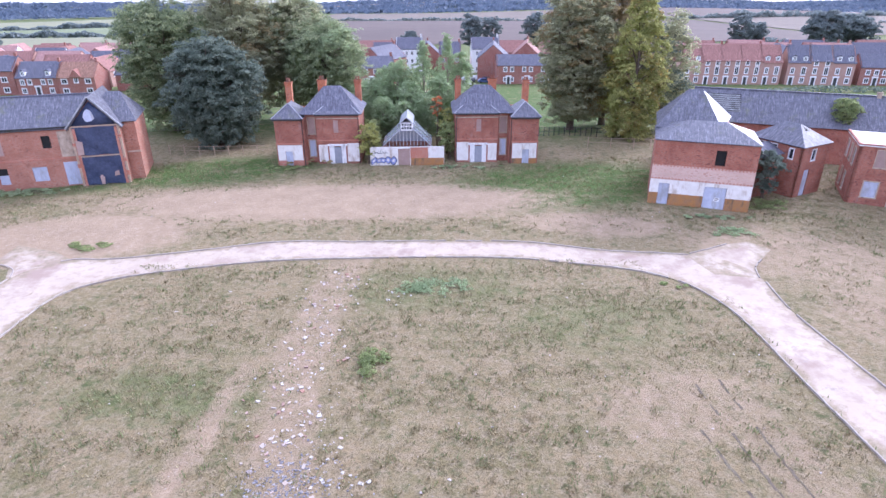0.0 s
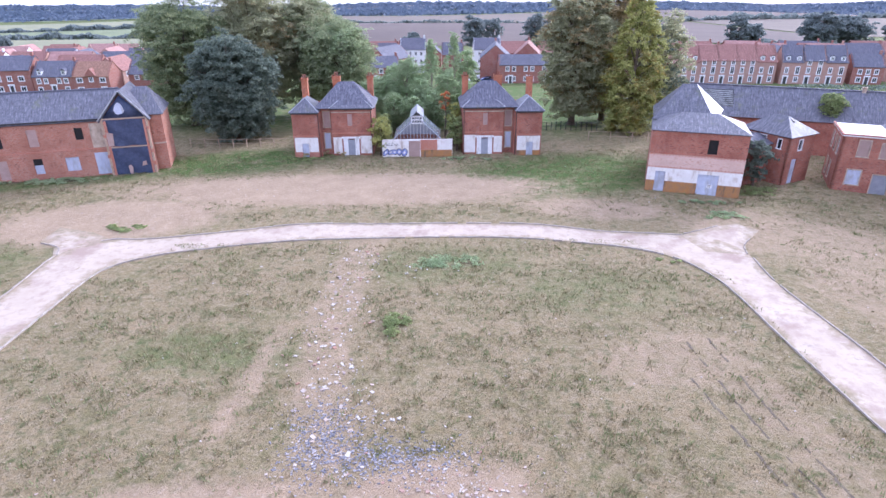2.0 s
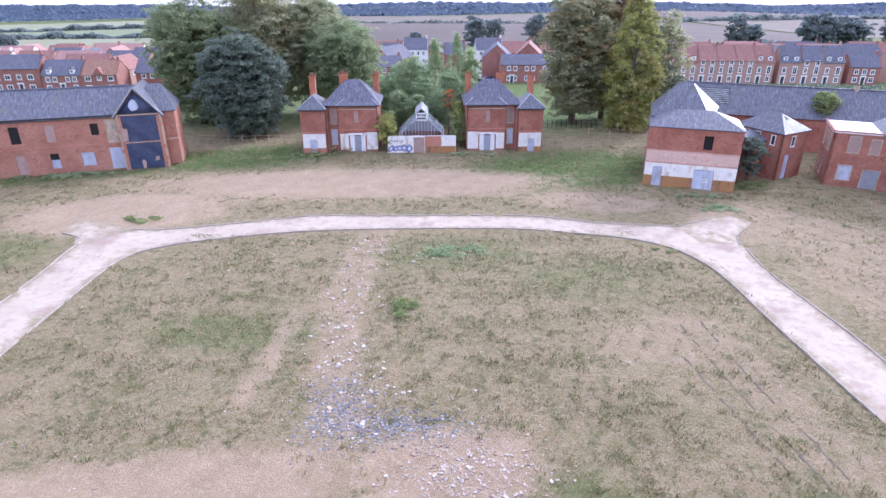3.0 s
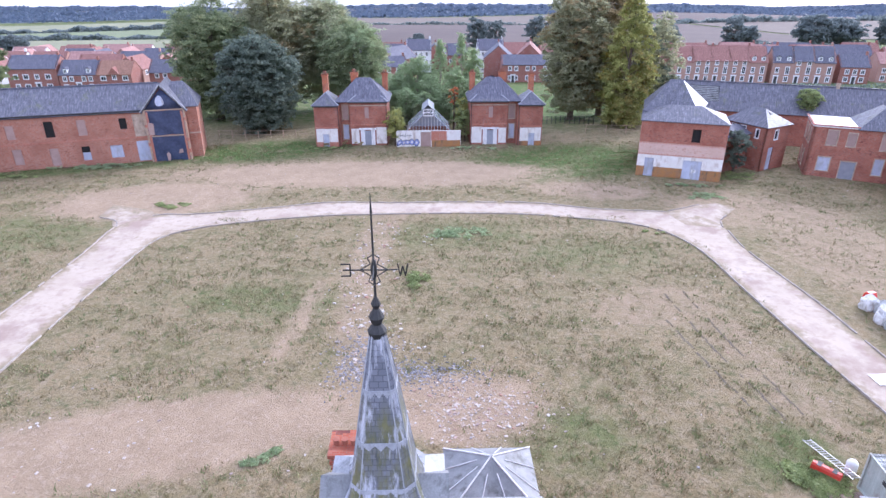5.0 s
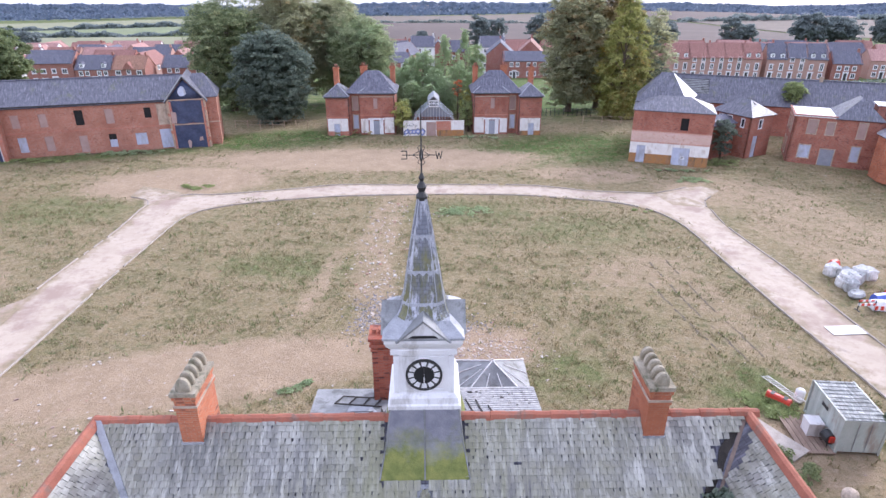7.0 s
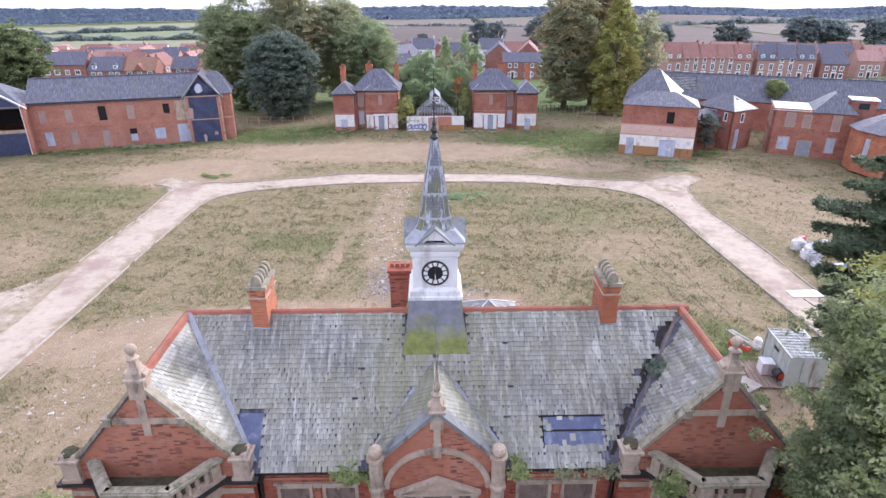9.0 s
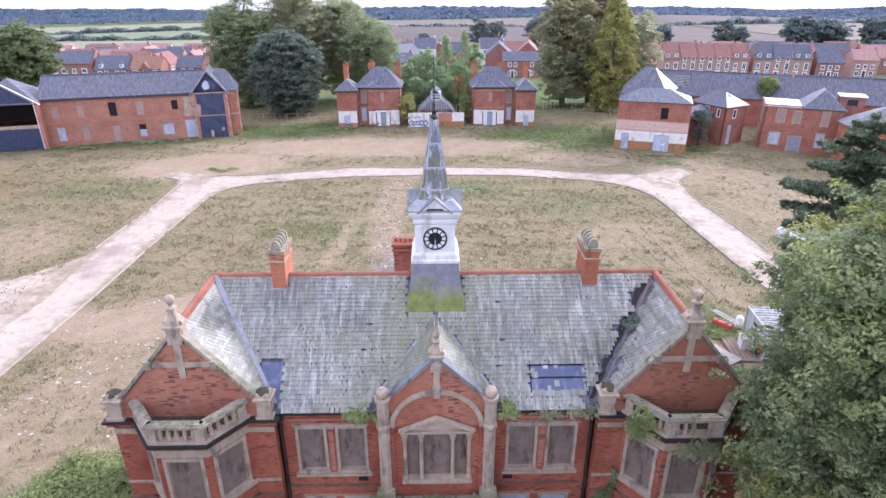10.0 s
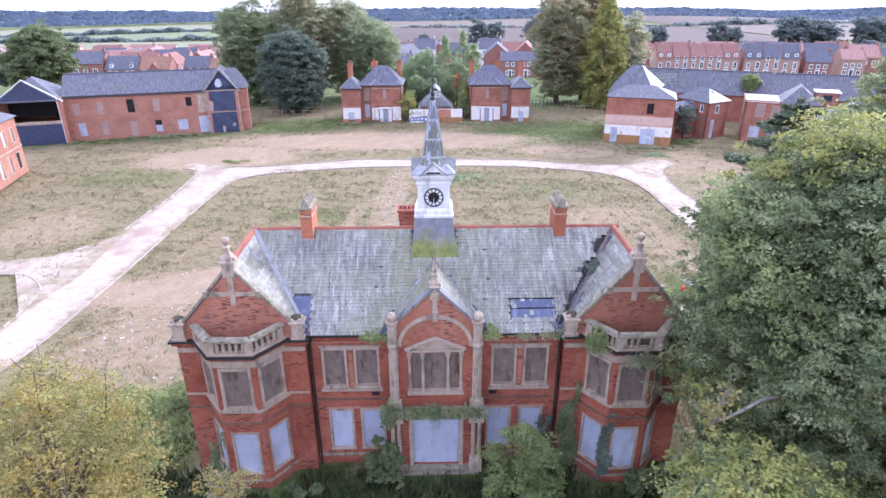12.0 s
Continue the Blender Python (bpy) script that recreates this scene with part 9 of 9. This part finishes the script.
def chunks(name, x, y, size, mat, label, seed, cat="rubble"):
    """Many small broken pieces lying about, as one mesh."""
    rng = np.random.default_rng(seed)
    n = len(x)
    base = np.array([(a, b, c) for c in (-1, 1) for a, b in ((-1, -1), (1, -1), (1, 1), (-1, 1))], float)
    v = base[None] * rng.uniform(0.5, 1.2, (n, 1, 3)) * np.stack([size, size * 0.7, size * 0.35], 1)[:, None]
    v = v * rng.uniform(0.65, 1.25, (n, 8, 3))
    a = rng.uniform(0, 6.28, n)
    c, s = np.cos(a)[:, None], np.sin(a)[:, None]
    vx, vy = v[..., 0] * c - v[..., 1] * s, v[..., 0] * s + v[..., 1] * c
    vz = v[..., 2] + 0.25 * v[..., 0] * rng.normal(size=(n, 1)) * 0.5
    v = np.stack([vx + x[:, None], vy + y[:, None], vz + (land(x, y) + size * 0.15)[:, None]], 2)
    quads = np.array([(3, 2, 1, 0), (4, 5, 6, 7), (0, 1, 5, 4), (1, 2, 6, 5), (2, 3, 7, 6), (3, 0, 4, 7)])
    f = (quads[None] + np.arange(n)[:, None, None] * 8).reshape(-1, 4)
    me = bpy.data.meshes.new(name)
    me.from_pydata(v.reshape(-1, 3).tolist(), [], f.tolist())
    me.materials.append(mat)
    tagged(new(name, me), label, cat, kind="stuff")


def pebble(t, p):
    geo = t.nodes.new("ShaderNodeNewGeometry")
    col = ramp(t, geo.outputs["Random Per Island"], [(0, (0.52, 0.47, 0.43)), (0.35, (0.42, 0.34, 0.28)), (0.6, (0.62, 0.59, 0.57)), (0.8, (0.38, 0.22, 0.16)), (1, (0.30, 0.29, 0.30))])
    t.links.new(col, p.inputs["Base Color"])
    p.inputs["Roughness"].default_value = 0.9


def shale(t, p):
    geo = t.nodes.new("ShaderNodeNewGeometry")
    col = ramp(t, geo.outputs["Random Per Island"], [(0, (0.13, 0.13, 0.155)), (0.6, (0.23, 0.225, 0.25)), (1, (0.42, 0.385, 0.37))])
    t.links.new(col, p.inputs["Base Color"])
    p.inputs["Roughness"].default_value = 0.8


PEBBLE, SHALE = material("mixed rubble", pebble), material("broken slate", shale)
rg = np.random.default_rng(21)
n = 420
ry_ = rg.uniform(33, 64, n)
rx_ = -4.0 - 1.4 * np.sin((ry_ - 36) / 9) + rg.normal(size=n) * 1.5
chunks("rubble", rx_, ry_, 0.05 + 0.14 * rg.random(n) ** 4, PEBBLE, "scattered white and brick rubble along the track", 1)
PLASTER = plain("broken white plaster", (0.46, 0.43, 0.40), (0.60, 0.57, 0.54), 3.0, 0.85, 0.01)
for cx_, cy_, n, wide in ((-4.6, 47.5, 14, 0.9), (-3.6, 44.0, 9, 0.8), (-2.2, 39.5, 14, 1.0), (-5.2, 42.0, 8, 0.7), (-0.9, 37.6, 9, 0.7), (-4.3, 52.5, 7, 0.8), (1.0, 58.5, 6, 0.9)):
    chunks("rubble", cx_ + rg.normal(size=n) * wide, cy_ + rg.normal(size=n) * wide, 0.05 + 0.13 * rg.random(n) ** 2, PLASTER, "cluster of broken white plaster on the track", int(50 + cy_))
n = 900
chunks("rubble", rg.normal(size=n) * 2.2 + 3.6, rg.normal(size=n) * 1.8 + 30.8, 0.035 + 0.10 * rg.random(n) ** 4, PEBBLE, "heap of broken masonry in the soil", 2)
n = 1500
sx_ = np.concatenate([rg.normal(size=n // 2) * 1.3 - 4.0, rg.normal(size=n // 2) * 2.6 - 0.5])
sy_ = np.concatenate([rg.normal(size=n // 2) * 1.8 + 36.5, rg.normal(size=n // 2) * 0.8 + 34.6])
chunks("slate_spoil", sx_, sy_, 0.035 + 0.06 * rg.random(len(sx_)), SHALE, "spread of broken blue-grey slate", 3)
n = 2600
x, y = rg.uniform(-58, 62, n), rg.uniform(8, 94, n)
ok = ~in_road(x, y) & ~((np.abs(x) < 14) & (y < 20))
chunks("stones", x[ok], y[ok], 0.02 + 0.07 * rg.random(ok.sum()) ** 4, PEBBLE, "loose pale stones in the grass", 4, "stones")
n = 420
x = -24 + rg.normal(size=n) * 6
y = 18 + rg.normal(size=n) * 6
ok = ~in_road(x, y) & (x < -15)
chunks("stones", x[ok], y[ok], 0.04 + 0.1 * rg.random(ok.sum()) ** 2, PEBBLE, "pale stones on the bare soil", 5, "stones")


def tufts(name, x, y, high, spread, blades, mat, label, seed):
    """Tufts of narrow grass blades, as one mesh."""
    rng = np.random.default_rng(seed)
    n = len(x)
    bx = np.repeat(x, blades) + rng.normal(size=n * blades) * spread
    by = np.repeat(y, blades) + rng.normal(size=n * blades) * spread
    h = np.repeat(high, blades) * rng.uniform(0.5, 1.2, n * blades)
    a = rng.uniform(0, 6.28, n * blades)
    w = 0.018 + 0.10 * h
    lean = h * rng.uniform(0.2, 0.9, n * blades)
    z = land(bx, by)
    ca, sa = np.cos(a), np.sin(a)
    v = np.stack([np.stack([bx - w * sa, by + w * ca, z], 1), np.stack([bx + w * sa, by - w * ca, z], 1), np.stack([bx + lean * ca, by + lean * sa, z + h], 1)], 1)
    me = bpy.data.meshes.new(name)
    me.vertices.add(len(bx) * 3)
    me.vertices.foreach_set("co", v.astype(np.float32).ravel())
    me.loops.add(len(bx) * 3)
    me.loops.foreach_set("vertex_index", np.arange(len(bx) * 3, dtype=np.int32))
    me.polygons.add(len(bx))
    me.polygons.foreach_set("loop_start", np.arange(0, len(bx) * 3, 3, dtype=np.int32))
    me.materials.append(mat)
    me.update(calc_edges=True)
    tagged(new(name, me), label, "grass", kind="stuff")


GRASS_DRY = foliage("dry grass blades", (0.20, 0.17, 0.085), (0.30, 0.25, 0.14), (0.42, 0.35, 0.21), 0.25)
GRASS_GREEN = foliage("green grass blades", (0.165, 0.19, 0.08), (0.235, 0.255, 0.115), (0.32, 0.33, 0.165), 0.35)


def scatter(n, seed, x0=-62, x1=66, y0=6, y1=100):
    rng = np.random.default_rng(seed)
    x, y = rng.uniform(x0, x1, n), y0 + (y1 - y0) * rng.random(n) ** 1.25
    ok = ~in_road(x, y) & ~((np.abs(x) < 13.4) & (y > 2.6) & (y < 19)) & (rng.random(n) > bare(x, y) * 1.05)
    patchy = np.zeros(n)
    for q in np.random.default_rng(7).uniform(-1, 1, (22, 3)):
        far_ = 0.35 + 2.2 * abs(q[2])
        patchy += np.sin((x * q[0] + y * q[1]) * far_ * 1.6 + 9 * q[2]) * 0.30
    return x[ok], y[ok], patchy[ok], rng


x, y, pt, rng_ = scatter(52000, 31)
k = pt > -0.35
tufts("dry_grass", x[k], y[k], 0.10 + 0.16 * rng_.random(k.sum()), 0.14, 5, GRASS_DRY, "dry straw-coloured grass tufts", 1)
x, y, pt, rng_ = scatter(46000, 32)
k = (pt > 0.45) | (rng_.random(len(x)) < 0.12 + 0.75 * lush(x, y))
tufts("green_grass", x[k], y[k], 0.10 + 0.2 * rng_.random(k.sum()), 0.16, 5, GRASS_GREEN, "green grass and low weeds", 2)

rng_ = np.random.default_rng(33)
# near-black blades carry the shade before the front in their own colour
GRASS_SHADED = foliage("rank grass blades darkened for shade", (0.035, 0.042, 0.018), (0.065, 0.075, 0.032), (0.12, 0.12, 0.055), 0.25)
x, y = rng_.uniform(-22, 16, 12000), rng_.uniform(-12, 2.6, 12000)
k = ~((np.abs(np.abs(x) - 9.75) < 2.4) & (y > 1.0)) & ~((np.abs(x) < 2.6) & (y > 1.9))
tufts("tall_grass", x[k], y[k], 0.16 + 0.3 * rng_.random(k.sum()), 0.22, 6, GRASS_SHADED, "tall rank grass and nettles before the front, darkened for shade", 3)
RUT = plain("damp rut soil", (0.10, 0.08, 0.058), (0.16, 0.125, 0.09), 2.0, 0.95, 0.02, stain=(0.22, 0.19, 0.12))
for pts in ([(23.4, 46.5), (23.8, 38.0), (24.3, 33.0), (24.6, 29.6)], [(21.6, 46.0), (22.2, 37.5), (22.8, 32.6), (23.2, 29.0)], [(20.2, 41.6), (21.0, 34.5), (21.6, 30.0)]):
    line = curve_through(pts, 0.5)
    ruts = MB()
    rr_ = random.Random(len(line))
    for a, b in zip(line, line[1:]):
        if rr_.random() < 0.28:
            continue
        w = rr_.uniform(0.04, 0.10)
        j0 = rr_.uniform(-0.06, 0.06)
        ruts.slab([(p.x + q, p.y, lz(p.x + q, p.y) + 0.012) for p, q in ((a, j0 - w), (a, j0 + w), (b, j0 + w), (b, j0 - w))], 0.02)
    tagged(part("tyre_rut", ruts, RUT), "dark broken tyre rut pressed into the grass", "rut", kind="stuff")

# ---- kerb stones ----
kerb = tagged(new("kerb"), "worn concrete kerb stones along the road", "kerb", kind="structure")
stone_mesh = MB().loft([[(-0.45, y, z) for y, z in ((-0.06, -0.1), (0.06, -0.1), (0.06, 0.12), (0.03, 0.15), (-0.06, 0.15))], [(0.45, y, z) for y, z in ((-0.06, -0.1), (0.06, -0.1), (0.06, 0.12), (0.03, 0.15), (-0.06, 0.15))]]).mesh("kerb_stone", KERB)
rest_kerb = MB()
rngk = random.Random(4)
made = 0


def kerb_run(line, flip=1, singles=True):
    global made
    d = 0.0
    ps = resample(line, max(2, int(sum((b - a).length for a, b in zip(line, line[1:])) / 0.92) + 1))
    for a, b in zip(ps, ps[1:]):
        m = (a + b) / 2
        ang = math.atan2(b.y - a.y, b.x - a.x) + (math.pi if flip < 0 else 0) + rngk.uniform(-0.02, 0.02)
        if rngk.random() < 0.05:
            continue
        z = lz(m.x, m.y) + rngk.uniform(-0.03, 0.02)
        mt = Matrix.LocRotScale((m.x, m.y, z), Euler((rngk.uniform(-0.05, 0.05), 0, ang)), None)
        if singles and made < 300:
            o = new("kerb_stone", stone_mesh)
            o.parent = kerb
            o.matrix_basis = mt
            made += 1
        else:
            rest_kerb.add([mt @ v.co for v in stone_mesh.vertices], [tuple(p.vertices) for p in stone_mesh.polygons])


sel = lambda line, test: [p for p in line if test(p)]
kerb_run(sel(outer, lambda p: p.y > 66.0 and p.x < 30.5), -1)
kerb_run(sel(outer, lambda p: p.x > 33 and 22 < p.y < 60.5), -1)
kerb_run(sel(outer, lambda p: p.x < -34 and 40 < p.y < 63), -1)
kerb_run(curve_through([(-34.7, 63.0), (-35.2, 64.4), (-36.4, 65.6), (-38.2, 66.3)], 0.5), -1)
kerb_run(curve_through([(33.7, 61.0), (34.4, 63.2), (35.9, 64.9)], 0.5), -1)
kerb_run(curve_through([(29.5, 66.6), (32, 67.6), (34.2, 68.7)], 0.5), -1)
kerb_run(curve_through([(-35.2, 20), (-35.6, 24.4), (-36.4, 27.1), (-39.3, 29.7), (-43, 30.0)], 0.5), -1, False)
kerb_run(sel(inner, lambda p: p.y > 14), 1, False)
tagged(part("kerb_run", rest_kerb, KERB, kerb), kind="stuff")

# ---- roof slates ----
def slate_piece(w, h):
    """A thin slate with a slightly worn lower edge; u across, v up the slope."""
    t = 0.012
    return [(-w / 2, 0, 0.030), (w / 2, 0.004, 0.030), (w / 2, h, 0.0), (-w / 2, h, 0.0), (-w / 2, 0, 0.030 + t), (w / 2, 0.004, 0.030 + t), (w / 2, h, t), (-w / 2, h, t)]


SF = [(3, 2, 1, 0), (4, 5, 6, 7), (0, 1, 5, 4), (1, 2, 6, 5), (2, 3, 7, 6), (3, 0, 4, 7)]
rngs = random.Random(12)
WID, EXP = 0.215, 0.185
single = MB().add(slate_piece(WID - 0.012, EXP + 0.10), SF).mesh("slate", SLATE_PIECE)
rest = MB()
count = 0


def lay(origin, across, upslope, width, length, keep, near=None, gap=0.028):
    """Courses of slates over a slope, with slipped and missing ones."""
    global count
    o, a, b = Vector(origin), Vector(across).normalized(), Vector(upslope).normalized()
    n = a.cross(b).normalized()
    if n.z < 0:
        n = -n
    rot = Matrix((a, b, n)).transposed().to_4x4()
    v, row = 0.0, 0
    while v < length - 0.05:
        u = -WID / 2 * (row % 2)
        while u < width:
            p = o + a * (u + WID / 2) + b * v + n * 0.012
            if keep(p) and rngs.random() > 0.25 * gap * (0.35 + 1.3 * abs(math.sin(p.x * 0.9) * math.sin(p.y * 1.3 + 1))):
                slip = -0.06 if rngs.random() < 0.03 else 0.0
                mt = Matrix.Translation(p + b * (slip + rngs.uniform(-0.006, 0.006))) @ rot @ Matrix.Rotation(rngs.gauss(0, 0.012) + (rngs.uniform(-0.2, 0.2) if slip else 0), 4, "Z") @ Matrix.Rotation(rngs.gauss(0, 0.01), 4, "X")
                if near and near(p) and count < 300:
                    ob = new("slate", single)
                    ob.parent = roof
                    ob.matrix_basis = mt
                    count += 1
                else:
                    thin = rngs.uniform(0.72, 0.86) if rngs.random() < 0.11 else 1.0
                    rest.add([mt @ Vector(q) for q in slate_piece((WID - 0.008 - rngs.random() * 0.008) * thin, EXP + 0.10)], SF)
            u += WID
        v += EXP
        row += 1


def z_main(y):
    return EAVE + (y - 3.15) * MSLOPE


def z_wing(x):
    return RIDGE - 0.04 - (WX - min(abs(x), WX)) * WSLOPE


def z_gable(x):
    return 12.14 - abs(x) * 0.968


def keep_main(p):
    zz = z_main(p.y)
    if zz < z_wing(p.x) + 0.02 or (zz < z_gable(p.x) and p.y < 6.1):
        return False
    if abs(p.x) < 1.2 and p.y > 6.0:
        return False
    if 3.85 < p.x < 6.1 and 3.5 < p.y < 4.35 and rngs.random() < 0.9:
        return False
    if -7.3 < p.x < -6.3 and 3.35 < p.y < 4.6:
        return False
    # the torn valley
    edge = WX - (RIDGE - 0.04 - zz) / WSLOPE
    if p.x > 0 and edge - p.x < 0.36 + 0.2 * math.sin(p.y * 6) + rngs.uniform(-0.1, 0.18) and p.y < 7.0:
        return False
    return True


def keep_wing(s):
    def keep(p):
        if z_wing(p.x) < z_main(p.y) + 0.02 or p.y < 3.3:
            return False
        if s > 0:
            edge = 3.15 + (z_wing(p.x) - EAVE) / MSLOPE
            return edge - p.y > 0.22 + 0.14 * math.sin(p.y * 5) + rngs.uniform(-0.05, 0.15)
        return True
    return keep


slope_len = math.hypot(7.5 - 3.1, RIDGE - EAVE)
lay((-9.9, 3.1, EAVE + 0.0), (1, 0, 0), (0, 7.5 - 3.15, RIDGE - EAVE), 19.8, slope_len - 0.12, keep_main, near=lambda p: p.y > 5.9 and p.z > 12.0)
wl_ = math.hypot(WH, RIDGE - WEAVE)
lay((-(WX - WH), 3.1, WEAVE), (0, 1, 0), (-WH, 0, RIDGE - 0.05 - WEAVE), 4.6, wl_ - 0.15, keep_wing(-1), gap=0.01)
lay(((WX - WH), 3.1, WEAVE), (0, 1, 0), (WH, 0, RIDGE - 0.05 - WEAVE), 4.6, wl_ - 0.15, keep_wing(1), gap=0.03)
gl = math.hypot(2.5, 2.42)
for s in (-1, 1):
    lay((s * 2.5, CY + 0.45, 9.74), (0, 1, 0), (-s * 2.5, 0, 2.42), 3.2, gl - 0.05, lambda p: z_gable(p.x) > z_main(p.y) + 0.03, gap=0.01)
tagged(part("slate_covering", rest, SLATE_PIECE, roof), kind="stuff")
